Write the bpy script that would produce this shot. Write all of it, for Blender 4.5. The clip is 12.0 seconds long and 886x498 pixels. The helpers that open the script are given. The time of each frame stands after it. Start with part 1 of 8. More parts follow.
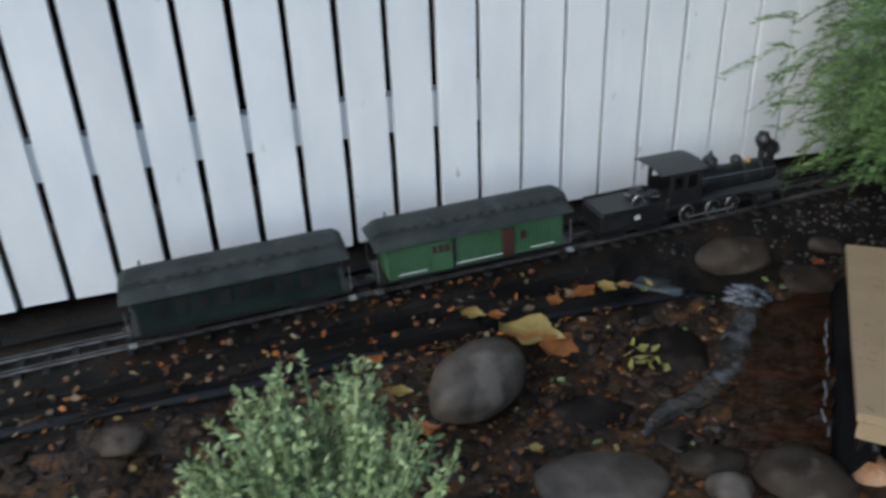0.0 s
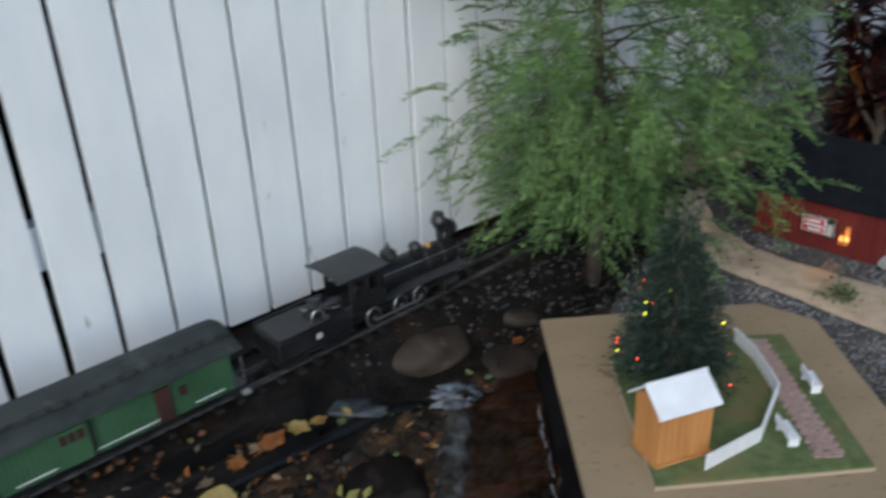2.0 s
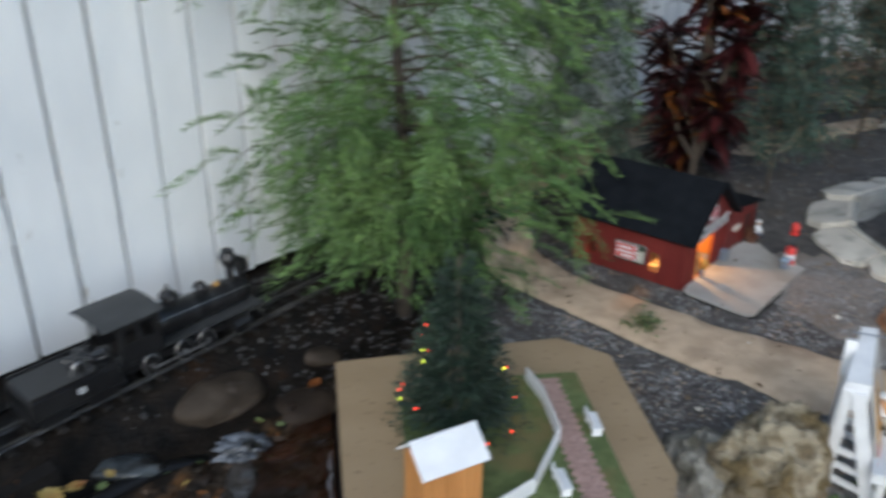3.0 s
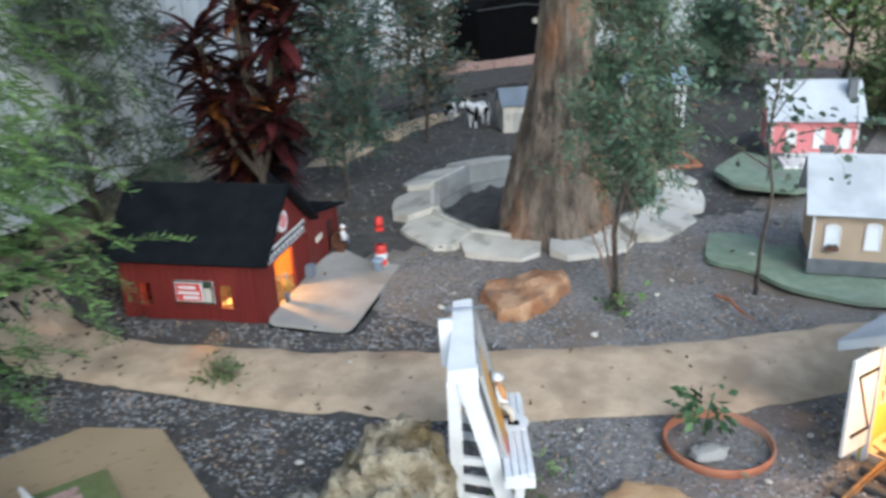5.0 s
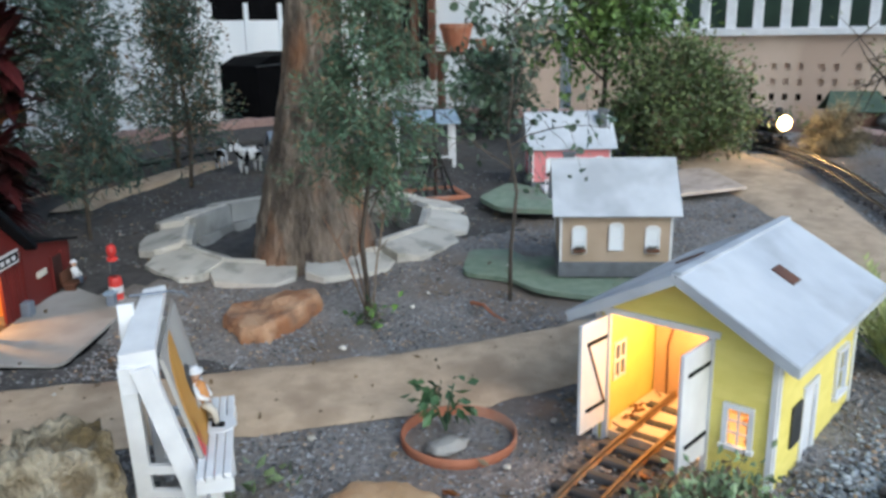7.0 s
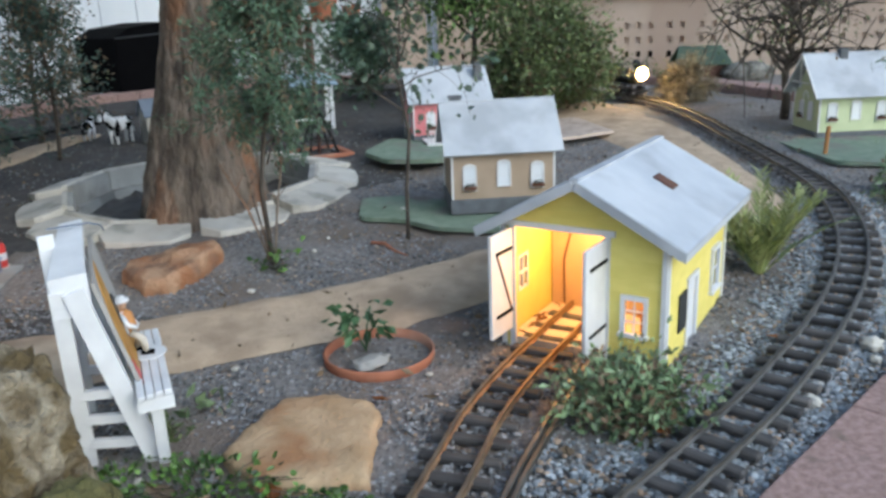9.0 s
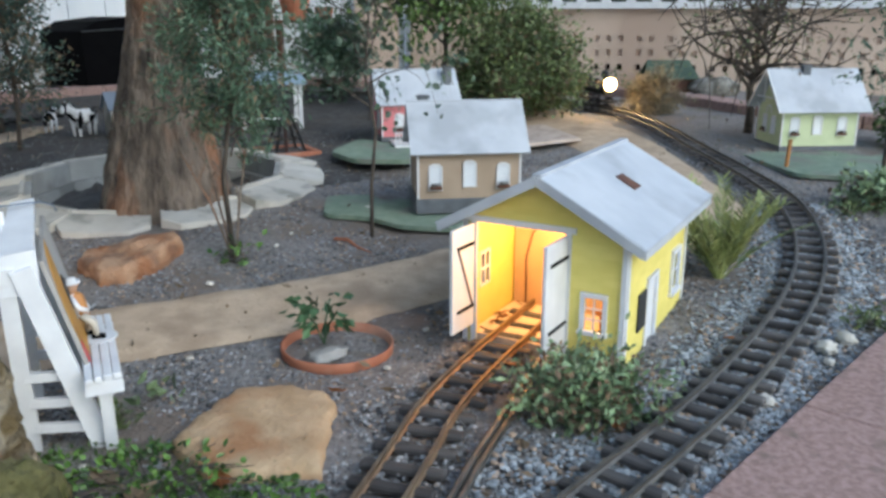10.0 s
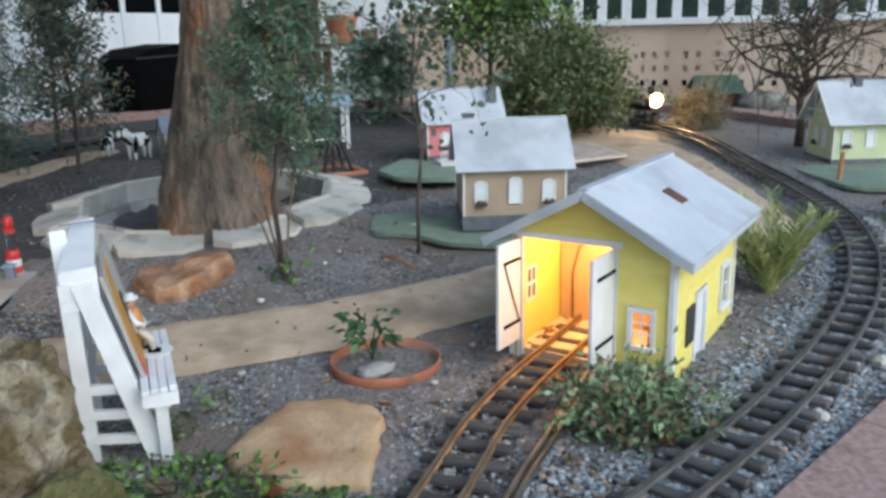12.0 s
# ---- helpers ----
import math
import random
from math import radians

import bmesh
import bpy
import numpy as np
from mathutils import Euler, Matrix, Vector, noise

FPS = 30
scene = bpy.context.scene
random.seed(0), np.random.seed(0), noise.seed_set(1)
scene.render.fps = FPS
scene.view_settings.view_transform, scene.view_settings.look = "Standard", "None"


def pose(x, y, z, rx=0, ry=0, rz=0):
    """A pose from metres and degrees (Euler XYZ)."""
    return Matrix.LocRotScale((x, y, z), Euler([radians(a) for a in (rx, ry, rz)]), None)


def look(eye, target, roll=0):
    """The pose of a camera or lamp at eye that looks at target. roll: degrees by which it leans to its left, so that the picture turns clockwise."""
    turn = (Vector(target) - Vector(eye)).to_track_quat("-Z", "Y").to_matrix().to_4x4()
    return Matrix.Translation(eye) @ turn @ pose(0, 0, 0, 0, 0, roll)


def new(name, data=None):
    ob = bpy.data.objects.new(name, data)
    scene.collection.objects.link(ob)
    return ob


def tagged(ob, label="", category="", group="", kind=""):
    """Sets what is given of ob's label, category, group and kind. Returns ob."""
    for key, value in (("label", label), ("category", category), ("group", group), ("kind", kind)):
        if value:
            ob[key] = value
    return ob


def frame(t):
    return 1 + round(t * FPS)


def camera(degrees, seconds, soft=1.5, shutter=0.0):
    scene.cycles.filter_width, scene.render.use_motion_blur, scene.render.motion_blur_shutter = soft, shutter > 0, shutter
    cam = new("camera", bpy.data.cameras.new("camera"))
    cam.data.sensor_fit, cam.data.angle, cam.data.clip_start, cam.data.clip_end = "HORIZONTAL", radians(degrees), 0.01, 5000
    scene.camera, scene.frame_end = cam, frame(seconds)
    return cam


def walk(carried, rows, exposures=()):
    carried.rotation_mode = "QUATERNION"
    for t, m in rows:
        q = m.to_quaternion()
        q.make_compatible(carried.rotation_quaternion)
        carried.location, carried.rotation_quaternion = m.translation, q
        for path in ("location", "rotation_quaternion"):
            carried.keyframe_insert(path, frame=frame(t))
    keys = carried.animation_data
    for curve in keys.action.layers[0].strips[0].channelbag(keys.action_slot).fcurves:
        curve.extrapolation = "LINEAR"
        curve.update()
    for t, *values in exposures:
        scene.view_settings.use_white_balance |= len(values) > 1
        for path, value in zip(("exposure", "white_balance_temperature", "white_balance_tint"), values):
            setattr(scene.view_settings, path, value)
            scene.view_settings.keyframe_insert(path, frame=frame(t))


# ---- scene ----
cam = camera(57.0, 12.0, 3.1, 0.5)
PATH = [
    (0, (0.261, 0.132, 0.884), (0.089, 1.892, -0.051), -2.3),
    (0.5, (0.287, 0.207, 0.868), (0.232, 1.981, -0.054), -1.3),
    (1, (0.304, 0.306, 0.899), (0.38, 2.068, -0.043), 0.1),
    (1.5, (0.299, 0.366, 0.892), (0.606, 2.127, -0.005), -2.7),
    (2, (0.356, 0.421, 0.881), (0.898, 2.148, 0.031), -2.5),
    (2.5, (0.46, 0.428, 0.89), (1.074, 2.14, 0.059), -0.8),
    (3, (0.547, 0.44, 0.905), (1.35, 2.066, 0.059), 0.6),
    (3.5, (0.641, 0.525, 0.858), (1.735, 1.967, 0.006), -0.1),
    (3.7, (0.671, 0.552, 0.839), (1.842, 1.931, -0.013), 0.7),
    (5.3, (0.919, 0.593, 0.639), (2.455, 1.674, -0.048), -2.1),
    (5.5, (0.942, 0.585, 0.609), (2.499, 1.638, -0.074), -1.1),
    (6, (0.989, 0.551, 0.564), (2.61, 1.546, -0.056), -0.5),
    (6.5, (1.01, 0.513, 0.537), (2.739, 1.357, -0.007), -0.7),
    (7, (0.991, 0.507, 0.519), (2.763, 1.274, -0.005), -1.1),
    (8.8, (0.906, 0.54, 0.462), (2.76, 1.007, -0.124), -2.1),
    (9, (0.905, 0.537, 0.462), (2.763, 0.998, -0.116), -2.2),
    (9.5, (0.898, 0.534, 0.456), (2.762, 0.976, -0.117), -1.7),
    (10, (0.906, 0.529, 0.439), (2.789, 0.915, -0.116), 0.0),
    (10.5, (0.908, 0.529, 0.427), (2.792, 0.875, -0.147), -0.8),
    (11, (0.909, 0.53, 0.421), (2.787, 0.892, -0.164), -1.1),
    (11.5, (0.899, 0.533, 0.429), (2.775, 0.995, -0.086), -0.9),
    (12, (0.896, 0.527, 0.436), (2.765, 1.025, -0.071), -1.3),
]
walk(cam, [(t, look(eye, target, roll)) for t, eye, target, roll in PATH],
     [(0.0, 0.82, 6400, 6), (2.0, 0.83, 6400, 6), (3.0, 0.98, 6380, 6), (3.5, 1.35, 6420, 6), (3.7, 1.38, 6350, 5), (5.5, 1.5, 6250, 4), (6.2, 1.36, 6250, 4), (7.0, 1.08, 6250, 4), (12.0, 1.04, 6250, 4)])

# ---- world and light ----
world = bpy.data.worlds.new("dusk_sky")
scene.world = world
world.use_nodes = True
wn = world.node_tree
sky = wn.nodes.new("ShaderNodeTexSky")
sky.sky_type = "NISHITA"
sky.sun_disc = False
sky.sun_elevation = radians(32)
sky.sun_rotation = radians(214)
sky.air_density, sky.dust_density, sky.ozone_density = 1.0, 1.2, 1.5
wn.links.new(sky.outputs[0], wn.nodes["Background"].inputs[0])
wn.nodes["Background"].inputs[1].default_value = 0.138

sun_data = bpy.data.lights.new("sun", "SUN")
sun_data.energy, sun_data.angle, sun_data.color = 0.55, radians(35), (0.94, 0.98, 1.0)
sun = new("sun", sun_data)
sun.matrix_world = look((-1.6, -2.35, 2.4), (0, 0, 0))


def lamp(name, place, watts, colour, radius):
    d = bpy.data.lights.new(name, "POINT")
    d.energy, d.color, d.shadow_soft_size = watts, colour, radius
    ob = new(name, d)
    ob.location = place
    return ob


# ---- materials ----
def surface(name, c1, c2, scale=20, rough=0.8, bump=0.3, bump_scale=60, metal=0.0, vary=0.0, island=0.0,
            stretch=(1, 1, 1), c3=None, spots=4.0, emit=None, spec=0.5, depth=0.002, edge=(0.52, 0.66)):
    m = bpy.data.materials.new(name)
    m.use_nodes = True
    nt = m.node_tree
    N, K = nt.nodes, nt.links
    p = N["Principled BSDF"]
    tc = N.new("ShaderNodeTexCoord")
    mp = N.new("ShaderNodeMapping")
    mp.inputs["Scale"].default_value = stretch
    K.new(tc.outputs["Object"], mp.inputs[0])
    seed = N.new("ShaderNodeObjectInfo")
    shift = N.new("ShaderNodeVectorMath")
    shift.operation = "MULTIPLY_ADD"
    shift.inputs[1].default_value = (7, 5, 3)
    K.new(seed.outputs["Random"], shift.inputs[0])
    K.new(mp.outputs[0], shift.inputs[2])
    src = shift.outputs[0]
    n1 = N.new("ShaderNodeTexNoise")
    n1.inputs["Scale"].default_value, n1.inputs["Detail"].default_value = scale, 5
    K.new(src, n1.inputs["Vector"])
    ramp = N.new("ShaderNodeMapRange")
    ramp.inputs[1].default_value, ramp.inputs[2].default_value = 0.35, 0.65
    K.new(n1.outputs["Fac"], ramp.inputs[0])
    mix = N.new("ShaderNodeMix")
    mix.data_type = "RGBA"
    mix.inputs[6].default_value, mix.inputs[7].default_value = (*c1, 1), (*c2, 1)
    K.new(ramp.outputs[0], mix.inputs[0])
    colour = mix.outputs[2]
    if c3:
        n3 = N.new("ShaderNodeTexNoise")
        n3.inputs["Scale"].default_value, n3.inputs["Detail"].default_value = spots, 3
        K.new(src, n3.inputs["Vector"])
        r3 = N.new("ShaderNodeMapRange")
        r3.inputs[1].default_value, r3.inputs[2].default_value = edge
        K.new(n3.outputs["Fac"], r3.inputs[0])
        mix3 = N.new("ShaderNodeMix")
        mix3.data_type = "RGBA"
        mix3.inputs[7].default_value = (*c3, 1)
        K.new(colour, mix3.inputs[6])
        K.new(r3.outputs[0], mix3.inputs[0])
        colour = mix3.outputs[2]
    for amount, source in ((vary, seed.outputs["Random"]), (island, None)):
        if amount:
            if source is None:
                source = N.new("ShaderNodeNewGeometry").outputs["Random Per Island"]
            r = N.new("ShaderNodeMapRange")
            r.inputs[3].default_value, r.inputs[4].default_value = 1 - amount, 1 + amount
            K.new(source, r.inputs[0])
            hsv = N.new("ShaderNodeHueSaturation")
            K.new(colour, hsv.inputs["Color"])
            K.new(r.outputs[0], hsv.inputs["Value"])
            colour = hsv.outputs[0]
    K.new(colour, p.inputs["Base Color"])
    p.inputs["Metallic"].default_value = metal
    p.inputs["Specular IOR Level"].default_value = spec
    rr = N.new("ShaderNodeMapRange")
    rr.inputs[3].default_value, rr.inputs[4].default_value = max(0.02, rough - 0.12), min(1, rough + 0.1)
    K.new(n1.outputs["Fac"], rr.inputs[0])
    K.new(rr.outputs[0], p.inputs["Roughness"])
    if bump:
        n2 = N.new("ShaderNodeTexNoise")
        n2.inputs["Scale"].default_value, n2.inputs["Detail"].default_value = bump_scale, 4
        K.new(src, n2.inputs["Vector"])
        b = N.new("ShaderNodeBump")
        b.inputs["Strength"].default_value, b.inputs["Distance"].default_value = bump, depth
        K.new(n2.outputs["Fac"], b.inputs["Height"])
        K.new(b.outputs[0], p.inputs["Normal"])
    if emit:
        p.inputs["Emission Color"].default_value = (*emit[:3], 1)
        p.inputs["Emission Strength"].default_value = emit[3]
    return m


def glass(name, tint=(0.9, 0.95, 1.0), rough=0.03):
    m = bpy.data.materials.new(name)
    m.use_nodes = True
    p = m.node_tree.nodes["Principled BSDF"]
    p.inputs["Base Color"].default_value = (*tint, 1)
    p.inputs["Roughness"].default_value = rough
    p.inputs["Transmission Weight"].default_value = 1.0
    p.inputs["IOR"].default_value = 1.1
    return m


M = {
    "soil": surface("gravelly_soil", (0.165, 0.152, 0.143), (0.275, 0.258, 0.247), 110, 0.95, 1.0, 210, c3=(0.19, 0.155, 0.128), spots=6, depth=0.006, edge=(0.5, 0.64)),
    "wet_soil": surface("wet_soil", (0.008, 0.0062, 0.0045), (0.034, 0.021, 0.011), 34, 0.55, 1.0, 110, c3=(0.085, 0.04, 0.013), spots=22, depth=0.005, spec=0.25),
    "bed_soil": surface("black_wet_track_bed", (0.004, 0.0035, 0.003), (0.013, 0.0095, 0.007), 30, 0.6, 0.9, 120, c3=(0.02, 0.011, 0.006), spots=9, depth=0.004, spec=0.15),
    "earth": surface("dark_garden_earth", (0.048, 0.045, 0.044), (0.092, 0.086, 0.082), 34, 0.95, 1.0, 150, c3=(0.072, 0.061, 0.052), spots=14, depth=0.005),
    "sand": surface("packed_sand", (0.43, 0.325, 0.225), (0.55, 0.425, 0.305), 30, 0.95, 0.8, 150, c3=(0.345, 0.255, 0.178), spots=10, depth=0.003, edge=(0.5, 0.7)),
    "gravel": surface("grey_gravel", (0.19, 0.191, 0.197), (0.31, 0.312, 0.324), 40, 0.9, 0.3, 200, island=0.34, c3=(0.2, 0.168, 0.145), spots=26, edge=(0.56, 0.62)),
    "ballast": surface("grey_ballast", (0.22, 0.222, 0.225), (0.37, 0.372, 0.375), 40, 0.9, 0.3, 200, island=0.45, c3=(0.25, 0.195, 0.15), spots=22, edge=(0.58, 0.62)),
    "blue_chips": surface("blue_grey_chips", (0.2, 0.225, 0.245), (0.38, 0.41, 0.43), 40, 0.85, 0.3, 200, island=0.5),
    "tan_chips": surface("tan_chips", (0.27, 0.19, 0.13), (0.42, 0.32, 0.24), 40, 0.9, 0.3, 200, island=0.5),
    "white_paint": surface("white_painted_wood", (0.68, 0.71, 0.74), (0.78, 0.8, 0.82), 9, 0.6, 0.15, 80, vary=0.05, stretch=(1, 1, 0.4), c3=(0.36, 0.34, 0.31), spots=30, edge=(0.7, 0.76)),
    "white_trim": surface("white_trim", (0.63, 0.645, 0.67), (0.72, 0.735, 0.755), 30, 0.55, 0.12, 120),
    "grey_roof": surface("pale_metal_roof", (0.44, 0.475, 0.52), (0.535, 0.565, 0.605), 14, 0.55, 0.2, 70, c3=(0.37, 0.395, 0.43), spots=9),
    "yellow": surface("yellow_clapboard", (0.71, 0.605, 0.15), (0.79, 0.68, 0.2), 20, 0.55, 0.15, 90),
    "tan_wall": surface("tan_wall", (0.37, 0.28, 0.2), (0.42, 0.32, 0.235), 20, 0.7, 0.15, 90),
    "pink_wall": surface("pink_wall", (0.6, 0.19, 0.205), (0.67, 0.235, 0.245), 20, 0.7, 0.15, 90),
    "green_wall": surface("pale_green_wall", (0.49, 0.56, 0.34), (0.56, 0.63, 0.4), 20, 0.7, 0.15, 90),
    "barn_red": surface("barn_red_boards", (0.11, 0.0105, 0.009), (0.155, 0.0165, 0.013), 22, 0.6, 0.2, 100, stretch=(1, 1, 0.2)),
    "black_roof": surface("black_felt_roof", (0.004, 0.0055, 0.008), (0.009, 0.011, 0.015), 30, 0.8, 0.3, 200, spec=0.12, c3=(0.02, 0.022, 0.025), spots=40, edge=(0.68, 0.73)),
    "stone_grey": surface("grey_foundation", (0.1, 0.11, 0.12), (0.15, 0.16, 0.175), 40, 0.9, 0.5, 120),
    "mat_green": surface("green_grass_mat", (0.17, 0.235, 0.17), (0.235, 0.3, 0.225), 40, 0.98, 0.8, 300, c3=(0.2, 0.215, 0.18), spots=10, edge=(0.5, 0.65)),
    "turf": surface("model_turf", (0.07, 0.1, 0.03), (0.12, 0.15, 0.055), 60, 0.98, 0.8, 400, c3=(0.15, 0.13, 0.05), spots=14),
    "concrete": surface("pale_concrete", (0.52, 0.49, 0.43), (0.63, 0.6, 0.535), 14, 0.9, 0.6, 110, vary=0.1, c3=(0.35, 0.335, 0.29), spots=15),
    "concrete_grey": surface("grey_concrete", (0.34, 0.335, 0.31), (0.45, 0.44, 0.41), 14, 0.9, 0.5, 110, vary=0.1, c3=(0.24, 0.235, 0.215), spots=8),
    "slab": surface("concrete_slab", (0.32, 0.31, 0.29), (0.4, 0.39, 0.37), 18, 0.88, 0.35, 110, c3=(0.28, 0.265, 0.24), spots=9),
    "tan_board": surface("bare_tan_board", (0.46, 0.38, 0.32), (0.56, 0.47, 0.4), 9, 0.8, 0.2, 60, stretch=(1, 2, 1), c3=(0.4, 0.32, 0.26), spots=14),
    "ply": surface("plywood", (0.265, 0.19, 0.112), (0.305, 0.222, 0.134), 7, 0.75, 0.2, 60, stretch=(1, 2, 1), c3=(0.185, 0.128, 0.076), spots=60, edge=(0.62, 0.72)),
    "hut_wood": surface("orange_stained_wood", (0.36, 0.155, 0.045), (0.5, 0.23, 0.075), 20, 0.6, 0.25, 80, stretch=(2, 2, 0.15)),
    "rail": surface("rail_brass", (0.23, 0.155, 0.1), (0.33, 0.235, 0.15), 30, 0.45, 0.1, 90, metal=0.75),
    "rail_dark": surface("dark_rail", (0.08, 0.072, 0.062), (0.15, 0.135, 0.118), 30, 0.45, 0.1, 90, metal=0.4, spec=0.4),
    "wet_rail": surface("wet_steel_rail", (0.05, 0.048, 0.046), (0.11, 0.105, 0.1), 30, 0.4, 0.1, 90, metal=0.5),
    "straw": surface("dry_straw_grass", (0.22, 0.18, 0.11), (0.36, 0.3, 0.2), 10, 0.8, 0, island=0.45),
    "dark_chips": surface("dark_slate_chips", (0.09, 0.09, 0.093), (0.17, 0.17, 0.175), 40, 0.9, 0.3, 200, island=0.4),
    "tie": surface("dark_tie", (0.044, 0.041, 0.041), (0.1, 0.092, 0.087), 60, 0.8, 0.6, 160, vary=0.35, stretch=(1, 0.2, 1)),
    "wet_tie": surface("wet_black_tie", (0.008, 0.0075, 0.007), (0.02, 0.018, 0.017), 60, 0.7, 0.6, 160, vary=0.35, stretch=(1, 0.2, 1), spec=0.2),
    "timber_dark": surface("wet_dark_timber", (0.005, 0.005, 0.005), (0.014, 0.0125, 0.012), 20, 0.6, 0.6, 60, stretch=(0.15, 1, 1), spec=0.1),
    "terracotta": surface("terracotta", (0.33, 0.115, 0.06), (0.42, 0.165, 0.095), 24, 0.8, 0.3, 90, c3=(0.42, 0.24, 0.17), spots=9),
    "tan_rock": surface("tan_sandstone", (0.4, 0.27, 0.15), (0.5, 0.36, 0.22), 26, 0.9, 0.9, 120, c3=(0.36, 0.19, 0.09), spots=11, depth=0.0035, edge=(0.5, 0.66)),
    "orange_rock": surface("orange_sandstone", (0.3, 0.13, 0.06), (0.5, 0.32, 0.2), 20, 0.9, 0.9, 80, c3=(0.22, 0.13, 0.085), spots=18, depth=0.012),
    "limestone": surface("pitted_limestone", (0.15, 0.115, 0.068), (0.41, 0.36, 0.265), 40, 0.95, 1.0, 130, c3=(0.125, 0.09, 0.04), spots=20, depth=0.014, edge=(0.5, 0.6)),
    "grey_limestone": surface("weathered_grey_limestone", (0.115, 0.11, 0.095), (0.3, 0.295, 0.27), 30, 0.95, 1.0, 110, c3=(0.08, 0.076, 0.06), spots=17, depth=0.012, edge=(0.5, 0.62)),
    "mossy_stone": surface("moss_stained_limestone", (0.09, 0.085, 0.028), (0.24, 0.215, 0.095), 30, 0.95, 1.0, 110, c3=(0.06, 0.062, 0.015), spots=15, depth=0.012),
    "river_rock": surface("wet_river_rock", (0.006, 0.0045, 0.004), (0.013, 0.01, 0.0085), 14, 0.55, 0.5, 70, vary=0.3, c3=(0.028, 0.021, 0.017), spots=14, spec=0.12),
    "lip_rock": surface("dark_wet_ledge", (0.016, 0.012, 0.01), (0.034, 0.025, 0.019), 16, 0.6, 0.7, 70, c3=(0.055, 0.042, 0.032), spots=12, spec=0.12),
    "dark_slate": surface("dark_wet_slate", (0.018, 0.022, 0.025), (0.06, 0.07, 0.078), 30, 0.35, 0.8, 70, c3=(0.012, 0.012, 0.012), spots=24, depth=0.004),
    "egg_rock": surface("grey_brown_boulder", (0.04, 0.032, 0.026), (0.078, 0.064, 0.053), 26, 0.55, 0.8, 90, c3=(0.13, 0.112, 0.095), spots=8, spec=0.35, edge=(0.54, 0.62)),
    # the pale second tone paints a wet highlight into the slate's colour
    "wet_slate": surface("wet_blue_slate", (0.02, 0.024, 0.03), (0.2, 0.22, 0.26), 38, 0.2, 1.0, 60, c3=(0.015, 0.014, 0.014), spots=34, depth=0.006),
    "brown_rock": surface("brown_river_rock", (0.02, 0.0155, 0.012), (0.042, 0.033, 0.025), 18, 0.65, 0.7, 80, vary=0.3, c3=(0.07, 0.056, 0.046), spots=12, spec=0.12, edge=(0.56, 0.64)),
    "pebble": surface("wet_pebbles", (0.009, 0.006, 0.0045), (0.034, 0.021, 0.013), 30, 0.45, 0.3, 90, island=0.7, spec=0.2),
    "liner": surface("black_liner", (0.003, 0.003, 0.0035), (0.008, 0.008, 0.009), 12, 0.4, 0.5, 30, spec=0.25),
    "pavers": surface("pink_paver", (0.27, 0.175, 0.15), (0.41, 0.275, 0.245), 120, 0.92, 1.0, 170, vary=0.05, c3=(0.2, 0.145, 0.12), spots=26, edge=(0.58, 0.7)),
    "bark": surface("red_brown_bark", (0.085, 0.066, 0.052), (0.3, 0.235, 0.18), 30, 0.95, 1.0, 70, stretch=(1, 1, 0.4), c3=(0.31, 0.155, 0.085), spots=12, depth=0.02, edge=(0.53, 0.7)),
    "twig": surface("grey_brown_twig", (0.05, 0.04, 0.032), (0.1, 0.08, 0.062), 40, 0.9, 0.4, 120),
    "leaf_cypress": surface("bright_feathery_needles", (0.058, 0.12, 0.032), (0.12, 0.2, 0.058), 8, 0.6, 0, island=0.5),
    "leaf_dark": surface("dark_needles", (0.008, 0.021, 0.012), (0.018, 0.039, 0.022), 8, 0.6, 0, island=0.5),
    "leaf_blue": surface("blue_green_leaves", (0.055, 0.11, 0.068), (0.115, 0.185, 0.115), 8, 0.6, 0, island=0.5),
    "leaf_soft": surface("soft_grey_green_needles", (0.04, 0.068, 0.045), (0.08, 0.115, 0.075), 8, 0.6, 0, island=0.4),
    "leaf_teal": surface("dark_teal_needles", (0.028, 0.06, 0.048), (0.065, 0.115, 0.09), 8, 0.6, 0, island=0.5),
    "leaf_euc": surface("round_grey_green_leaves", (0.042, 0.072, 0.046), (0.09, 0.132, 0.085), 8, 0.5, 0, island=0.45),
    "leaf_bush": surface("bush_leaves", (0.075, 0.115, 0.04), (0.165, 0.205, 0.08), 6, 0.5, 0, island=0.45),
    "leaf_fresh": surface("fresh_tree_leaves", (0.06, 0.115, 0.03), (0.15, 0.24, 0.06), 8, 0.5, 0, island=0.55),
    "leaf_ivy": surface("fresh_green_leaves", (0.028, 0.075, 0.014), (0.1, 0.185, 0.036), 14, 0.45, 0, island=0.8),
    "leaf_seedling": surface("dark_green_seedling", (0.03, 0.075, 0.03), (0.06, 0.125, 0.05), 14, 0.5, 0, island=0.4),
    "leaf_sage": surface("grey_sage_leaves", (0.15, 0.22, 0.09), (0.325, 0.4, 0.205), 20, 0.75, 0.2, 150, island=0.4),
    "leaf_red": surface("maroon_leaves", (0.011, 0.004, 0.005), (0.06, 0.012, 0.013), 10, 0.4, 0, island=0.8),
    "leaf_rust": surface("orange_leaves", (0.16, 0.05, 0.012), (0.28, 0.1, 0.022), 20, 0.55, 0.2, 100, island=0.5),
    "leaf_yellow": surface("yellow_leaves", (0.19, 0.135, 0.035), (0.29, 0.215, 0.07), 26, 0.55, 0.4, 100, island=0.4, c3=(0.2, 0.075, 0.016), spots=20),
    "leaf_fallen_green": surface("yellow_green_leaves", (0.2, 0.19, 0.05), (0.3, 0.27, 0.08), 26, 0.5, 0.2, 100, island=0.4),
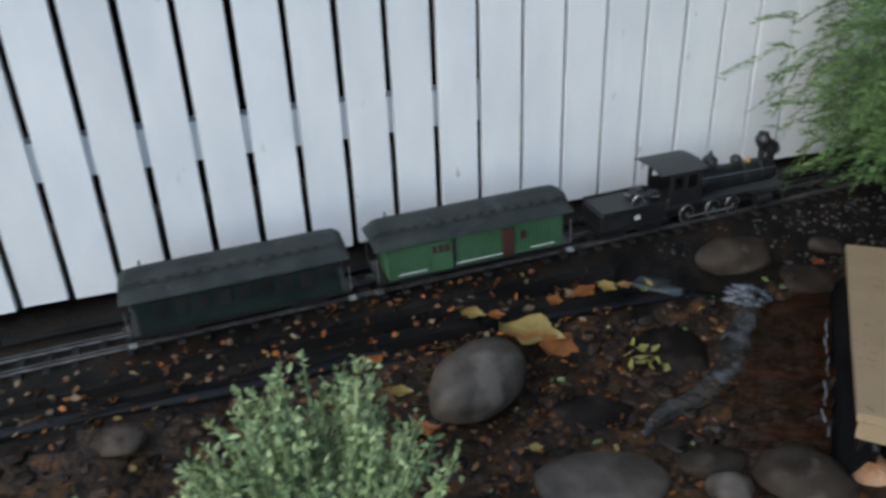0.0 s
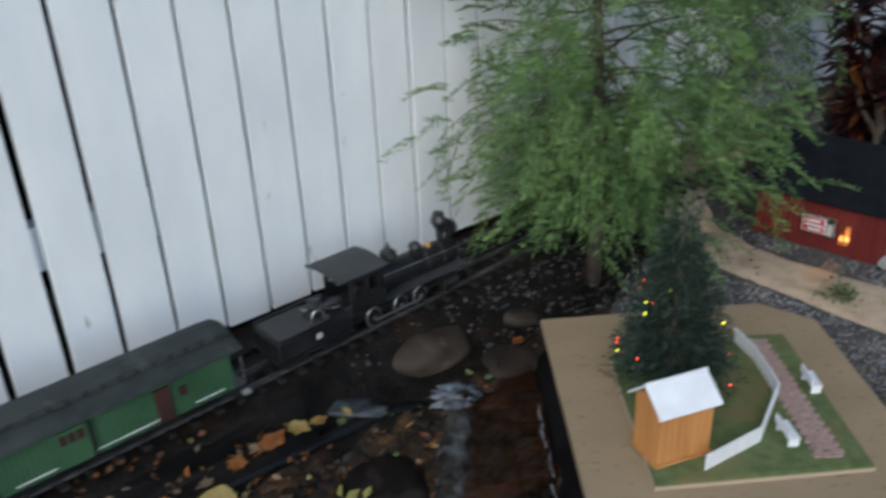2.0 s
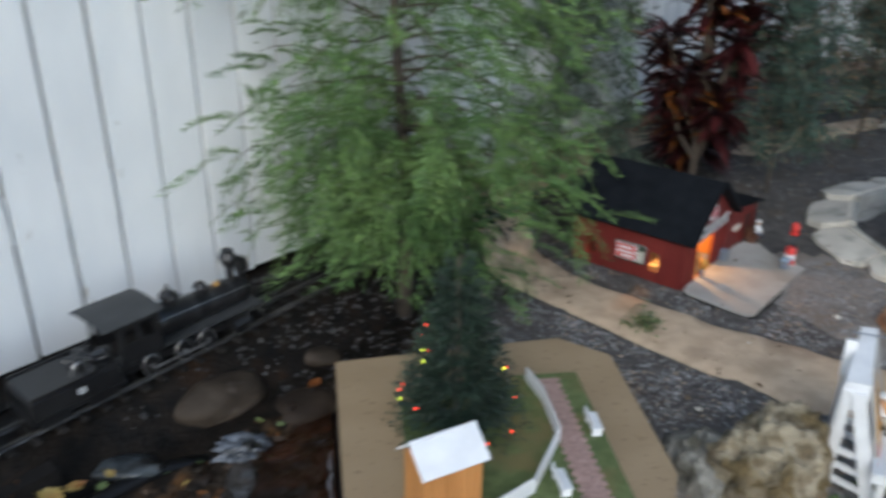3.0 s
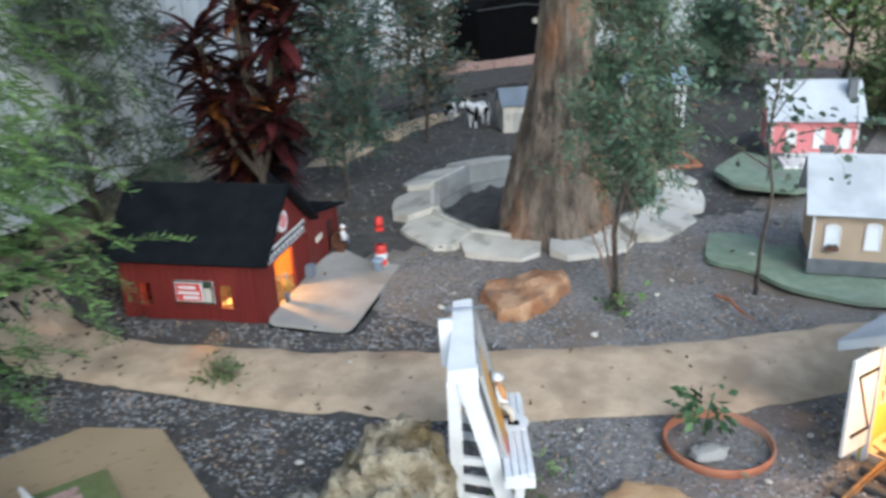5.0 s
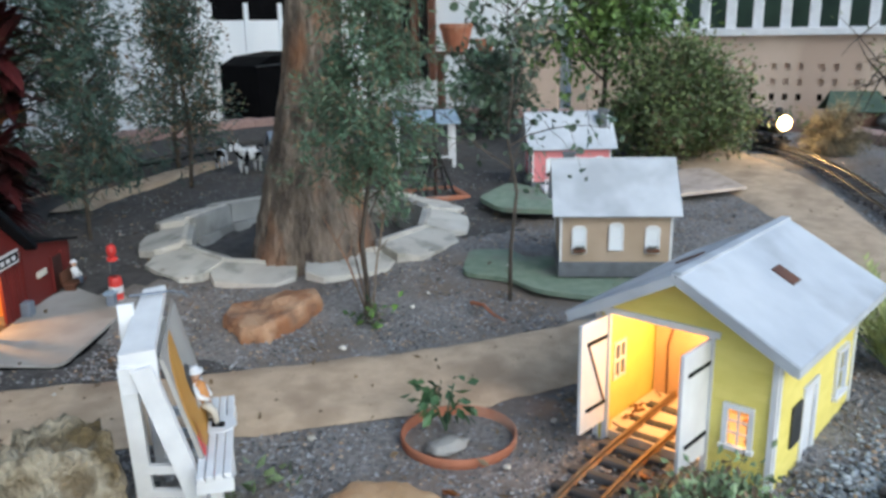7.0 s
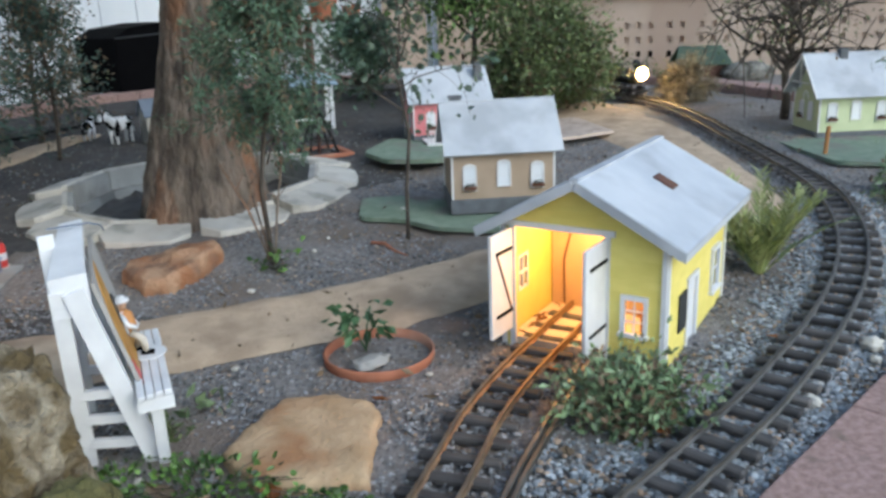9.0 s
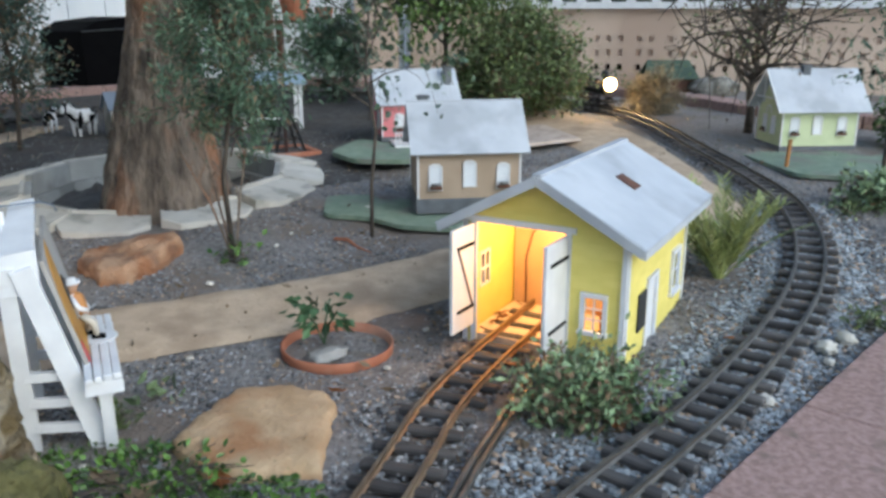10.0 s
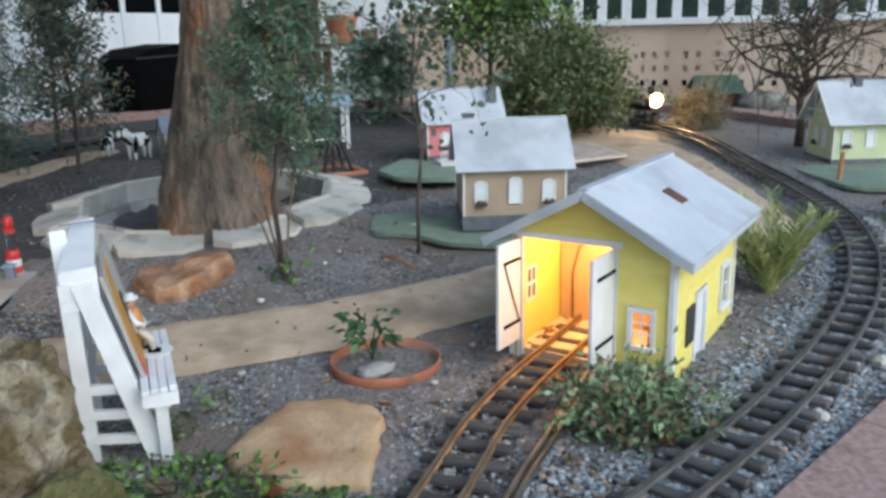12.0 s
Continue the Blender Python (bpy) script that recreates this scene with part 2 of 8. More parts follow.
    "leaf_wet": surface("wet_brown_leaves", (0.05, 0.022, 0.008), (0.12, 0.05, 0.016), 20, 0.45, 0.2, 100, island=0.7, spec=0.3),
    "leaf_brown": surface("dry_brown_leaves", (0.12, 0.08, 0.045), (0.2, 0.14, 0.085), 10, 0.7, 0, island=0.5),
    "leaf_shrub": surface("waxy_shrub_leaves", (0.115, 0.185, 0.085), (0.225, 0.31, 0.165), 8, 0.45, 0, island=0.55),
    "leaf_palm": surface("palm_fronds", (0.21, 0.26, 0.08), (0.44, 0.46, 0.19), 10, 0.5, 0, island=0.4),
    "engine_black": surface("black_engine_paint", (0.007, 0.007, 0.008), (0.016, 0.016, 0.017), 20, 0.4, 0.15, 80),
    "engine_grey": surface("dusty_dark_grey", (0.022, 0.024, 0.026), (0.04, 0.042, 0.044), 20, 0.6, 0.2, 80),
    "coach_green": surface("coach_green", (0.035, 0.095, 0.045), (0.05, 0.12, 0.06), 18, 0.45, 0.12, 90),
    "coach_dark": surface("dark_coach_green", (0.006, 0.014, 0.012), (0.01, 0.021, 0.018), 18, 0.55, 0.12, 90, spec=0.3),
    "coach_roof": surface("grey_coach_roof", (0.02, 0.0255, 0.0245), (0.036, 0.043, 0.041), 18, 0.65, 0.2, 60, spec=0.2, c3=(0.05, 0.056, 0.053), spots=30, edge=(0.6, 0.7)),
    "steel": surface("worn_steel", (0.35, 0.35, 0.35), (0.5, 0.5, 0.5), 40, 0.4, 0.1, 90, metal=0.9),
    "brown_paint": surface("brown_paint", (0.09, 0.035, 0.02), (0.13, 0.055, 0.03), 20, 0.6, 0.2, 90),
    "maroon_paint": surface("dark_maroon_paint", (0.03, 0.011, 0.009), (0.05, 0.016, 0.012), 20, 0.6, 0.2, 90),
    "gold": surface("ochre_paint", (0.42, 0.21, 0.035), (0.5, 0.27, 0.06), 20, 0.6, 0.1, 90),
    "blue_grey": surface("blue_grey_paint", (0.13, 0.16, 0.2), (0.18, 0.21, 0.26), 20, 0.6, 0.1, 90),
    "sky_blue": surface("pale_blue_paint", (0.25, 0.35, 0.45), (0.33, 0.43, 0.53), 20, 0.6, 0.1, 90),
    "signal_red": surface("red_paint", (0.5, 0.03, 0.03), (0.62, 0.06, 0.05), 20, 0.4, 0.1, 90),
    "skin": surface("figure_flesh", (0.45, 0.27, 0.18), (0.52, 0.33, 0.23), 60, 0.6, 0, 90),
    "denim": surface("figure_blue", (0.06, 0.085, 0.13), (0.1, 0.13, 0.19), 60, 0.7, 0, 90),
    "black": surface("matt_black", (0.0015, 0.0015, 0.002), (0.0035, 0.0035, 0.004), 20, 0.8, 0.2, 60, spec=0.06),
    "house_white": surface("house_siding", (0.68, 0.72, 0.76), (0.77, 0.8, 0.83), 5, 0.6, 0.1, 40, stretch=(1, 1, 0.3)),
    "beige": surface("beige_stucco", (0.5, 0.39, 0.31), (0.58, 0.46, 0.37), 7, 0.85, 0.4, 80, c3=(0.45, 0.34, 0.27), spots=2),
    "water": surface("brown_stream_water", (0.006, 0.003, 0.002), (0.036, 0.012, 0.005), 16, 0.14, 1.0, 42, stretch=(0.55, 1.3, 1), depth=0.012, spec=0.4, c3=(0.012, 0.006, 0.004), spots=20),
    # c3 puts the bluish sheen of reflected light into the water's colour
    "rill": surface("running_water", (0.011, 0.009, 0.008), (0.04, 0.035, 0.032), 30, 0.15, 1.0, 55, c3=(0.08, 0.083, 0.09), spots=26, depth=0.006),
    "foam": surface("stream_foam", (0.1, 0.107, 0.118), (0.22, 0.23, 0.25), 60, 0.4, 0.3, 90),
    "partition": surface("tan_board", (0.5, 0.33, 0.19), (0.58, 0.4, 0.24), 16, 0.75, 0.2, 80),
    "wet_chips": surface("wet_slate_chips", (0.028, 0.028, 0.029), (0.075, 0.074, 0.075), 40, 0.7, 0.3, 200, island=0.5, spec=0.3),
    "floor_wood": surface("pale_board_floor", (0.62, 0.5, 0.37), (0.72, 0.6, 0.46), 20, 0.7, 0.2, 80),
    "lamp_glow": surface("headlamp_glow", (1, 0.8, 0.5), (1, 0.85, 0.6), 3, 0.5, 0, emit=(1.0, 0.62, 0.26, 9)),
    "bulb_red": surface("red_bulb", (0.8, 0.03, 0.02), (0.8, 0.03, 0.02), 3, 0.4, 0, emit=(1.0, 0.06, 0.03, 2.0)),
    "bulb_yellow": surface("yellow_green_bulb", (0.7, 0.8, 0.05), (0.7, 0.8, 0.05), 3, 0.4, 0, emit=(0.75, 0.9, 0.05, 2.0)),
    "glass": glass("window_glass"),
}


# ---- building helpers ----
def part(name, bm, material, parent=None, label="", smooth=False):
    me = bpy.data.meshes.new(name)
    bmesh.ops.recalc_face_normals(bm, faces=bm.faces)
    bm.to_mesh(me)
    bm.free()
    if smooth:
        for f in me.polygons:
            f.use_smooth = True
    me.materials.append(M[material])
    ob = new(name, me)
    if parent:
        ob.parent = parent
    if label:
        tagged(ob, label)
    return ob


def raw_mesh(name, verts, faces, material, parent=None, smooth=False):
    me = bpy.data.meshes.new(name)
    me.from_pydata([tuple(map(float, v)) for v in verts], [], [tuple(map(int, f)) for f in faces])
    me.materials.append(M[material])
    if smooth:
        for f in me.polygons:
            f.use_smooth = True
    ob = new(name, me)
    if parent:
        ob.parent = parent
    return ob


def thing(name, label, category, place=(0, 0, 0), turn=0.0, group="", kind=""):
    ob = new(name)
    ob.empty_display_size = 0.05
    ob.matrix_world = pose(*place, 0, 0, turn)
    return tagged(ob, label, category, group, kind)


def again(ob, parent, m, name=None):
    """Another piece on the same mesh."""
    c = new(name or ob.name.split(".")[0], ob.data)
    c.parent = parent
    c.matrix_basis = m
    return c


def box(bm, x0, x1, y0, y1, z0, z1, bevel=0.0):
    r = bmesh.ops.create_cube(bm, size=1.0)
    vs = r["verts"]
    for v in vs:
        v.co = Vector(((x0 + x1) / 2 + v.co.x * (x1 - x0), (y0 + y1) / 2 + v.co.y * (y1 - y0), (z0 + z1) / 2 + v.co.z * (z1 - z0)))
    if bevel:
        es = list({e for v in vs for e in v.link_edges})
        bmesh.ops.bevel(bm, geom=es, offset=bevel, segments=1, affect="EDGES")
    return bm


def boxed(*args, bevel=0.0):
    return box(bmesh.new(), *args, bevel=bevel)


def beam(bm, a, b, w, h, up=(0, 0, 1)):
    """A straight bar from a to b, w wide and h deep."""
    a, b = Vector(a), Vector(b)
    d = (b - a).normalized()
    side = d.cross(Vector(up))
    if side.length < 1e-4:
        side = d.cross(Vector((0, 1, 0)))
    side.normalize()
    top = side.cross(d)
    vs = [bm.verts.new(p + side * sx * w / 2 + top * sy * h / 2) for p in (a, b) for sx, sy in ((-1, -1), (1, -1), (1, 1), (-1, 1))]
    for f in ((0, 1, 2, 3), (7, 6, 5, 4), (0, 4, 5, 1), (1, 5, 6, 2), (2, 6, 7, 3), (3, 7, 4, 0)):
        bm.faces.new([vs[i] for i in f])
    return bm


def slab(bm, a, b, c, d, t):
    """A quad a b c d with thickness t along its normal."""
    a, b, c, d = map(Vector, (a, b, c, d))
    n = (b - a).cross(d - a).normalized() * t
    lo = [bm.verts.new(p) for p in (a, b, c, d)]
    hi = [bm.verts.new(p + n) for p in (a, b, c, d)]
    bm.faces.new(lo[::-1])
    bm.faces.new(hi)
    for i in range(4):
        j = (i + 1) % 4
        bm.faces.new((lo[i], lo[j], hi[j], hi[i]))
    return bm


def prism(bm, poly, z0, z1, bevel=0.0):
    lo = [bm.verts.new((x, y, z0)) for x, y in poly]
    hi = [bm.verts.new((x, y, z1)) for x, y in poly]
    bm.faces.new(lo[::-1])
    top = bm.faces.new(hi)
    for i in range(len(poly)):
        j = (i + 1) % len(poly)
        bm.faces.new((lo[i], lo[j], hi[j], hi[i]))
    if bevel:
        bmesh.ops.bevel(bm, geom=list(top.edges), offset=bevel, segments=2, affect="EDGES")
    return bm


def tube(bm, pts, radii, seg=8, cap=True):
    pts = [Vector(p) for p in pts]
    if not isinstance(radii, (list, tuple)):
        radii = [radii] * len(pts)
    rings = []
    for i, p in enumerate(pts):
        d = (pts[min(i + 1, len(pts) - 1)] - pts[max(i - 1, 0)]).normalized()
        s = d.cross(Vector((0.13, 0.21, 0.97)))
        if s.length < 1e-3:
            s = d.cross(Vector((1, 0, 0)))
        s.normalize()
        t = s.cross(d)
        rings.append([bm.verts.new(p + (s * math.cos(2 * math.pi * k / seg) + t * math.sin(2 * math.pi * k / seg)) * radii[i]) for k in range(seg)])
    for r0, r1 in zip(rings, rings[1:]):
        for k in range(seg):
            bm.faces.new((r0[k], r0[(k + 1) % seg], r1[(k + 1) % seg], r1[k]))
    if cap:
        bm.faces.new(rings[0])
        bm.faces.new(rings[-1][::-1])
    return bm


def lathe(bm, profile, seg=24, centre=(0, 0)):
    """A solid of revolution about the z axis through centre."""
    rings = [[bm.verts.new((centre[0] + r * math.cos(2 * math.pi * k / seg), centre[1] + r * math.sin(2 * math.pi * k / seg), z)) for k in range(seg)] for r, z in profile]
    for r0, r1 in zip(rings, rings[1:]):
        for k in range(seg):
            bm.faces.new((r0[k], r0[(k + 1) % seg], r1[(k + 1) % seg], r1[k]))
    bm.faces.new(rings[0][::-1])
    bm.faces.new(rings[-1])
    return bm


def stone(bm, sx, sy, sz, rough=0.12, freq=2.0, seed=0, sub=3, flat=0.0, centre=(0, 0, 0)):
    """An uneven rock of those half sizes."""
    r = bmesh.ops.create_icosphere(bm, subdivisions=sub, radius=1.0)
    off = Vector((seed * 3.7, seed * 1.3, seed * 5.1))
    for v in r["verts"]:
        d = v.co.normalized()
        k = 1 + rough * noise.noise(d * freq + off) * 2 + rough * 0.5 * noise.noise(d * freq * 3 + off)
        p = d * k
        if flat and p.z > 1 - flat:
            p.z = 1 - flat + (p.z - 1 + flat) * 0.15
        v.co = Vector((p.x * sx + centre[0], p.y * sy + centre[1], p.z * sz + centre[2]))
    return bm


def rock(name, label, place, half, material, turn=0, seed=1, rough=0.12, freq=2.0, sub=3, flat=0.0, group=""):
    ob = part(name, stone(bmesh.new(), *half, rough, freq, seed, sub, flat), material, smooth=True)
    ob.matrix_world = pose(*place, 0, 0, turn)
    return tagged(ob, label, "rock", group)


def leaves(name, centres, axes, lengths, widths, material, parent=None, fold=0.15, rng=None, oval=False):
    """Many small leaves in one mesh, each a folded blade of four corners, or of six where oval."""
    rng = rng or np.random.default_rng(1)
    c, a = np.asarray(centres, float), np.asarray(axes, float)
    a /= np.linalg.norm(a, axis=1)[:, None] + 1e-9
    n = len(c)
    r = rng.normal(size=(n, 3))
    s = np.cross(a, r)
    s /= np.linalg.norm(s, axis=1)[:, None] + 1e-9
    up = np.cross(s, a)
    L, W = np.broadcast_to(lengths, n)[:, None], np.broadcast_to(widths, n)[:, None]
    if oval:
        v = np.stack([c, c + a * L * 0.22 + s * W * 0.42 + up * W * fold, c + a * L * 0.66 + s * W * 0.46 + up * W * fold, c + a * L, c + a * L * 0.66 - s * W * 0.46 + up * W * fold, c + a * L * 0.22 - s * W * 0.42 + up * W * fold], 1)
        base = np.arange(n)[:, None] * 6
        f = np.concatenate([base + [0, 1, 2, 3], base + [0, 3, 4, 5]])
        return raw_mesh(name, v.reshape(-1, 3), f, material, parent)
    v = np.empty((n, 4, 3))
    v[:, 0] = c
    v[:, 1] = c + a * L * 0.5 + s * W * 0.5 + up * W * fold
    v[:, 2] = c + a * L
    v[:, 3] = c + a * L * 0.5 - s * W * 0.5 + up * W * fold
    base = np.arange(n)[:, None] * 4
    f = np.concatenate([base + [0, 1, 2], base + [0, 2, 3]])
    return raw_mesh(name, v.reshape(-1, 3), f, material, parent)


def smooth01(a, b, x):
    t = min(1.0, max(0.0, (x - a) / (b - a)))
    return t * t * (3 - 2 * t)


# the fence line: u runs along it, v away from it (negative towards the garden)
UX, UY, FX, FY = 0.9226, 0.3858, -0.2445, 1.571


def uv(x, y):
    return (x - FX) * UX + (y - FY) * UY, -(x - FX) * UY + (y - FY) * UX


def xy(u, v):
    return FX + u * UX - v * UY, FY + u * UY + v * UX


RING = (2.652, 1.582)


def ground_z(x, y):
    u, v = uv(x, y)
    bay = 0.05 * smooth01(0.58, 0.76, u)
    z = 0.05 * smooth01(1.95, 2.7, x) + 0.05 * smooth01(2.7, 4, x)
    z += (0.062 + 0.028 * max(-1.0, min(u, 1.4))) * smooth01(-0.31 + bay, -0.25 + bay, v) * (1 - smooth01(1.6, 2.4, u))
    z -= 0.04 * (1 - smooth01(0.95, 1.15, x)) * smooth01(0.32, 0.4, -v)
    d = math.hypot(x - RING[0], y - RING[1])
    z -= 0.05 * (1 - smooth01(0.27, 0.3, d))
    return z


def spline(pts, step=0.02):
    """A smooth line through the points, resampled at even steps."""
    P = [Vector(p) for p in pts]
    out = []
    for i in range(len(P) - 1):
        a, b = P[max(i - 1, 0)], P[i]
        c, d = P[i + 1], P[min(i + 2, len(P) - 1)]
        n = max(2, int((c - b).length / 0.01))
        for k in range(n):
            t = k / n
            out.append(0.5 * ((2 * b) + (c - a) * t + (2 * a - 5 * b + 4 * c - d) * t * t + (3 * b - a - 3 * c + d) * t ** 3))
    out.append(P[-1])
    even, acc = [out[0]], 0.0
    for p, q in zip(out, out[1:]):
        acc += (q - p).length
        if acc >= step:
            even.append(q)
            acc = 0.0
    return even


# ---- the ground ----
def axis_steps(lo, hi, step, far):
    inner = list(np.arange(lo, hi + 1e-6, step))
    outer = [0.2, 0.6, 1.5, 4, 10, 30, 90, far]
    return np.array([lo - o for o in outer[::-1]] + inner + [hi + o for o in outer])


def ground_sheet():
    X, Y = axis_steps(-1.0, 5.4, 0.035, 300), axis_steps(-1.2, 3.8, 0.035, 300)
    verts, faces = [], []
    for y in Y:
        for x in X:
            z = ground_z(x, y)
            if -1.2 < x < 5.6 and -1.4 < y < 4:
                z += 0.006 * noise.noise(Vector((x * 9, y * 9, 0))) + 0.004 * noise.noise(Vector((x * 25, y * 25, 3)))
            verts.append((x, y, z))
    nx = len(X)
    for j in range(len(Y) - 1):
        for i in range(nx - 1):
            faces.append((j * nx + i, j * nx + i + 1, (j + 1) * nx + i + 1, (j + 1) * nx + i))
    ob = raw_mesh("ground", verts, faces, "soil", smooth=True)
    ob.data.materials.append(M["wet_soil"])
    ob.data.materials.append(M["earth"])
    ob.data.materials.append(M["bed_soil"])
    for f in ob.data.polygons:
        c = f.center
        u, v = uv(c.x, c.y)
        wob = 0.06 * noise.noise(Vector((c.x * 5, c.y * 5, 7)))
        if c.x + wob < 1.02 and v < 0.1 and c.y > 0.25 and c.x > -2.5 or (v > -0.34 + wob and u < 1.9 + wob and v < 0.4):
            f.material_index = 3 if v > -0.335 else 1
        elif (c.x - 1.95) * 0.8 + (c.y - 1.5) * 0.75 > 0.36 + wob * 2 and 0.98 + wob < c.y < 5 and c.x < 4.7 or c.x < 1.98 + wob and 1.24 + wob < c.y < 3:
            f.material_index = 2
    return tagged(ob, "dark gravelly garden soil with wet patches", "ground", kind="structure")


ground = ground_sheet()


def strip(name, left, right, material, lift, across=8, label="", category="path"):
    """A band draped on the ground between two smooth edges."""
    a, b = spline(left, 0.03), spline(right, 0.03)
    n = min(len(a), len(b))
    verts, faces = [], []
    for i in range(n):
        p, q = a[round(i * (len(a) - 1) / (n - 1))], b[round(i * (len(b) - 1) / (n - 1))]
        for k in range(across + 1):
            w = k / across
            if k in (0, across):
                w += (0.5 - k / across) * 0.12 * (noise.noise(Vector((i * 0.45, k, 1.0))) + 0.6 * noise.noise(Vector((i * 1.3, k, 4.0))))
            s = p.lerp(q, w)
            edge = -0.008 if k in (0, across) else 0.0
            verts.append((s.x, s.y, ground_z(s.x, s.y) + lift + edge + 0.004 * noise.noise(Vector((s.x * 14, s.y * 14, 5)))))
    for i in range(n - 1):
        for k in range(across):
            j = i * (across + 1) + k
            faces.append((j, j + 1, j + across + 2, j + across + 1))
    ob = raw_mesh(name, verts, faces, material, smooth=True)
    return tagged(ob, label, category, kind="structure")


strip("path", [(2.95, 2.66, 0), (2.45, 2.83, 0), (1.95, 2.75, 0), (1.55, 2.45, 0), (1.44, 2.05, 0), (1.51, 1.76, 0), (1.6, 1.5, 0), (1.7, 1.28, 0), (1.876, 1.013, 0), (1.98, 0.88, 0), (2.09, 0.77, 0), (2.2, 0.66, 0), (2.32, 0.52, 0), (2.385, 0.36, 0), (2.47, 0.25, 0), (2.75, 0.262, 0), (3.1, 0.33, 0), (3.5, 0.46, 0), (3.9, 0.68, 0)],
      [(2.9, 2.5, 0), (2.5, 2.62, 0), (2.1, 2.5, 0), (1.72, 2.26, 0), (1.62, 1.97, 0), (1.72, 1.69, 0), (1.82, 1.5, 0), (1.94, 1.31, 0), (2.08, 1.11, 0), (2.17, 0.98, 0), (2.3, 0.82, 0), (2.38, 0.73, 0), (2.46, 0.65, 0), (2.6, 0.585, 0), (2.9, 0.5, 0), (3.1, 0.55, 0), (3.4, 0.72, 0), (3.75, 0.95, 0)],
      "sand", 0.009, label="packed tan sand footpath winding through the garden")


strip("path", [(2.55, 2.36, 0), (2.72, 2.43, 0), (2.9, 2.45, 0), (3.1, 2.44, 0), (3.3, 2.4, 0)], [(2.62, 2.26, 0), (2.76, 2.3, 0), (2.95, 2.32, 0), (3.12, 2.32, 0), (3.32, 2.3, 0)], "sand", 0.009, label="narrow tan sand path at the back of the garden")


# ---- fence ----
def white_fence():
    f = thing("board_fence", "tall white painted vertical board fence with dark gaps", "fence", kind="structure")
    wide = part("board", boxed(-0.0402, 0.0402, 0.0, 0.018, 0.0, 1.9, bevel=0.0006), "white_paint", f)
    tight = part("board", boxed(-0.0432, 0.0432, 0.0, 0.018, 0.0, 1.9, bevel=0.0006), "white_paint", f)
    first = {id(wide): True, id(tight): True}
    for k in range(-9, 44):
        u = 0.0945 * k + 0.0475
        src = wide if u < 0.43 else tight
        bottom = 0.088 + 0.022 * min(u, 1.3) + random.uniform(-0.003, 0.003)
        x, y = xy(u, random.uniform(0, 0.002))
        m = pose(x, y, bottom, random.uniform(-0.15, 0.15), random.uniform(-0.1, 0.1), math.degrees(math.atan2(UY, UX)))
        if first[id(src)]:
            src.matrix_basis = m
            first[id(src)] = False
        else:
            again(src, f, m)
    for z in (0.325, 1.35):
        a, b = xy(-0.9, 0.041), xy(4.1, 0.041)
        part("rail", beam(bmesh.new(), (*a, z + 0.032), (*b, z + 0.032), 0.04, 0.075), "white_paint", f, "white backing rail seen through the gaps")
    for u in (-0.7, 0.75, 2.2, 3.65):
        x, y = xy(u, 0.1)
        part("post", boxed(x - 0.04, x + 0.04, y - 0.04, y + 0.04, -0.1, 1.9), "timber_dark", f)
    # an added black sheet stands in for the shade behind the boards
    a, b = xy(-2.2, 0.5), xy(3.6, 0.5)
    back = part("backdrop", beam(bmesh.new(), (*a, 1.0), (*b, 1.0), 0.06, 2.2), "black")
    tagged(back, "black sheet standing in for the shade behind the fence boards", "backdrop", kind="structure")
    return f


white_fence()


# ---- railway tracks ----
def track(name, label, pts, height, rail_mat, tie_gap=0.024, gauge=0.045, absolute=False, tie_mat="tie"):
    t = thing(name, label, "railway track", group="garden railway")
    line = spline(pts, 0.012)
    def zof(p):
        return (p.z if absolute else ground_z(p.x, p.y)) + height
    left, right, mids = [], [], []
    for i, p in enumerate(line):
        d = (line[min(i + 1, len(line) - 1)] - line[max(i - 1, 0)])
        d.z = 0
        d.normalize()
        s = Vector((-d.y, d.x, 0)) * gauge / 2
        z = zof(p)
        left.append(Vector((p.x + s.x, p.y + s.y, z)))
        right.append(Vector((p.x - s.x, p.y - s.y, z)))
        mids.append((Vector((p.x, p.y, z)), math.degrees(math.atan2(d.y, d.x))))
    for side in (left, right):
        bm = bmesh.new()
        rows = []
        for i, p in enumerate(side):
            d = (side[min(i + 1, len(side) - 1)] - side[max(i - 1, 0)])
            d.z = 0
            d.normalize()
            s = Vector((-d.y, d.x, 0))
            prof = ((-0.0035, -0.008), (0.0035, -0.008), (0.0012, -0.0055), (0.0012, -0.0025), (0.002, -0.0015), (0.002, 0.0), (-0.002, 0.0), (-0.002, -0.0015), (-0.0012, -0.0025), (-0.0012, -0.0055))
            rows.append([bm.verts.new(p + s * a + Vector((0, 0, b))) for a, b in prof])
        for r0, r1 in zip(rows, rows[1:]):
            for k in range(10):
                bm.faces.new((r0[k], r0[(k + 1) % 10], r1[(k + 1) % 10], r1[k]))
        part("rail", bm, rail_mat, t)
    tie = None
    acc = 0.0
    for (p, ang), (q, _) in zip(mids, mids[1:]):
        acc += (q - p).length
        if acc < tie_gap:
            continue
        acc = 0.0
        m = pose(p.x, p.y, p.z - 0.008, random.uniform(-1, 1), 0, ang + random.uniform(-2, 2))
        if tie is None:
            tie = part("tie", boxed(-0.007, 0.007, -0.044, 0.044, -0.008, 0.001, bevel=0.002), tie_mat, t)
            tie.matrix_basis = m
        else:
            again(tie, t, m)
    return t


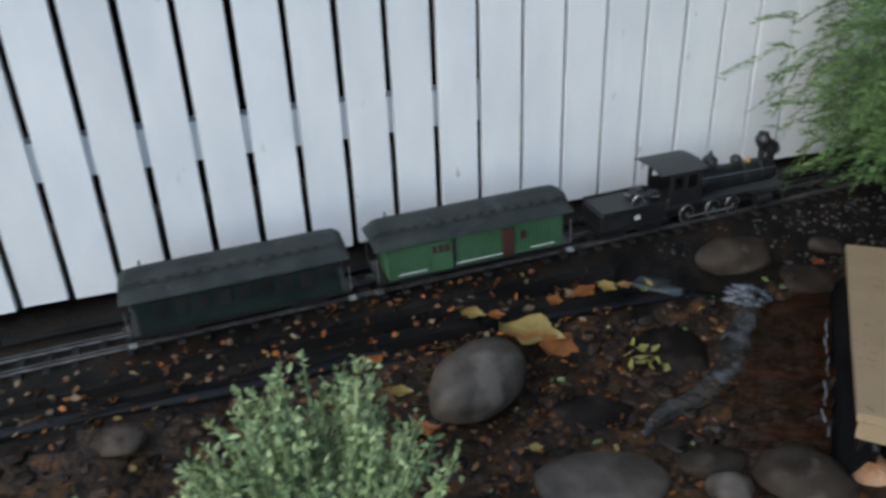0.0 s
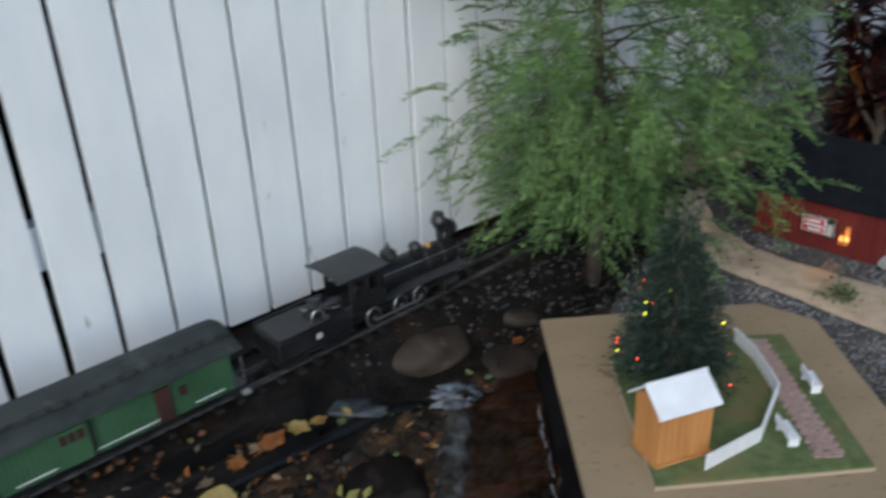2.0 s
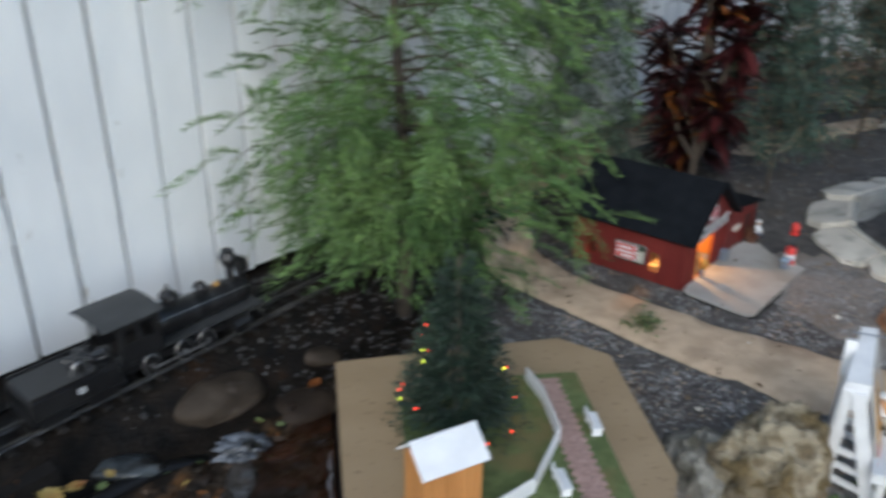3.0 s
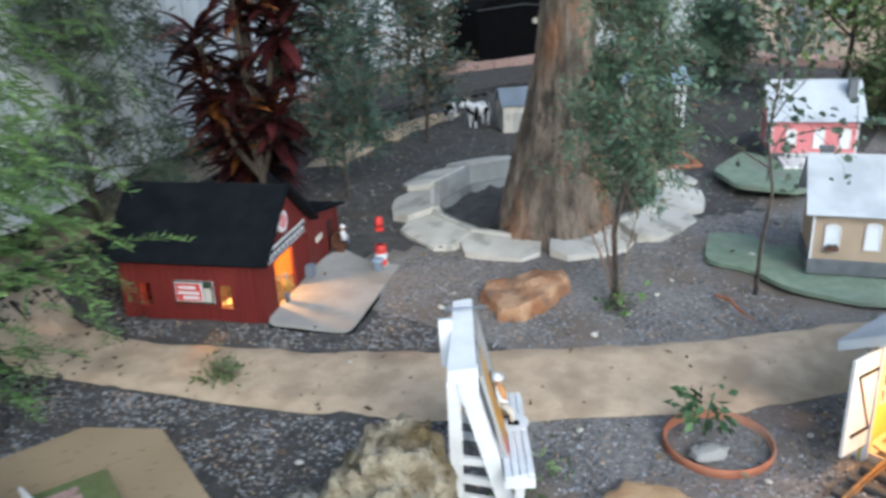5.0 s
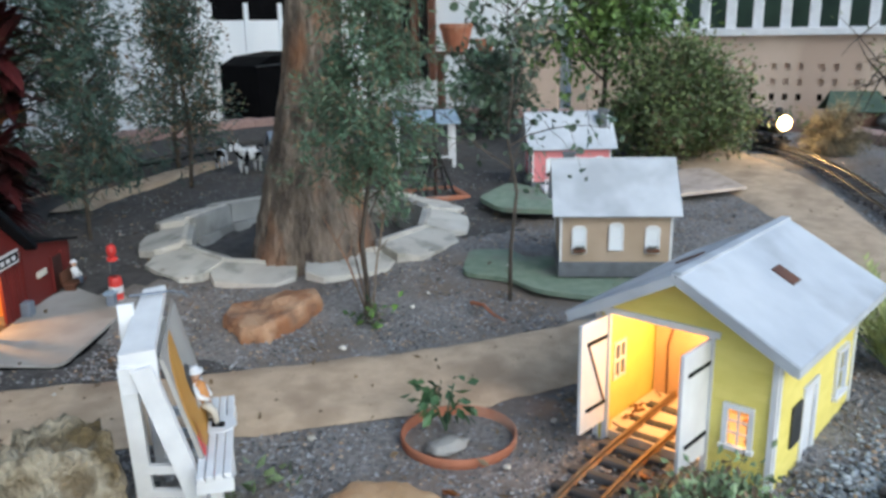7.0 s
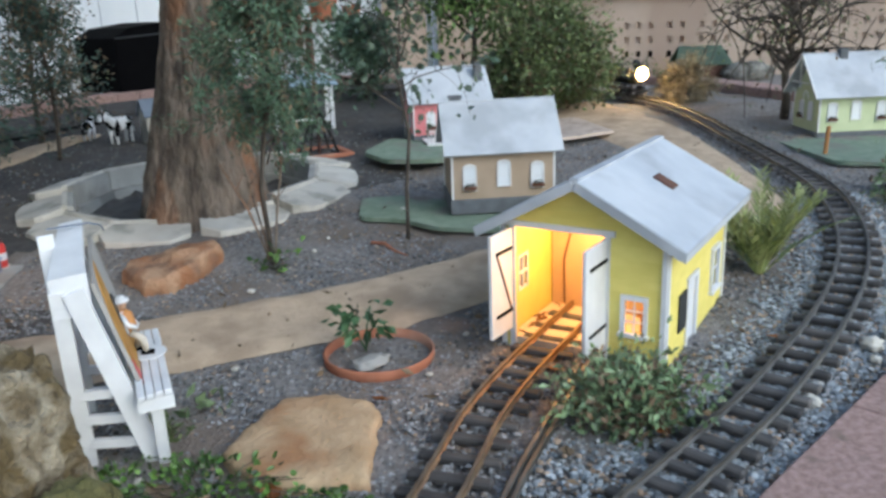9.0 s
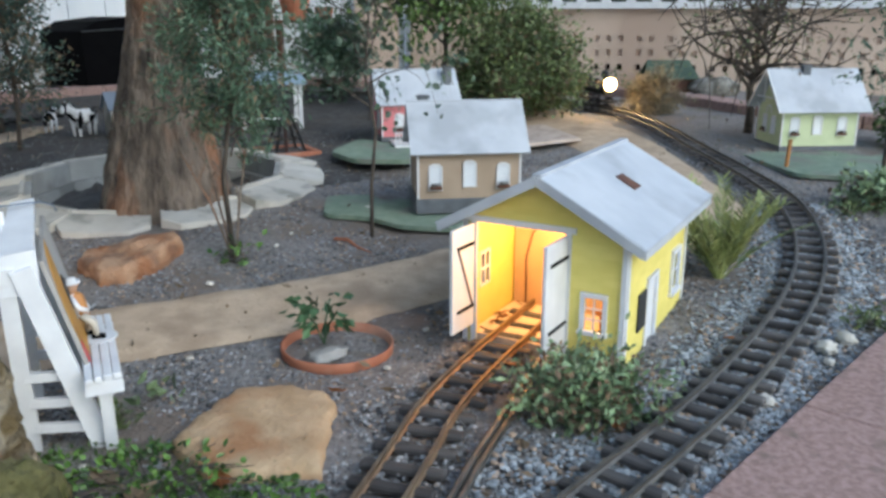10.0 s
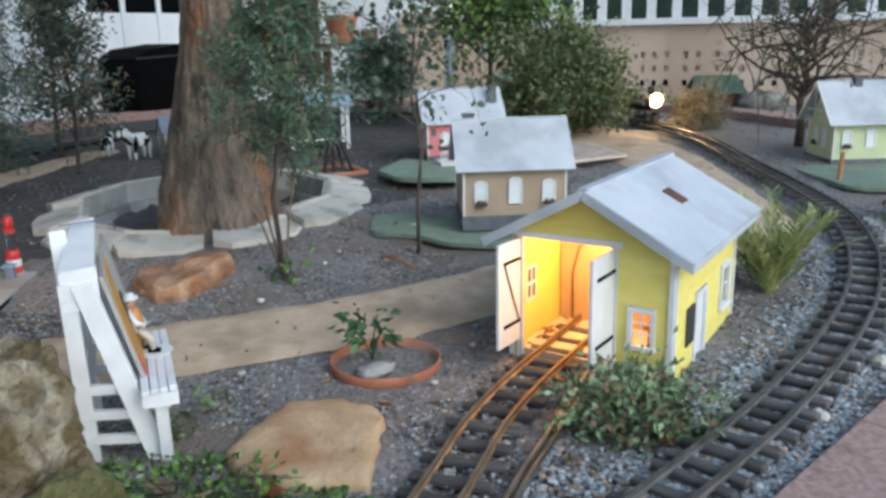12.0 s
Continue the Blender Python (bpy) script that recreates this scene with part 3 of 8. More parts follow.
MAIN = [(1.05, 0.83, 0), (1.3, 0.672, 0), (1.578, 0.515, 0), (1.674, 0.46, 0), (1.808, 0.387, 0), (2.03, 0.285, 0), (2.215, 0.214, 0), (2.39, 0.174, 0), (2.57, 0.165, 0), (2.75, 0.175, 0), (2.95, 0.215, 0), (3.25, 0.3, 0), (3.59, 0.405, 0), (3.9, 0.57, 0), (4.1, 0.9, 0), (4.2, 1.4, 0), (4.15, 1.95, 0), (3.85, 2.35, 0)]
SIDING = [(1.15, 0.748, 0), (1.35, 0.733, 0), (1.53, 0.715, 0), (1.61, 0.708, 0), (1.7, 0.7015, 0), (1.785, 0.687, 0), (1.875, 0.6655, 0), (1.94, 0.647, 0), (2.0, 0.63, 0), (2.068, 0.607, 0)]
track("main_track", "dark railed garden railway main line on grey ballast", MAIN, 0.026, "rail_dark")
track("siding_track", "brassy railed siding running into the engine shed", SIDING, 0.021, "rail")
switch = thing("switch_rail", "loose dark rail lying between siding and main line", "rail", group="garden railway")
for off in (-0.0048, 0.0048):
    line = [(x, y + off, 0.012) for x, y in ((1.42, 0.664), (1.56, 0.648), (1.634, 0.638), (1.69, 0.628), (1.745, 0.6195), (1.82, 0.607), (1.89, 0.596))]
    part("rail", tube(bmesh.new(), spline(line, 0.03), 0.0042, 8), "rail_dark", switch)
FENCE_TRACK = [(*xy(-0.95, -0.167), 0.053), (*xy(0.0, -0.167), 0.08), (*xy(0.9, -0.165), 0.106), (*xy(1.5, -0.15), 0.114), (*xy(2.3, -0.2), 0.1), (*xy(3.1, -0.27), 0.1), (3.25, 2.53, 0.1), (3.85, 2.36, 0.105)]
track("fence_track", "dark wet track on a raised timber bed along the fence", FENCE_TRACK, 0.0, "wet_rail", tie_gap=0.03, absolute=True, tie_mat="wet_tie")


# ---- the tree in its ring of concrete blocks ----
def block_ring():
    ring = thing("planter_ring", "ring of pale concrete edging blocks round the tree", "planter", (RING[0], RING[1], 0))
    step = 360 / 11
    for k in range(11):
        a0, a1 = radians(209 + step * k + (1.6 if k == 0 else 0.25)), radians(209 + step * (k + 1) - (1.6 if k == 10 else 0.25))
        mid = (a0 + a1) / 2
        cx, cy = math.cos(mid), math.sin(mid)
        zc = ground_z(RING[0] + 0.38 * cx, RING[1] + 0.38 * cy)
        ri, cut = 0.303, math.cos((a1 - a0) / 2)
        ro = 0.394 + 0.006 * math.sin(k * 2.3) + 0.008 * (1 - math.cos(mid - radians(215)))
        bm = bmesh.new()
        outer = [(ro - 0.03, a1), (ro, a1 - radians(5.5)), (ro * 0.997, mid), (ro, a0 + radians(5.5)), (ro - 0.032, a0)]
        poly = [(r * math.cos(a), r * math.sin(a)) for r, a in [(ri, a0), (ri, a1)] + outer]
        prism(bm, poly, zc - 0.02, zc + 0.007)
        for v in bm.verts:
            if v.co.z > zc:
                depth = (v.co.x * cx + v.co.y * cy - ri * cut) / (ro - ri * cut)
                v.co.z += 0.019 * (1 - max(0.0, min(depth, 1.0))) + random.uniform(-0.001, 0.001)
        bmesh.ops.bevel(bm, geom=[e for e in bm.edges], offset=0.0018, segments=1, affect="EDGES")
        block = part("block", bm, "concrete", ring)
        lip = [(r * math.cos(a), r * math.sin(a)) for r, a in ((ri - 0.004, a0), (ri - 0.004, a1), (ri + 0.007, a1), (ri + 0.007, a0))]
        part("lip", prism(bmesh.new(), lip[::-1], zc + 0.021, zc + 0.031, 0.0015), "concrete", block)
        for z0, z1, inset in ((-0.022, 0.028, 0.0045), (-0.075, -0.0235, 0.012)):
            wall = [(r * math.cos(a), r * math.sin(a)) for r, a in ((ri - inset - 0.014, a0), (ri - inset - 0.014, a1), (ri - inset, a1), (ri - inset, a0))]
            part("inner_wall", prism(bmesh.new(), wall[::-1], zc + z0, zc + z1, 0.0015), "concrete_grey", ring, "darker grey inner face")
    return ring


block_ring()


def big_tree():
    t = thing("tree", "tall tree with shaggy red-brown fibrous bark in a block ring", "tree", (2.497, 1.468, -0.03))
    bm = bmesh.new()
    rows, seg = [], 120
    prof = ((0.0, 0.158, -0.004, 0.004), (0.03, 0.142, -0.004, 0.004), (0.1, 0.124, -0.002, 0.002), (0.2, 0.102, 0, 0), (0.32, 0.081, 0.004, -0.006), (0.45, 0.064, 0.008, -0.014), (0.6, 0.056, 0.012, -0.02), (0.9, 0.047, 0.02, -0.03), (1.4, 0.042, 0.04, -0.06), (2.2, 0.034, 0.08, -0.1))
    P = [np.array([p[k] for p in prof]) for k in range(4)]
    for z in np.concatenate([np.arange(0, 0.8, 0.012), np.arange(0.8, 2.2, 0.07)]):
        r, dx, dy = np.interp(z, P[0], P[1]), np.interp(z, P[0], P[2]), np.interp(z, P[0], P[3])
        row = []
        for k in range(seg):
            a = 2 * math.pi * k / seg
            ca, sa = math.cos(a), math.sin(a)
            ridge = 1.04 + 0.07 * noise.noise(Vector((ca * 3, sa * 3, z * 4))) + 0.05 * noise.noise(Vector((ca * 8, sa * 8, z * 13))) + 0.055 * noise.noise(Vector((ca * 20, sa * 20, z * 34))) + 0.035 * noise.noise(Vector((ca * 44, sa * 44, z * 60)))
            flare = 1 + 0.1 * max(0, 0.1 - z) / 0.1 * math.sin(a * 5 + 0.6)
            row.append(bm.verts.new((dx + r * ridge * flare * ca, dy + r * ridge * flare * sa, z)))
        rows.append(row)
    for r0, r1 in zip(rows, rows[1:]):
        for k in range(seg):
            bm.faces.new((r0[k], r0[(k + 1) % seg], r1[(k + 1) % seg], r1[k]))
    bm.faces.new(rows[-1])
    part("trunk", bm, "bark", t, smooth=True)
    rng = np.random.default_rng(5)
    for a, z in ((0.5, 1.5), (2.4, 1.7), (4.3, 1.6), (5.4, 1.95)):
        tube_pts = [(0.06, -0.09, z), (0.06 + 0.25 * math.cos(a), -0.09 + 0.25 * math.sin(a), z + 0.3), (0.06 + 0.55 * math.cos(a), -0.09 + 0.55 * math.sin(a), z + 0.75)]
        part("limb", tube(bmesh.new(), tube_pts, [0.035, 0.024, 0.012], 8), "bark", t, smooth=True)
    # unseen crown, added high above the garden to shade its store side
    n = 6800
    a, r = rng.uniform(0, 2 * np.pi, n), 1.2 * np.sqrt(rng.uniform(0, 1, n))
    clump = rng.normal(0, 0.13, (260, 3))[rng.integers(0, 260, n)]
    c = np.column_stack([-0.4 + r * np.cos(a), 0.2 + r * np.sin(a), rng.uniform(1.75, 2.7, n)]) + clump
    leaves("crown", c, rng.normal(size=(n, 3)), rng.uniform(0.07, 0.13, n), 0.05, "leaf_bush", t, rng=rng)
    return t


big_tree()
# ---- buildings ----
def gable_roof(parent, x0, x1, yf, yr, yb, ze, zr, zb, t, material, name="roof_slope"):
    """Two slopes: eave at yf, ridge at yr, back eave at yb."""
    part(name, slab(bmesh.new(), (x0, yf, ze), (x1, yf, ze), (x1, yr, zr), (x0, yr, zr), t), material, parent)
    part(name, slab(bmesh.new(), (x1, yb, zb), (x0, yb, zb), (x0, yr + 0.0005, zr), (x1, yr + 0.0005, zr), t), material, parent)
    part("ridge_cap", tube(bmesh.new(), [(x0, yr, zr + t), (x1, yr, zr + t)], 0.0028, 6), material, parent)


def wall_with_holes(bm, width, height, holes, y0, y1):
    """A wall in the x-z plane from x 0 to width, with square holes (x0, x1, z0, z1) through it."""
    xs = sorted({0, width, *[h[0] for h in holes], *[h[1] for h in holes]})
    zs = sorted({0, height, *[h[2] for h in holes], *[h[3] for h in holes]})
    for xa, xb in zip(xs, xs[1:]):
        for za, zb in zip(zs, zs[1:]):
            if not any(h[0] <= xa + 1e-6 and xb <= h[1] + 1e-6 and h[2] <= za + 1e-6 and zb <= h[3] + 1e-6 for h in holes):
                box(bm, xa, xb, y0, y1, za, zb)
    bmesh.ops.remove_doubles(bm, verts=bm.verts, dist=1e-5)
    return bm


def side_turn(ob, m):
    ob.matrix_basis = m
    return ob


def engine_shed():
    """Local x runs along the front, from its right corner to its left; the depth is -y; z from the floor."""
    W, D, HW, HR, B = 0.226, 0.295, 0.152, 0.212, -0.032
    s = thing("engine_shed", "bright yellow clapboard model engine shed, doors open and lit inside", "model building", (1.8905, 0.4989, 0.0252), 72.0)
    t = 0.006
    opening = (0.081, 0.207, B, 0.147)
    glazed = (0.0265, 0.0525, 0.022, 0.068)
    def wall(name, bm):
        for v in bm.verts:
            v.co.z += B
        return part(name, bm, "yellow", s)
    wall("front_wall", wall_with_holes(bmesh.new(), W, HW - B, [(0.081, 0.207, 0.0, 0.147 - B), (glazed[0], glazed[1], glazed[2] - B, glazed[3] - B)], -t, 0.0))
    bm = bmesh.new()
    lo = [bm.verts.new(p) for p in ((0, -t, HW), (W, -t, HW), (W / 2, -t, HR))]
    hi = [bm.verts.new((v.co.x, 0, v.co.z)) for v in lo]
    bm.faces.new(lo), bm.faces.new(hi[::-1])
    for i in range(3):
        bm.faces.new((lo[i], lo[(i + 1) % 3], hi[(i + 1) % 3], hi[i]))
    part("gable", bm, "yellow", s)
    bm = bmesh.new()
    lo = [bm.verts.new(p) for p in ((0, -D, B), (W, -D, B), (W, -D, HW), (W / 2, -D, HR), (0, -D, HW))]
    hi = [bm.verts.new((v.co.x, -D + t, v.co.z)) for v in lo]
    bm.faces.new(lo), bm.faces.new(hi[::-1])
    for i in range(5):
        bm.faces.new((lo[i], lo[(i + 1) % 5], hi[(i + 1) % 5], hi[i]))
    part("back_wall", bm, "yellow", s)
    # side walls: the right one has a door and a window
    side_turn(wall("side_wall", wall_with_holes(bmesh.new(), D, HW - B, [(0.095, 0.137, 0.006, 0.066 - B), (0.218, 0.258, 0.014 - B, 0.075 - B)], 0.0, t)), pose(0, 0, 0, 0, 0, -90))
    side_turn(wall("side_wall", wall_with_holes(bmesh.new(), D, HW - B, [(0.03, 0.058, 0.042 - B, 0.094 - B)], -t, 0.0)), pose(W, 0, 0, 0, 0, -90))
    # clapboards: thin proud boards over the front and the right side
    rows = [(z, z + 0.0085) for z in np.arange(B + 0.002, HR, 0.0088)]
    def cut(spans, c):
        return [piece for a, b in spans for piece in ((a, min(b, c[0])), (max(a, c[1]), b)) if piece[1] - piece[0] > 0.002]
    for z0, z1 in rows:
        half = W / 2 if z1 < HW else W / 2 * (HR - z1) / (HR - HW)
        if half > 0.012:
            spans = [(W / 2 - half, W / 2 + half)]
            if z0 < opening[3]:
                spans = cut(spans, opening[:2])
            if z1 > glazed[2] - 0.006 and z0 < glazed[3] + 0.006:
                spans = cut(spans, (glazed[0] - 0.004, glazed[1] + 0.004))
            for a, b in spans:
                part("clapboard", slab(bmesh.new(), (a, 0.0, z1), (b, 0.0, z1), (b, 0.0013, z0), (a, 0.0013, z0), 0.0006), "yellow", s)
        if z1 < HW:
            spans = [(0.0, D)]
            for c, zt in (((0.09, 0.142), (B, 0.072)), ((0.213, 0.263), (0.008, 0.081))):
                if z1 > zt[0] and z0 < zt[1]:
                    spans = cut(spans, c)
            for a, b in spans:
                part("clapboard", slab(bmesh.new(), (0.0, -a, z1), (0.0, -b, z1), (-0.0013, -b, z0), (-0.0013, -a, z0), -0.0006), "yellow", s)
    # roof
    ze, zr, o, yf, yb = 0.139, 0.2135, 0.1404, 0.0275, -0.323
    for sx in (-1, 1):
        e = W / 2 + sx * o
        a, b = (e, yf, ze), (e, yb, ze)
        r0, r1 = (W / 2, yf, zr), (W / 2, yb, zr)
        roof = part("roof_slope", slab(bmesh.new(), a, b, r1, r0, -0.008 if sx > 0 else 0.008), "grey_roof", s, "pale grey painted roof slope")
        k = 0.42
        c = Vector(r0).lerp(Vector(a), k).lerp(Vector(r1).lerp(Vector(b), k), 0.5)
        across = (Vector(a) - Vector(r0)).normalized()
        along = Vector((0, -1, 0))
        up = across.cross(along)
        if up.z < 0:
            up = -up
        q = [c + along * i * 0.013 + across * j * 0.016 + up * 0.0082 for i, j in ((-1, -1), (1, -1), (1, 1), (-1, 1))]
        if (q[1] - q[0]).cross(q[3] - q[0]).z < 0:
            q = q[::-1]
        part("roof_vent", slab(bmesh.new(), *q, 0.002), "brown_paint", roof, "small brown louvred roof vent")
    part("ridge_cap", beam(bmesh.new(), (W / 2, yf, zr + 0.008), (W / 2, yb, zr + 0.008), 0.012, 0.004), "grey_roof", s)
    for sx in (-1, 1):
        e = W / 2 + sx * o
        part("bargeboard", beam(bmesh.new(), (e, yf + 0.0015, ze + 0.001), (W / 2, yf + 0.0015, zr + 0.002), 0.003, 0.012), "grey_roof", s)
        part("eave_board", boxed(e - 0.002, e + 0.002, yb, yf, ze - 0.006, ze + 0.003), "grey_roof", s)
    # trim
    for x in (0.002, W - 0.002):
        part("corner_board", boxed(x - 0.0035, x + 0.0035, -0.001, 0.004, B, HW - 0.006), "white_trim", s)
    part("corner_board", boxed(-0.0035, 0.001, -0.005, 0.0005, B, HW - 0.008), "white_trim", s)
    part("corner_board", boxed(-0.004, 0.001, -D, -D + 0.008, B, HW - 0.008), "white_trim", s)
    part("door_lintel", boxed(opening[0] - 0.014, opening[1] + 0.016, -0.001, 0.0048, opening[3], opening[3] + 0.008), "white_trim", s)
    for x in (opening[0] - 0.004, opening[1] + 0.004):
        part("door_jamb", boxed(x - 0.004, x + 0.004, -0.001, 0.004, B, opening[3]), "white_trim", s)
    # double doors, swung out
    for x, turn, w in ((opening[1] + 0.005, -3, 0.056), (opening[0] - 0.003, -2, 0.066)):
        leaf = part("door_leaf", boxed(-0.0025, 0.0025, 0.0, w, 0.001, opening[3] - 0.002, bevel=0.0008), "white_trim", s, "white boarded door leaf with black strap hinges, swung open")
        leaf.matrix_basis = pose(x, 0.005, 0, 0, 0, turn)
        for z in (0.03, 0.118):
            for sx in (-1, 1):
                part("strap_hinge", boxed(sx * 0.0033 - 0.0008, sx * 0.0033 + 0.0008, 0.002, w - 0.012, z - 0.0022, z + 0.0022), "black", leaf)
        if x > 0.1:
            for sx in (-1, 1):
                part("brace", beam(bmesh.new(), (sx * 0.0033, 0.006, 0.033), (sx * 0.0033, w - 0.014, 0.116), 0.0018, 0.0022), "brown_paint", leaf)
    # windows
    def sash(name, w, h, m, panes=(2, 3)):
        win = part(name, boxed(-w / 2 - 0.006, w / 2 + 0.006, -0.001, 0.0045, h, h + 0.006), "white_trim", s)
        win.matrix_basis = m
        for x in (-w / 2 - 0.003, w / 2 + 0.003):
            part("window_frame", boxed(x - 0.003, x + 0.003, -0.001, 0.0042, -0.002, h), "white_trim", win)
        part("window_sill", boxed(-w / 2 - 0.008, w / 2 + 0.008, -0.001, 0.007, -0.006, -0.001), "white_trim", win)
        for i in range(1, panes[0]):
            x = -w / 2 + w * i / panes[0]
            part("glazing_bar", boxed(x - 0.001, x + 0.001, 0.0, 0.002, 0, h), "white_trim", win)
        for i in range(1, panes[1]):
            z = h * i / panes[1]
            part("glazing_bar", boxed(-w / 2, w / 2, 0.0, 0.0018, z - 0.001, z + 0.001), "white_trim", win)
        pane = part("pane", boxed(-w / 2, w / 2, -0.003, -0.002, 0, h), "glass", win)
        pane.visible_shadow = False
        return win
    sash("window", 0.024, 0.044, pose(0.0395, 0.001, 0.023))
    blinded = sash("window", 0.036, 0.058, pose(-0.001, -0.238, 0.016, 0, 0, 90), (1, 2))
    part("blind", boxed(-0.018, 0.018, -0.0055, -0.004, 0, 0.058), "white_trim", blinded, "white blind drawn behind the pane")
    door = part("side_door", boxed(-0.02, 0.02, -0.004, 0.0, B + 0.006, 0.065), "white_trim", s, "white side door with a pale frame")
    door.matrix_basis = pose(0.0, -0.116, 0, 0, 0, 90)
    for x in (-0.023, 0.023):
        part("door_frame", boxed(x - 0.004, x + 0.004, 0.0005, 0.004, B, 0.066), "white_trim", door)
    part("door_frame", boxed(-0.027, 0.027, 0.0005, 0.004, 0.0665, 0.073), "white_trim", door)
    part("notice_board", boxed(-0.0045, -0.002, -0.083, -0.05, 0.01, 0.062), "engine_grey", s, "dark grey notice board beside the door")
    # inside
    part("floor", boxed(0.008, W - 0.008, -D + 0.008, -0.001, -0.03, -0.0135), "floor_wood", s)
    part("partition", boxed(0.008, W - 0.008, -0.151, -0.145, -0.013, 0.15), "partition", s, "plain tan inner end wall in lamplight")
    part("cable", tube(bmesh.new(), [(0.196, -0.142, -0.012), (0.198, -0.143, 0.06), (0.188, -0.143, 0.1), (0.164, -0.143, 0.123), (0.12, -0.143, 0.13)], 0.0012, 6), "brown_paint", s, "thin dark cable along the end wall")
    part("cable", tube(bmesh.new(), [(0.212, -0.02, -0.0125), (0.18, -0.008, -0.0125), (0.15, -0.012, -0.0125), (0.13, -0.03, -0.0125)], 0.001, 6), "brown_paint", s)
    part("tool_rack", boxed(0.04, 0.1, -0.1445, -0.136, 0.03, 0.11), "brown_paint", s, "dark rack of small tools on the end wall")
    for z in (0.044, 0.068, 0.092):
        part("inner_sash", boxed(W - t - 0.003, W - t - 0.0005, -0.06, -0.028, z - 0.002, z + 0.002), "white_trim", s)
    for y in (-0.058, -0.044, -0.03):
        part("inner_sash", boxed(W - t - 0.0032, W - t - 0.0006, y - 0.002, y + 0.002, 0.042, 0.094), "white_trim", s)
    part("workbench", boxed(0.012, 0.05, -0.138, -0.04, 0.028, 0.034), "hut_wood", s, "narrow wooden workbench along the side wall")
    for y in (-0.13, -0.05):
        part("bench_post", boxed(0.042, 0.047, y - 0.003, y + 0.003, -0.013, 0.028), "hut_wood", s)
    part("beam", boxed(0.006, W - 0.006, -0.1, -0.092, 0.14, 0.148), "hut_wood", s, "thin wooden tie beam under the roof")
    drift = np.random.default_rng(19)
    for _ in range(22):
        x, y = drift.uniform(0.198, 0.216), drift.uniform(-0.14, -0.03)
        bm = bmesh.new()
        a, L = drift.uniform(0, 6.28), drift.uniform(0.006, 0.011)
        rim = [bm.verts.new((x + L * k * math.cos(a + w), y + L * k * math.sin(a + w), -0.0125 + h)) for k, w, h in ((0.6, 0, 0.001), (0.32, 1.3, 0.0028), (0.6, 3.14, 0.0012), (0.32, -1.3, 0.0026))]
        bm.faces.new(rim)
        part("dry_leaf", bm, "leaf_rust", s)
    return s


shed = engine_shed()
M4 = shed.matrix_world
lamp("shed_lamp", M4 @ Vector((0.125, -0.075, 0.128)), 0.62, (1.0, 0.53, 0.21), 0.012)


def arched_window(parent, w, h, m, flowers=False):
    win = part("window", boxed(-w / 2 - 0.0035, w / 2 + 0.0035, -0.0035, 0.0, -0.003, 0.0), "white_trim", parent)
    win.matrix_basis = m
    for x in (-w / 2 - 0.0015, w / 2 + 0.0015):
        part("window_frame", boxed(x - 0.0018, x + 0.0018, -0.003, 0.0, 0.0, h), "white_trim", win)
    bm = bmesh.new()
    arc = [(w / 2 + 0.0033) * math.cos(a) for a in np.linspace(0, math.pi, 9)]
    arcz = [h + 0.6 * (w / 2 + 0.0033) * math.sin(a) for a in np.linspace(0, math.pi, 9)]
    lo = [bm.verts.new((x, -0.003, z)) for x, z in zip(arc, arcz)]
    hi = [bm.verts.new((x, 0.0, z)) for x, z in zip(arc, arcz)]
    bm.faces.new(lo), bm.faces.new(hi[::-1])
    for i in range(8):
        bm.faces.new((lo[i], lo[i + 1], hi[i + 1], hi[i]))
    part("window_head", bm, "white_trim", win)
    part("blind", boxed(-w / 2, w / 2, -0.0012, 0.0, 0.0, h), "house_white", win, "pale drawn blind")
    part("glazing_bar", boxed(-w / 2, w / 2, -0.0022, -0.0013, h * 0.5 - 0.0008, h * 0.5 + 0.0008), "white_trim", win)
    if flowers:
        fb = part("flower_box", boxed(-w / 2 - 0.002, w / 2 + 0.002, -0.011, -0.0036, -0.0, 0.007, bevel=0.001), "brown_paint", win)
        rng = np.random.default_rng(3)
        c = np.column_stack([rng.uniform(-w / 2, w / 2, 40), rng.uniform(-0.011, -0.004, 40), rng.uniform(0.007, 0.011, 40)])
        leaves("flowers", c, rng.normal(size=(40, 3)), 0.005, 0.003, "leaf_dark", fb)
    return win


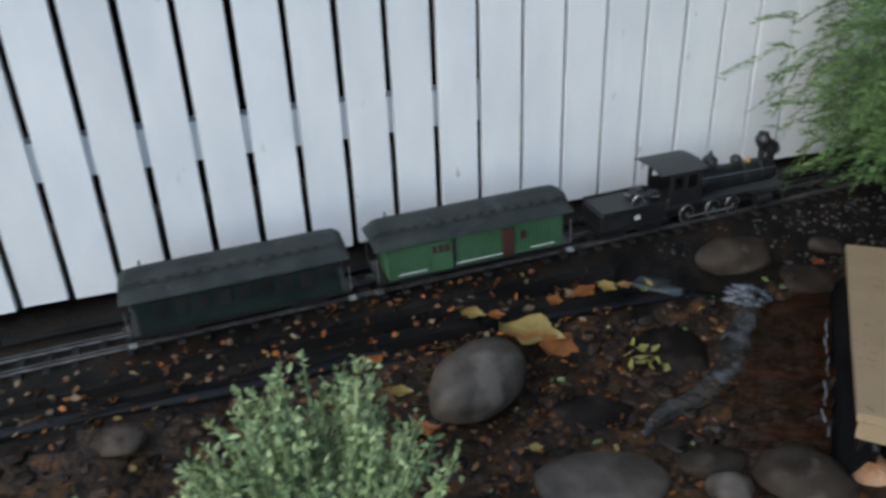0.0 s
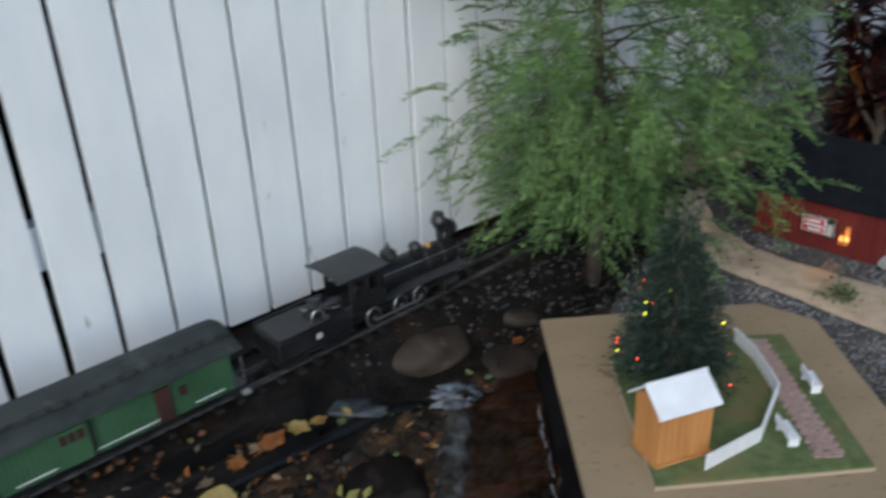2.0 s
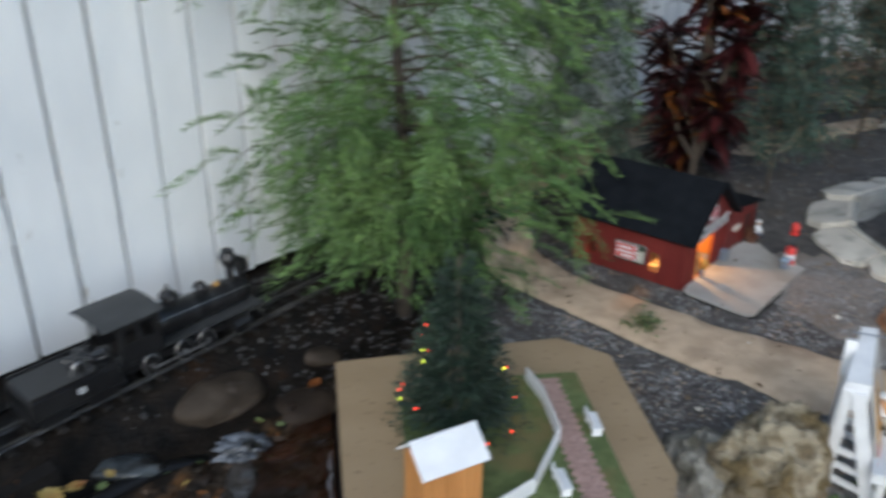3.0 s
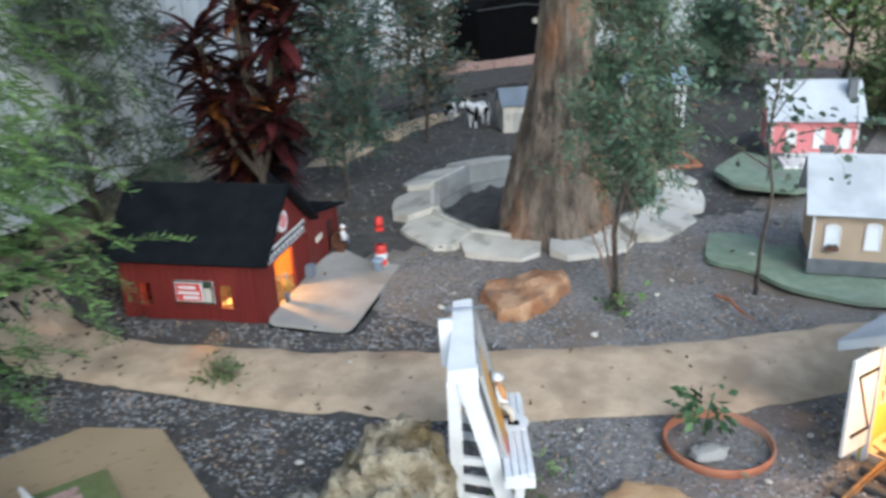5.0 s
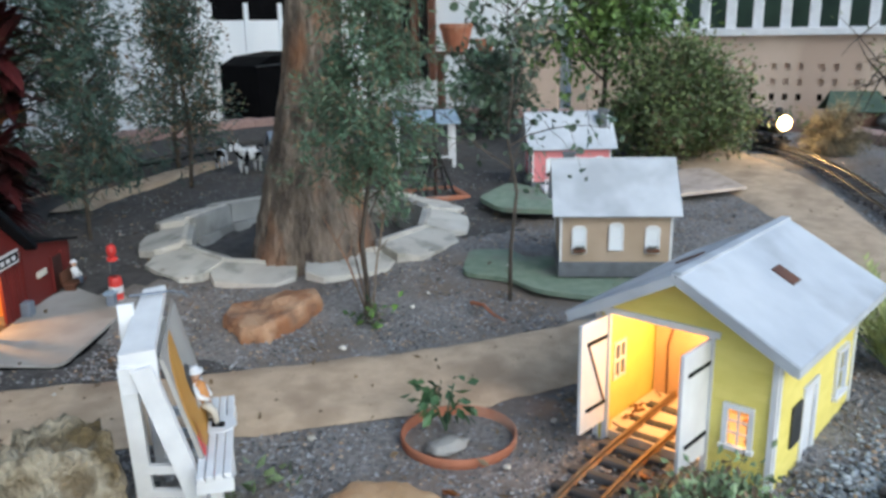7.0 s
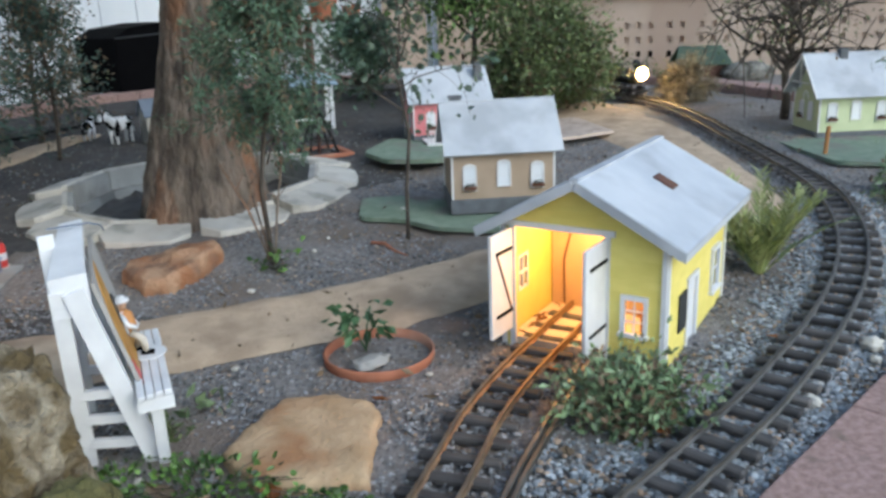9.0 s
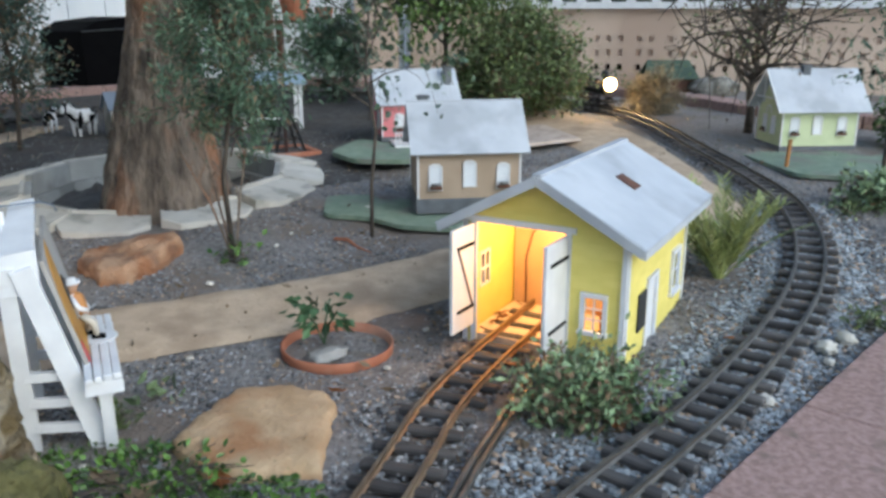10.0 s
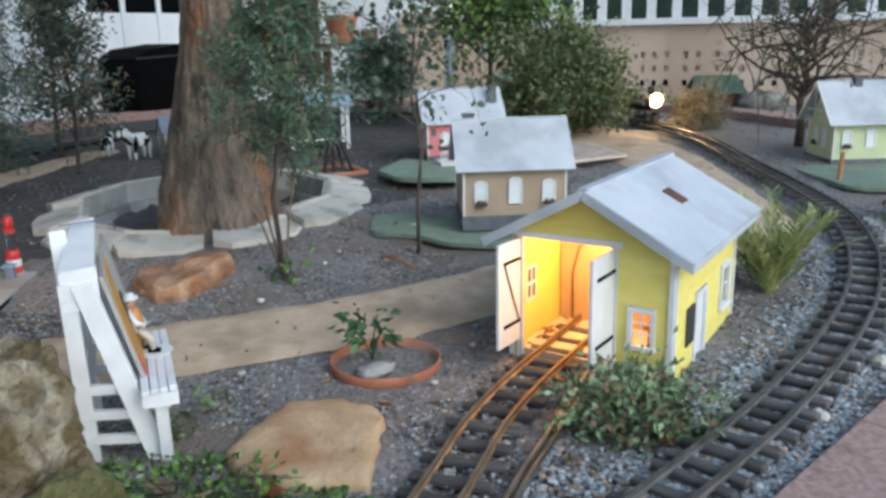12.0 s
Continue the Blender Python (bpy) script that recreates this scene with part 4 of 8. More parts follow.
def village_house(name, label, place, turn, length, depth, wall_h, ridge_h, wall, windows, chimney=None, found=0.03, end_windows=(), gingerbread=False, over=0.016):
    """Local x along the front, y into the depth, z from the foot of the walls."""
    h = thing(name, label, "model house", place, turn, group="village houses")
    part("foundation", boxed(-0.004, length + 0.004, -0.004, depth + 0.004, -found, 0.0, bevel=0.001), "stone_grey", h)
    part("front_wall", boxed(0, length, 0, 0.005, 0, wall_h), wall, h)
    part("back_wall", boxed(0, length, depth - 0.005, depth, 0, wall_h), wall, h)
    for x in (0.0, length - 0.005):
        bm = bmesh.new()
        pts = ((0.0055, 0), (depth - 0.0055, 0), (depth - 0.0055, wall_h), (depth / 2, ridge_h - 0.003), (0.0055, wall_h))
        lo = [bm.verts.new((x, a, b)) for a, b in pts]
        hi = [bm.verts.new((x + 0.005, a, b)) for a, b in pts]
        bm.faces.new(lo), bm.faces.new(hi[::-1])
        for i in range(5):
            bm.faces.new((lo[i], lo[(i + 1) % 5], hi[(i + 1) % 5], hi[i]))
        part("gable_wall", bm, wall, h)
    for x in (-0.0015, length - 0.0025):
        for y in (-0.0015, depth - 0.0025):
            part("corner_board", boxed(x, x + 0.004, y, y + 0.004, 0, wall_h), "white_trim", h)
    gable_roof(h, -over, length + over, -over, depth / 2, depth + over, wall_h - 0.002, ridge_h, wall_h - 0.002, 0.004, "grey_roof")
    n = 18
    bm = bmesh.new()
    for i in range(1, n):
        x = -over + (length + 2 * over) * i / n
        beam(bm, (x, -over, wall_h + 0.0025), (x, depth / 2, ridge_h + 0.0045), 0.0012, 0.0012)
    part("roof_seams", bm, "grey_roof", h)
    for x, z, flowers in windows:
        arched_window(h, 0.021, 0.043, pose(x, -0.0005, z), flowers)
    for y, z, flowers in end_windows:
        arched_window(h, 0.019, 0.043, pose(-0.0005, y, z, 0, 0, -90), flowers)
    if gingerbread:
        bm = bmesh.new()
        for sy in (-1, 1):
            y0 = depth / 2 + sy * (depth / 2 + over)
            beam(bm, (-over + 0.001, y0, wall_h), (-over + 0.001, depth / 2, ridge_h + 0.002), 0.004, 0.006)
        beam(bm, (-over + 0.001, depth * 0.2, wall_h + 0.035), (-over + 0.001, depth * 0.8, wall_h + 0.035), 0.003, 0.004)
        beam(bm, (-over + 0.001, depth / 2, wall_h + 0.02), (-over + 0.001, depth / 2, ridge_h), 0.003, 0.004)
        for y in (0.25, 0.75):
            tube(bm, [(-over + 0.001, depth * y + 0.014 * math.cos(a), wall_h - 0.004 + 0.02 * math.sin(a)) for a in np.linspace(0, math.pi, 8)], 0.0018, 5)
        part("gingerbread_trim", bm, "white_trim", h, "white fretwork trim in the gable")
    if chimney:
        cx, cy = chimney
        part("chimney", boxed(cx - 0.011, cx + 0.011, cy - 0.011, cy + 0.011, ridge_h - 0.05, ridge_h + 0.01, bevel=0.001), "stone_grey", h)
        part("chimney_cap", boxed(cx - 0.013, cx + 0.013, cy - 0.013, cy + 0.013, ridge_h + 0.0105, ridge_h + 0.015), "stone_grey", h)
    return h


village_house("tan_house", "tan model cottage with pale roof and white arched windows", (2.458, 0.898, 0.082), -71, 0.207, 0.15, 0.092, 0.182, "tan_wall",
              [(0.035, 0.02, True), (0.104, 0.026, False), (0.172, 0.02, True)], (0.02, 0.09))
pink = village_house("pink_house", "pink model cottage with pale roof and white porch", (3.148, 1.165, 0.1), -66, 0.215, 0.18, 0.09, 0.178, "pink_wall",
                     [(0.05, 0.016, True), (0.12, 0.018, False), (0.185, 0.018, False)], (0.2, 0.05), found=0.03, end_windows=[(0.06, 0.02, False)])
part("porch_floor", boxed(0.02, 0.13, -0.11, -0.006, -0.03, -0.008), "white_trim", pink)
for x in np.linspace(0.022, 0.128, 12):
    part("baluster", boxed(x - 0.0015, x + 0.0015, -0.109, -0.106, -0.008, 0.022), "white_trim", pink)
part("handrail", boxed(0.02, 0.13, -0.11, -0.105, 0.0225, 0.026), "white_trim", pink)
village_house("green_house", "pale green model cottage with fretwork gable and flower boxes", (3.293, 0.068, 0.086), -74, 0.215, 0.15, 0.094, 0.2, "green_wall",
              [(0.035, 0.03, True), (0.1, 0.034, False), (0.17, 0.03, True)], (0.085, 0.07), end_windows=[(0.1, 0.03, True), (0.05, 0.03, False)], gingerbread=True, over=0.024)


def mat_board(name, label, poly, lift, thick, material, z=None):
    cx, cy = sum(p[0] for p in poly) / len(poly), sum(p[1] for p in poly) / len(poly)
    zz = ground_z(cx, cy) if z is None else z
    ob = part(name, prism(bmesh.new(), [(x - cx, y - cy) for x, y in poly], 0, thick, 0.002), material)
    ob.matrix_world = pose(cx, cy, zz + lift)
    return tagged(ob, label, "mat")


def rounded(poly, r=0.03, n=4):
    out = []
    k = len(poly)
    for i, p in enumerate(poly):
        p, a, b = Vector(p), Vector(poly[i - 1]), Vector(poly[(i + 1) % k])
        s, e = p + (a - p).normalized() * r, p + (b - p).normalized() * r
        for j in range(n + 1):
            t = j / n
            q = s * (1 - t) ** 2 + p * 2 * t * (1 - t) + e * t * t
            out.append((q.x, q.y))
    return out


mat_board("grass_mat", "green felt mat under the tan cottage", rounded([(2.43, 1.09), (2.43, 0.995), (2.375, 0.915), (2.37, 0.79), (2.45, 0.62), (2.72, 0.74), (2.6, 1.14)][::-1]), 0.0, 0.009, "mat_green", 0.04)
mat_board("grass_mat", "green felt mat under the pale green cottage", rounded([(2.96, 0.09), (2.93, -0.12), (2.96, -0.45), (3.6, -0.4), (3.5, 0.25), (3.3, 0.2)]), 0.004, 0.01, "mat_green", 0.058)
mat_board("grass_mat", "green felt mat in front of the pink cottage", rounded([(2.86, 1.16), (2.88, 1.02), (3.05, 0.97), (3.2, 1.25), (2.97, 1.26)]), 0.004, 0.012, "mat_green", 0.07)
mat_board("ramp_board", "bare tan board laid beside the cottages", [(3.13, 0.76), (3.28, 0.61), (3.56, 0.74), (3.5, 0.82)], 0.012, 0.008, "tan_board", 0.075)


def red_store():
    """Local x along the gabled front, y into the depth."""
    W, D, HW, HR = 0.245, 0.3, 0.144, 0.25
    s = thing("country_store", "barn-red model store with black roof and lamplit doorway", "model building", (1.816, 1.728, -0.004), 24.8)
    t = 0.006
    part("front_wall", wall_with_holes(bmesh.new(), W, HW, [(0.065, 0.165, 0.006, 0.105)], 0.0, t), "barn_red", s)
    for y in (0.0, D - t):
        bm = bmesh.new()
        lo = [bm.verts.new(p) for p in ((0, y, HW), (W, y, HW), (W / 2, y, HR - 0.004))]
        hi = [bm.verts.new((v.co.x, y + t, v.co.z)) for v in lo]
        bm.faces.new(lo), bm.faces.new(hi[::-1])
        for i in range(3):
            bm.faces.new((lo[i], lo[(i + 1) % 3], hi[(i + 1) % 3], hi[i]))
        part("gable", bm, "barn_red", s)
    part("back_wall", boxed(0, W, D - t, D, 0, HW), "barn_red", s)
    holes = [(0.066, 0.09, 0.034, 0.08), (0.236, 0.258, 0.034, 0.08)]
    side_turn(part("side_wall", wall_with_holes(bmesh.new(), D - 2 * t, HW, [(a - t, b - t, c, d) for a, b, c, d in holes], -t, 0.0), "barn_red", s), pose(0, t, 0, 0, 0, 90))
    part("side_wall", boxed(W - t, W, t, D - t, 0, HW), "barn_red", s)
    batten = part("batten", boxed(-0.0022, 0.0005, -0.0012, 0.0012, 0.0, HW - 0.004), "barn_red", s)
    batten.matrix_basis = pose(0, 0.008, 0)
    for y in np.arange(0.0225, D, 0.0145):
        if not any(a - 0.004 < y < b + 0.004 for a, b, _, _ in holes):
            again(batten, s, pose(0, y, 0))
    for x in np.arange(0.008, W, 0.0145):
        if not 0.06 < x < 0.17:
            again(batten, s, pose(x, 0, 0, 0, 0, 90))
    for a, b, c, d in holes:
        win = part("window", boxed(-0.004, -0.0005, a - 0.003, b + 0.003, c - 0.004, c), "barn_red", s)
        part("glazing_bar", boxed(-0.003, -0.001, (a + b) / 2 - 0.001, (a + b) / 2 + 0.001, c, d), "barn_red", win)
        part("glazing_bar", boxed(-0.003, -0.001, a, b, (c + d) / 2 - 0.001, (c + d) / 2 + 0.001), "barn_red", win)
        pane = part("pane", boxed(0.001, 0.002, a, b, c, d), "glass", win)
        pane.visible_shadow = False
    for sx in (-1, 1):
        e = W / 2 + sx * (W / 2 + 0.022)
        ze = HW - 0.012
        part("roof_slope", slab(bmesh.new(), (e, -0.022, ze), (e, D + 0.025, ze), (W / 2, D + 0.025, HR), (W / 2, -0.022, HR), 0.005 * (-sx)), "black_roof", s)
        part("bargeboard", beam(bmesh.new(), (e, -0.0235, ze + 0.001), (W / 2, -0.0235, HR + 0.001), 0.003, 0.009), "black_roof", s)
    part("roof_vent", tube(bmesh.new(), [(0.03, 0.08, 0.155), (0.03, 0.08, 0.172)], 0.003, 8), "steel", s)
    part("floor", boxed(t, W - t, t, D - t, -0.004, 0.003), "floor_wood", s)
    part("shelf_unit", boxed(0.08, 0.2, 0.262, 0.28, 0.003, 0.09), "hut_wood", s, "stocked wooden shelves in the lamplight")
    part("counter", boxed(0.12, 0.2, 0.09, 0.12, 0.003, 0.05), "floor_wood", s, "pale counter in the lamplight")
    # added orange board that throws back the lamplight; the walls are dark red
    part("lining", boxed(W - t - 0.003, W - t - 0.0005, t + 0.001, D - t - 0.001, 0.003, HW - 0.004), "hut_wood", s, "orange board added on the far wall to strengthen the lamp glow")
    part("shop_goods", boxed(0.14, 0.18, 0.095, 0.115, 0.0505, 0.07, bevel=0.004), "gold", s)
    # lean-to annex
    bm = bmesh.new()
    lo = [bm.verts.new((x, -0.002, z)) for x, z in ((W + 0.001, 0), (0.45, 0), (0.45, 0.1), (W + 0.001, 0.142))]
    hi = [bm.verts.new((v.co.x, 0.17, v.co.z)) for v in lo]
    bm.faces.new(lo), bm.faces.new(hi[::-1])
    for k in range(4):
        bm.faces.new((lo[k], lo[(k + 1) % 4], hi[(k + 1) % 4], hi[k]))
    ann = part("annex", bm, "barn_red", s, "red lean-to annex with a sloping black roof")
    part("annex_roof", slab(bmesh.new(), (W + 0.0015, -0.016, 0.144), (0.466, -0.016, 0.0985), (0.466, 0.182, 0.0985), (W + 0.0015, 0.182, 0.144), 0.005), "black_roof", ann)
    part("annex_door", boxed(0.36, 0.402, -0.0052, -0.0022, 0.008, 0.085, bevel=0.0008), "maroon_paint", ann, "dark red annex door")
    for x in (0.357, 0.405):
        part("door_frame", boxed(x - 0.0025, x + 0.0025, -0.006, -0.0022, 0.006, 0.089), "barn_red", ann)
    part("price_board", boxed(0.292, 0.33, -0.0062, -0.0022, 0.062, 0.074), "concrete", ann, "small pale board on the annex wall")
    # signs
    board = part("name_board", slab(bmesh.new(), (0.012, -0.006, 0.118), (0.222, -0.006, 0.118), (0.222, -0.006, 0.142), (0.012, -0.006, 0.142), 0.003), "white_trim", s, "long black and white name board over the doorway")
    part("board_face", boxed(0.016, 0.218, -0.0102, -0.0092, 0.1215, 0.1385), "black", board)
    for i in range(9):
        x = 0.025 + i * 0.021
        part("letter_bar", boxed(x, x + 0.013, -0.0112, -0.0103, 0.126, 0.134), "white_trim", board)
    disc = part("round_sign", tube(bmesh.new(), [(W / 2 - 0.01, -0.0085, 0.175), (W / 2 - 0.01, -0.001, 0.175)], 0.022, 20), "white_trim", s, "round pink and white sign in the gable")
    part("sign_centre", tube(bmesh.new(), [(W / 2 - 0.01, -0.0095, 0.175), (W / 2 - 0.01, -0.0086, 0.175)], 0.014, 16), "pink_wall", disc)
    ad = part("advert_board", boxed(-0.0055, -0.0025, 0.1, 0.18, 0.043, 0.09), "white_trim", s, "small red, white and green advertising board")
    part("advert_edge", boxed(-0.0063, -0.0056, 0.1, 0.18, 0.0425, 0.0905), "leaf_dark", ad)
    part("advert_panel", boxed(-0.0074, -0.0064, 0.12, 0.178, 0.047, 0.087), "white_trim", ad)
    part("advert_panel", boxed(-0.0083, -0.0075, 0.124, 0.176, 0.049, 0.085), "signal_red", ad)
    for z, y0, y1 in ((0.053, 0.13, 0.162), (0.063, 0.128, 0.172), (0.074, 0.134, 0.17)):
        part("letter_bar", boxed(-0.0091, -0.0084, y0, y1, z, z + 0.006), "white_trim", ad)
    part("advert_edge", boxed(-0.0074, -0.0064, 0.104, 0.117, 0.047, 0.076), "concrete", ad)
    part("ice_box", boxed(0.205, 0.23, -0.022, -0.004, 0.0, 0.04, bevel=0.002), "blue_grey", s, "small grey ice box against the wall")
    return s


store = red_store()
M4 = store.matrix_world
lamp("store_lamp", M4 @ Vector((0.12, 0.09, 0.115)), 1.1, (1.0, 0.45, 0.12), 0.012)
pad_poly = rounded([(-0.014, -0.003), (-0.034, -0.178), (0.415, -0.196), (0.42, -0.04), (0.33, -0.003)][::-1], 0.028)
pad = part("concrete_apron", prism(bmesh.new(), pad_poly, 0.0, 0.011, 0.0015), "slab")
pad.matrix_world = pose(1.816, 1.728, -0.002, 0, 0, 24.8)
tagged(pad, "pale concrete apron with dark rubber edge before the store", "paving")
edge = bmesh.new()
tube(edge, [(x, y, 0.002) for x, y in pad_poly + pad_poly[:1]], 0.0045, 6, cap=False)
part("edging", edge, "black", pad)


def figure(name, label, place, turn, shirt, trousers, hat=None, height=0.07, seated=False):
    """A small plain doll of a figure, one mesh."""
    k = height / 0.07
    bm = bmesh.new()
    hip = 0.03 if not seated else 0.014
    for sx in (-1, 1):
        if seated:
            tube(bm, [(sx * 0.004, 0, hip), (sx * 0.005, -0.014, hip), (sx * 0.005, -0.015, 0.0)], 0.0036, 7)
        else:
            tube(bm, [(sx * 0.004, 0, 0.0), (sx * 0.004, 0, hip)], [0.003, 0.0042], 7)
        tube(bm, [(sx * 0.009, 0, hip + 0.022), (sx * 0.012, -0.004, hip + 0.01), (sx * 0.008, -0.012, hip + 0.006)], 0.0026, 6)
    lathe(bm, [(0.007, hip - 0.002), (0.0075, hip + 0.01), (0.0095, hip + 0.021), (0.004, hip + 0.026), (0.003, hip + 0.028), (0.0052, hip + 0.031), (0.0058, hip + 0.035), (0.0045, hip + 0.039), (0.001, hip + 0.041)], 10)
    if hat:
        lathe(bm, [(0.009, hip + 0.038), (0.009, hip + 0.039), (0.0055, hip + 0.0395), (0.005, hip + 0.044), (0.002, hip + 0.045)], 10)
    for v in bm.verts:
        v.co *= k
    ob = part(name, bm, shirt, smooth=True)
    ob.data.materials.append(M[trousers])
    ob.data.materials.append(M["skin"])
    ob.data.materials.append(M[hat or shirt])
    for f in ob.data.polygons:
        z = f.center.z / k
        f.material_index = 1 if z < hip + 0.002 else 0 if z < hip + 0.027 else 2 if z < hip + 0.0375 else 3
    ob.matrix_world = pose(*place, 0, 0, turn)
    return tagged(ob, label, "figurine", "store figures")


def on_store(x, y, z=0.007):
    p = store.matrix_world @ Vector((x, y, z))
    return (p.x, p.y, p.z)


figure("figurine", "tiny painted shopkeeper doll in yellow and blue at the doorway", on_store(0.085, -0.012), 24, "gold", "denim", None, 0.07)
figure("figurine", "tiny seated doll in white and dark blue on a bench", on_store(0.39, -0.034, 0.022), 24, "white_trim", "denim", "white_trim", 0.06, True)
bench = thing("bench", "small dark bench against the store annex", "bench", on_store(0.39, -0.03), 24.8)
part("seat", boxed(-0.03, 0.03, -0.014, 0.012, 0.016, 0.02), "brown_paint", bench)
for x in (-0.025, 0.025):
    part("leg", boxed(x - 0.002, x + 0.002, -0.012, 0.01, 0, 0.016), "brown_paint", bench)
part("backrest", boxed(-0.03, 0.03, 0.012, 0.015, 0.02, 0.045), "brown_paint", bench)
pump = thing("fuel_pump", "tall red and white vintage model fuel pump", "fuel pump", on_store(0.3, -0.15), 24.8)
pump.scale = (1.15, 1.15, 1.15)
part("plinth", boxed(-0.012, 0.012, -0.012, 0.012, 0, 0.006), "concrete", pump)
part("cabinet", lathe(bmesh.new(), [(0.011, 0.006), (0.0115, 0.04), (0.0095, 0.046)], 14), "signal_red", pump)
part("dial_band", lathe(bmesh.new(), [(0.0118, 0.018), (0.012, 0.03)], 14), "white_trim", pump)
part("cylinder", lathe(bmesh.new(), [(0.006, 0.046), (0.006, 0.075)], 12), "glass", pump)
part("collar", lathe(bmesh.new(), [(0.009, 0.075), (0.009, 0.082)], 12), "signal_red", pump)
part("globe", lathe(bmesh.new(), [(0.003, 0.082), (0.0075, 0.087), (0.0085, 0.093), (0.007, 0.1), (0.002, 0.104)], 12), "signal_red", pump)
part("hose", tube(bmesh.new(), [(0.011, 0, 0.042), (0.02, -0.003, 0.03), (0.02, -0.003, 0.012), (0.012, 0, 0.01)], 0.0014, 6), "black", pump)
oil = thing("oil_rack", "low blue-grey rack of oil cans beside the pump", "rack", on_store(0.268, -0.152), 24.8)
part("rack_box", boxed(-0.01, 0.006, -0.008, 0.008, 0.0, 0.028, bevel=0.001), "blue_grey", oil)
part("rack_top", boxed(-0.014, 0.008, -0.011, 0.011, 0.0285, 0.032), "sky_blue", oil)


# ---- the display table over the stream ----
E1, F1 = Vector((0.955, -0.297, 0)), Vector((0.297, 0.955, 0))
O1 = Vector((0.751, 1.079, 0))


def display_table():
    t = thing("display_table", "low plywood display board standing over the stream", "table", (O1.x, O1.y, 0.0), math.degrees(math.atan2(E1.y, E1.x)))
    poly = [(0, 0.031), (0.385, 0.002), (0.49, 0.215), (0.5, 0.54), (0.42, 0.612), (0, 0.586)]
    part("top", prism(bmesh.new(), poly, 0.086, 0.1, 0.001), "ply", t)
    part("apron", beam(bmesh.new(), (0.004, 0.036, 0.07), (0.38, 0.008, 0.07), 0.012, 0.03), "ply", t)
    part("apron", boxed(0.006, 0.024, 0.05, 0.57, 0.055, 0.0855), "timber_dark", t)
    for x, y in ((0.03, 0.07), (0.36, 0.05), (0.04, 0.54), (0.42, 0.5)):
        part("leg", boxed(x - 0.015, x + 0.015, y - 0.015, y + 0.015, -0.05, 0.0855), "timber_dark", t)
    return t


display_table()
lawn_poly = [(0.876, 1.161), (1.175, 1.088), (1.29, 1.415), (1.19, 1.45), (0.975, 1.46), (0.94, 1.36)]
lawn = mat_board("lawn_base", "green turfed base board on the plywood table", lawn_poly, 0.0, 0.011, "turf", 0.1)
lx, ly = lawn.location.x, lawn.location.y
part("base_edge", prism(bmesh.new(), [((x - lx) * 1.012, (y - ly) * 1.012) for x, y in lawn_poly], 0.0005, 0.005), "tan_wall", lawn, "thin wooden edge of the base board")
walkway = thing("brick_walk", "narrow pink brick garden walk across the turf", "path", (0, 0, 0.1112))
w0, w1 = Vector((1.127, 1.12, 0)), Vector((1.2265, 1.42, 0))
wd = (w1 - w0).normalized()
ws = Vector((wd.y, -wd.x, 0))
brick = None
for i in range(38):
    for j in range(4):
        p = w0 + wd * (0.004 + i * 0.0082) + ws * (-0.015 + j * 0.01 + (0.005 if i % 2 else 0))
        m = Matrix.Translation(p) @ pose(0, 0, 0, 0, 0, math.degrees(math.atan2(ws.y, ws.x)))
        if brick is None:
            brick = part("brick", boxed(-0.0046, 0.0046, -0.0037, 0.0037, 0, 0.003), "pavers", walkway)
            brick.matrix_basis = m
        else:
            again(brick, walkway, m)


def hut():
    h = thing("garden_hut", "little orange-stained wooden hut with a white roof", "model hut", (0.893, 1.188, 0.111), 2)
    W, D, HW = 0.088, 0.06, 0.088
    part("floor", boxed(-0.003, W + 0.003, -0.003, D + 0.003, 0, 0.004), "hut_wood", h)
    for i in range(8):
        x = i * W / 8
        part("plank", boxed(x + 0.0004, x + W / 8 - 0.0004, 0, 0.004, 0.004, HW, bevel=0.0006), "hut_wood", h)
    for i in range(6):
        y = 0.004 + i * (D - 0.004) / 6
        for x in (0, W - 0.004):
            part("plank", boxed(x, x + 0.004, y + 0.0004, y + (D - 0.004) / 6 - 0.0004, 0.004, HW + 0.02 * (1 - abs(i - 2.5) / 3), bevel=0.0006), "hut_wood", h)
    part("back_wall", boxed(0.004, W - 0.004, D - 0.004, D, 0.004, HW), "hut_wood", h)
    gable_roof(h, -0.007, W + 0.005, -0.01, D * 0.5, D + 0.008, HW - 0.001, HW + 0.03, HW - 0.004, 0.003, "white_trim")
    return h


hut()


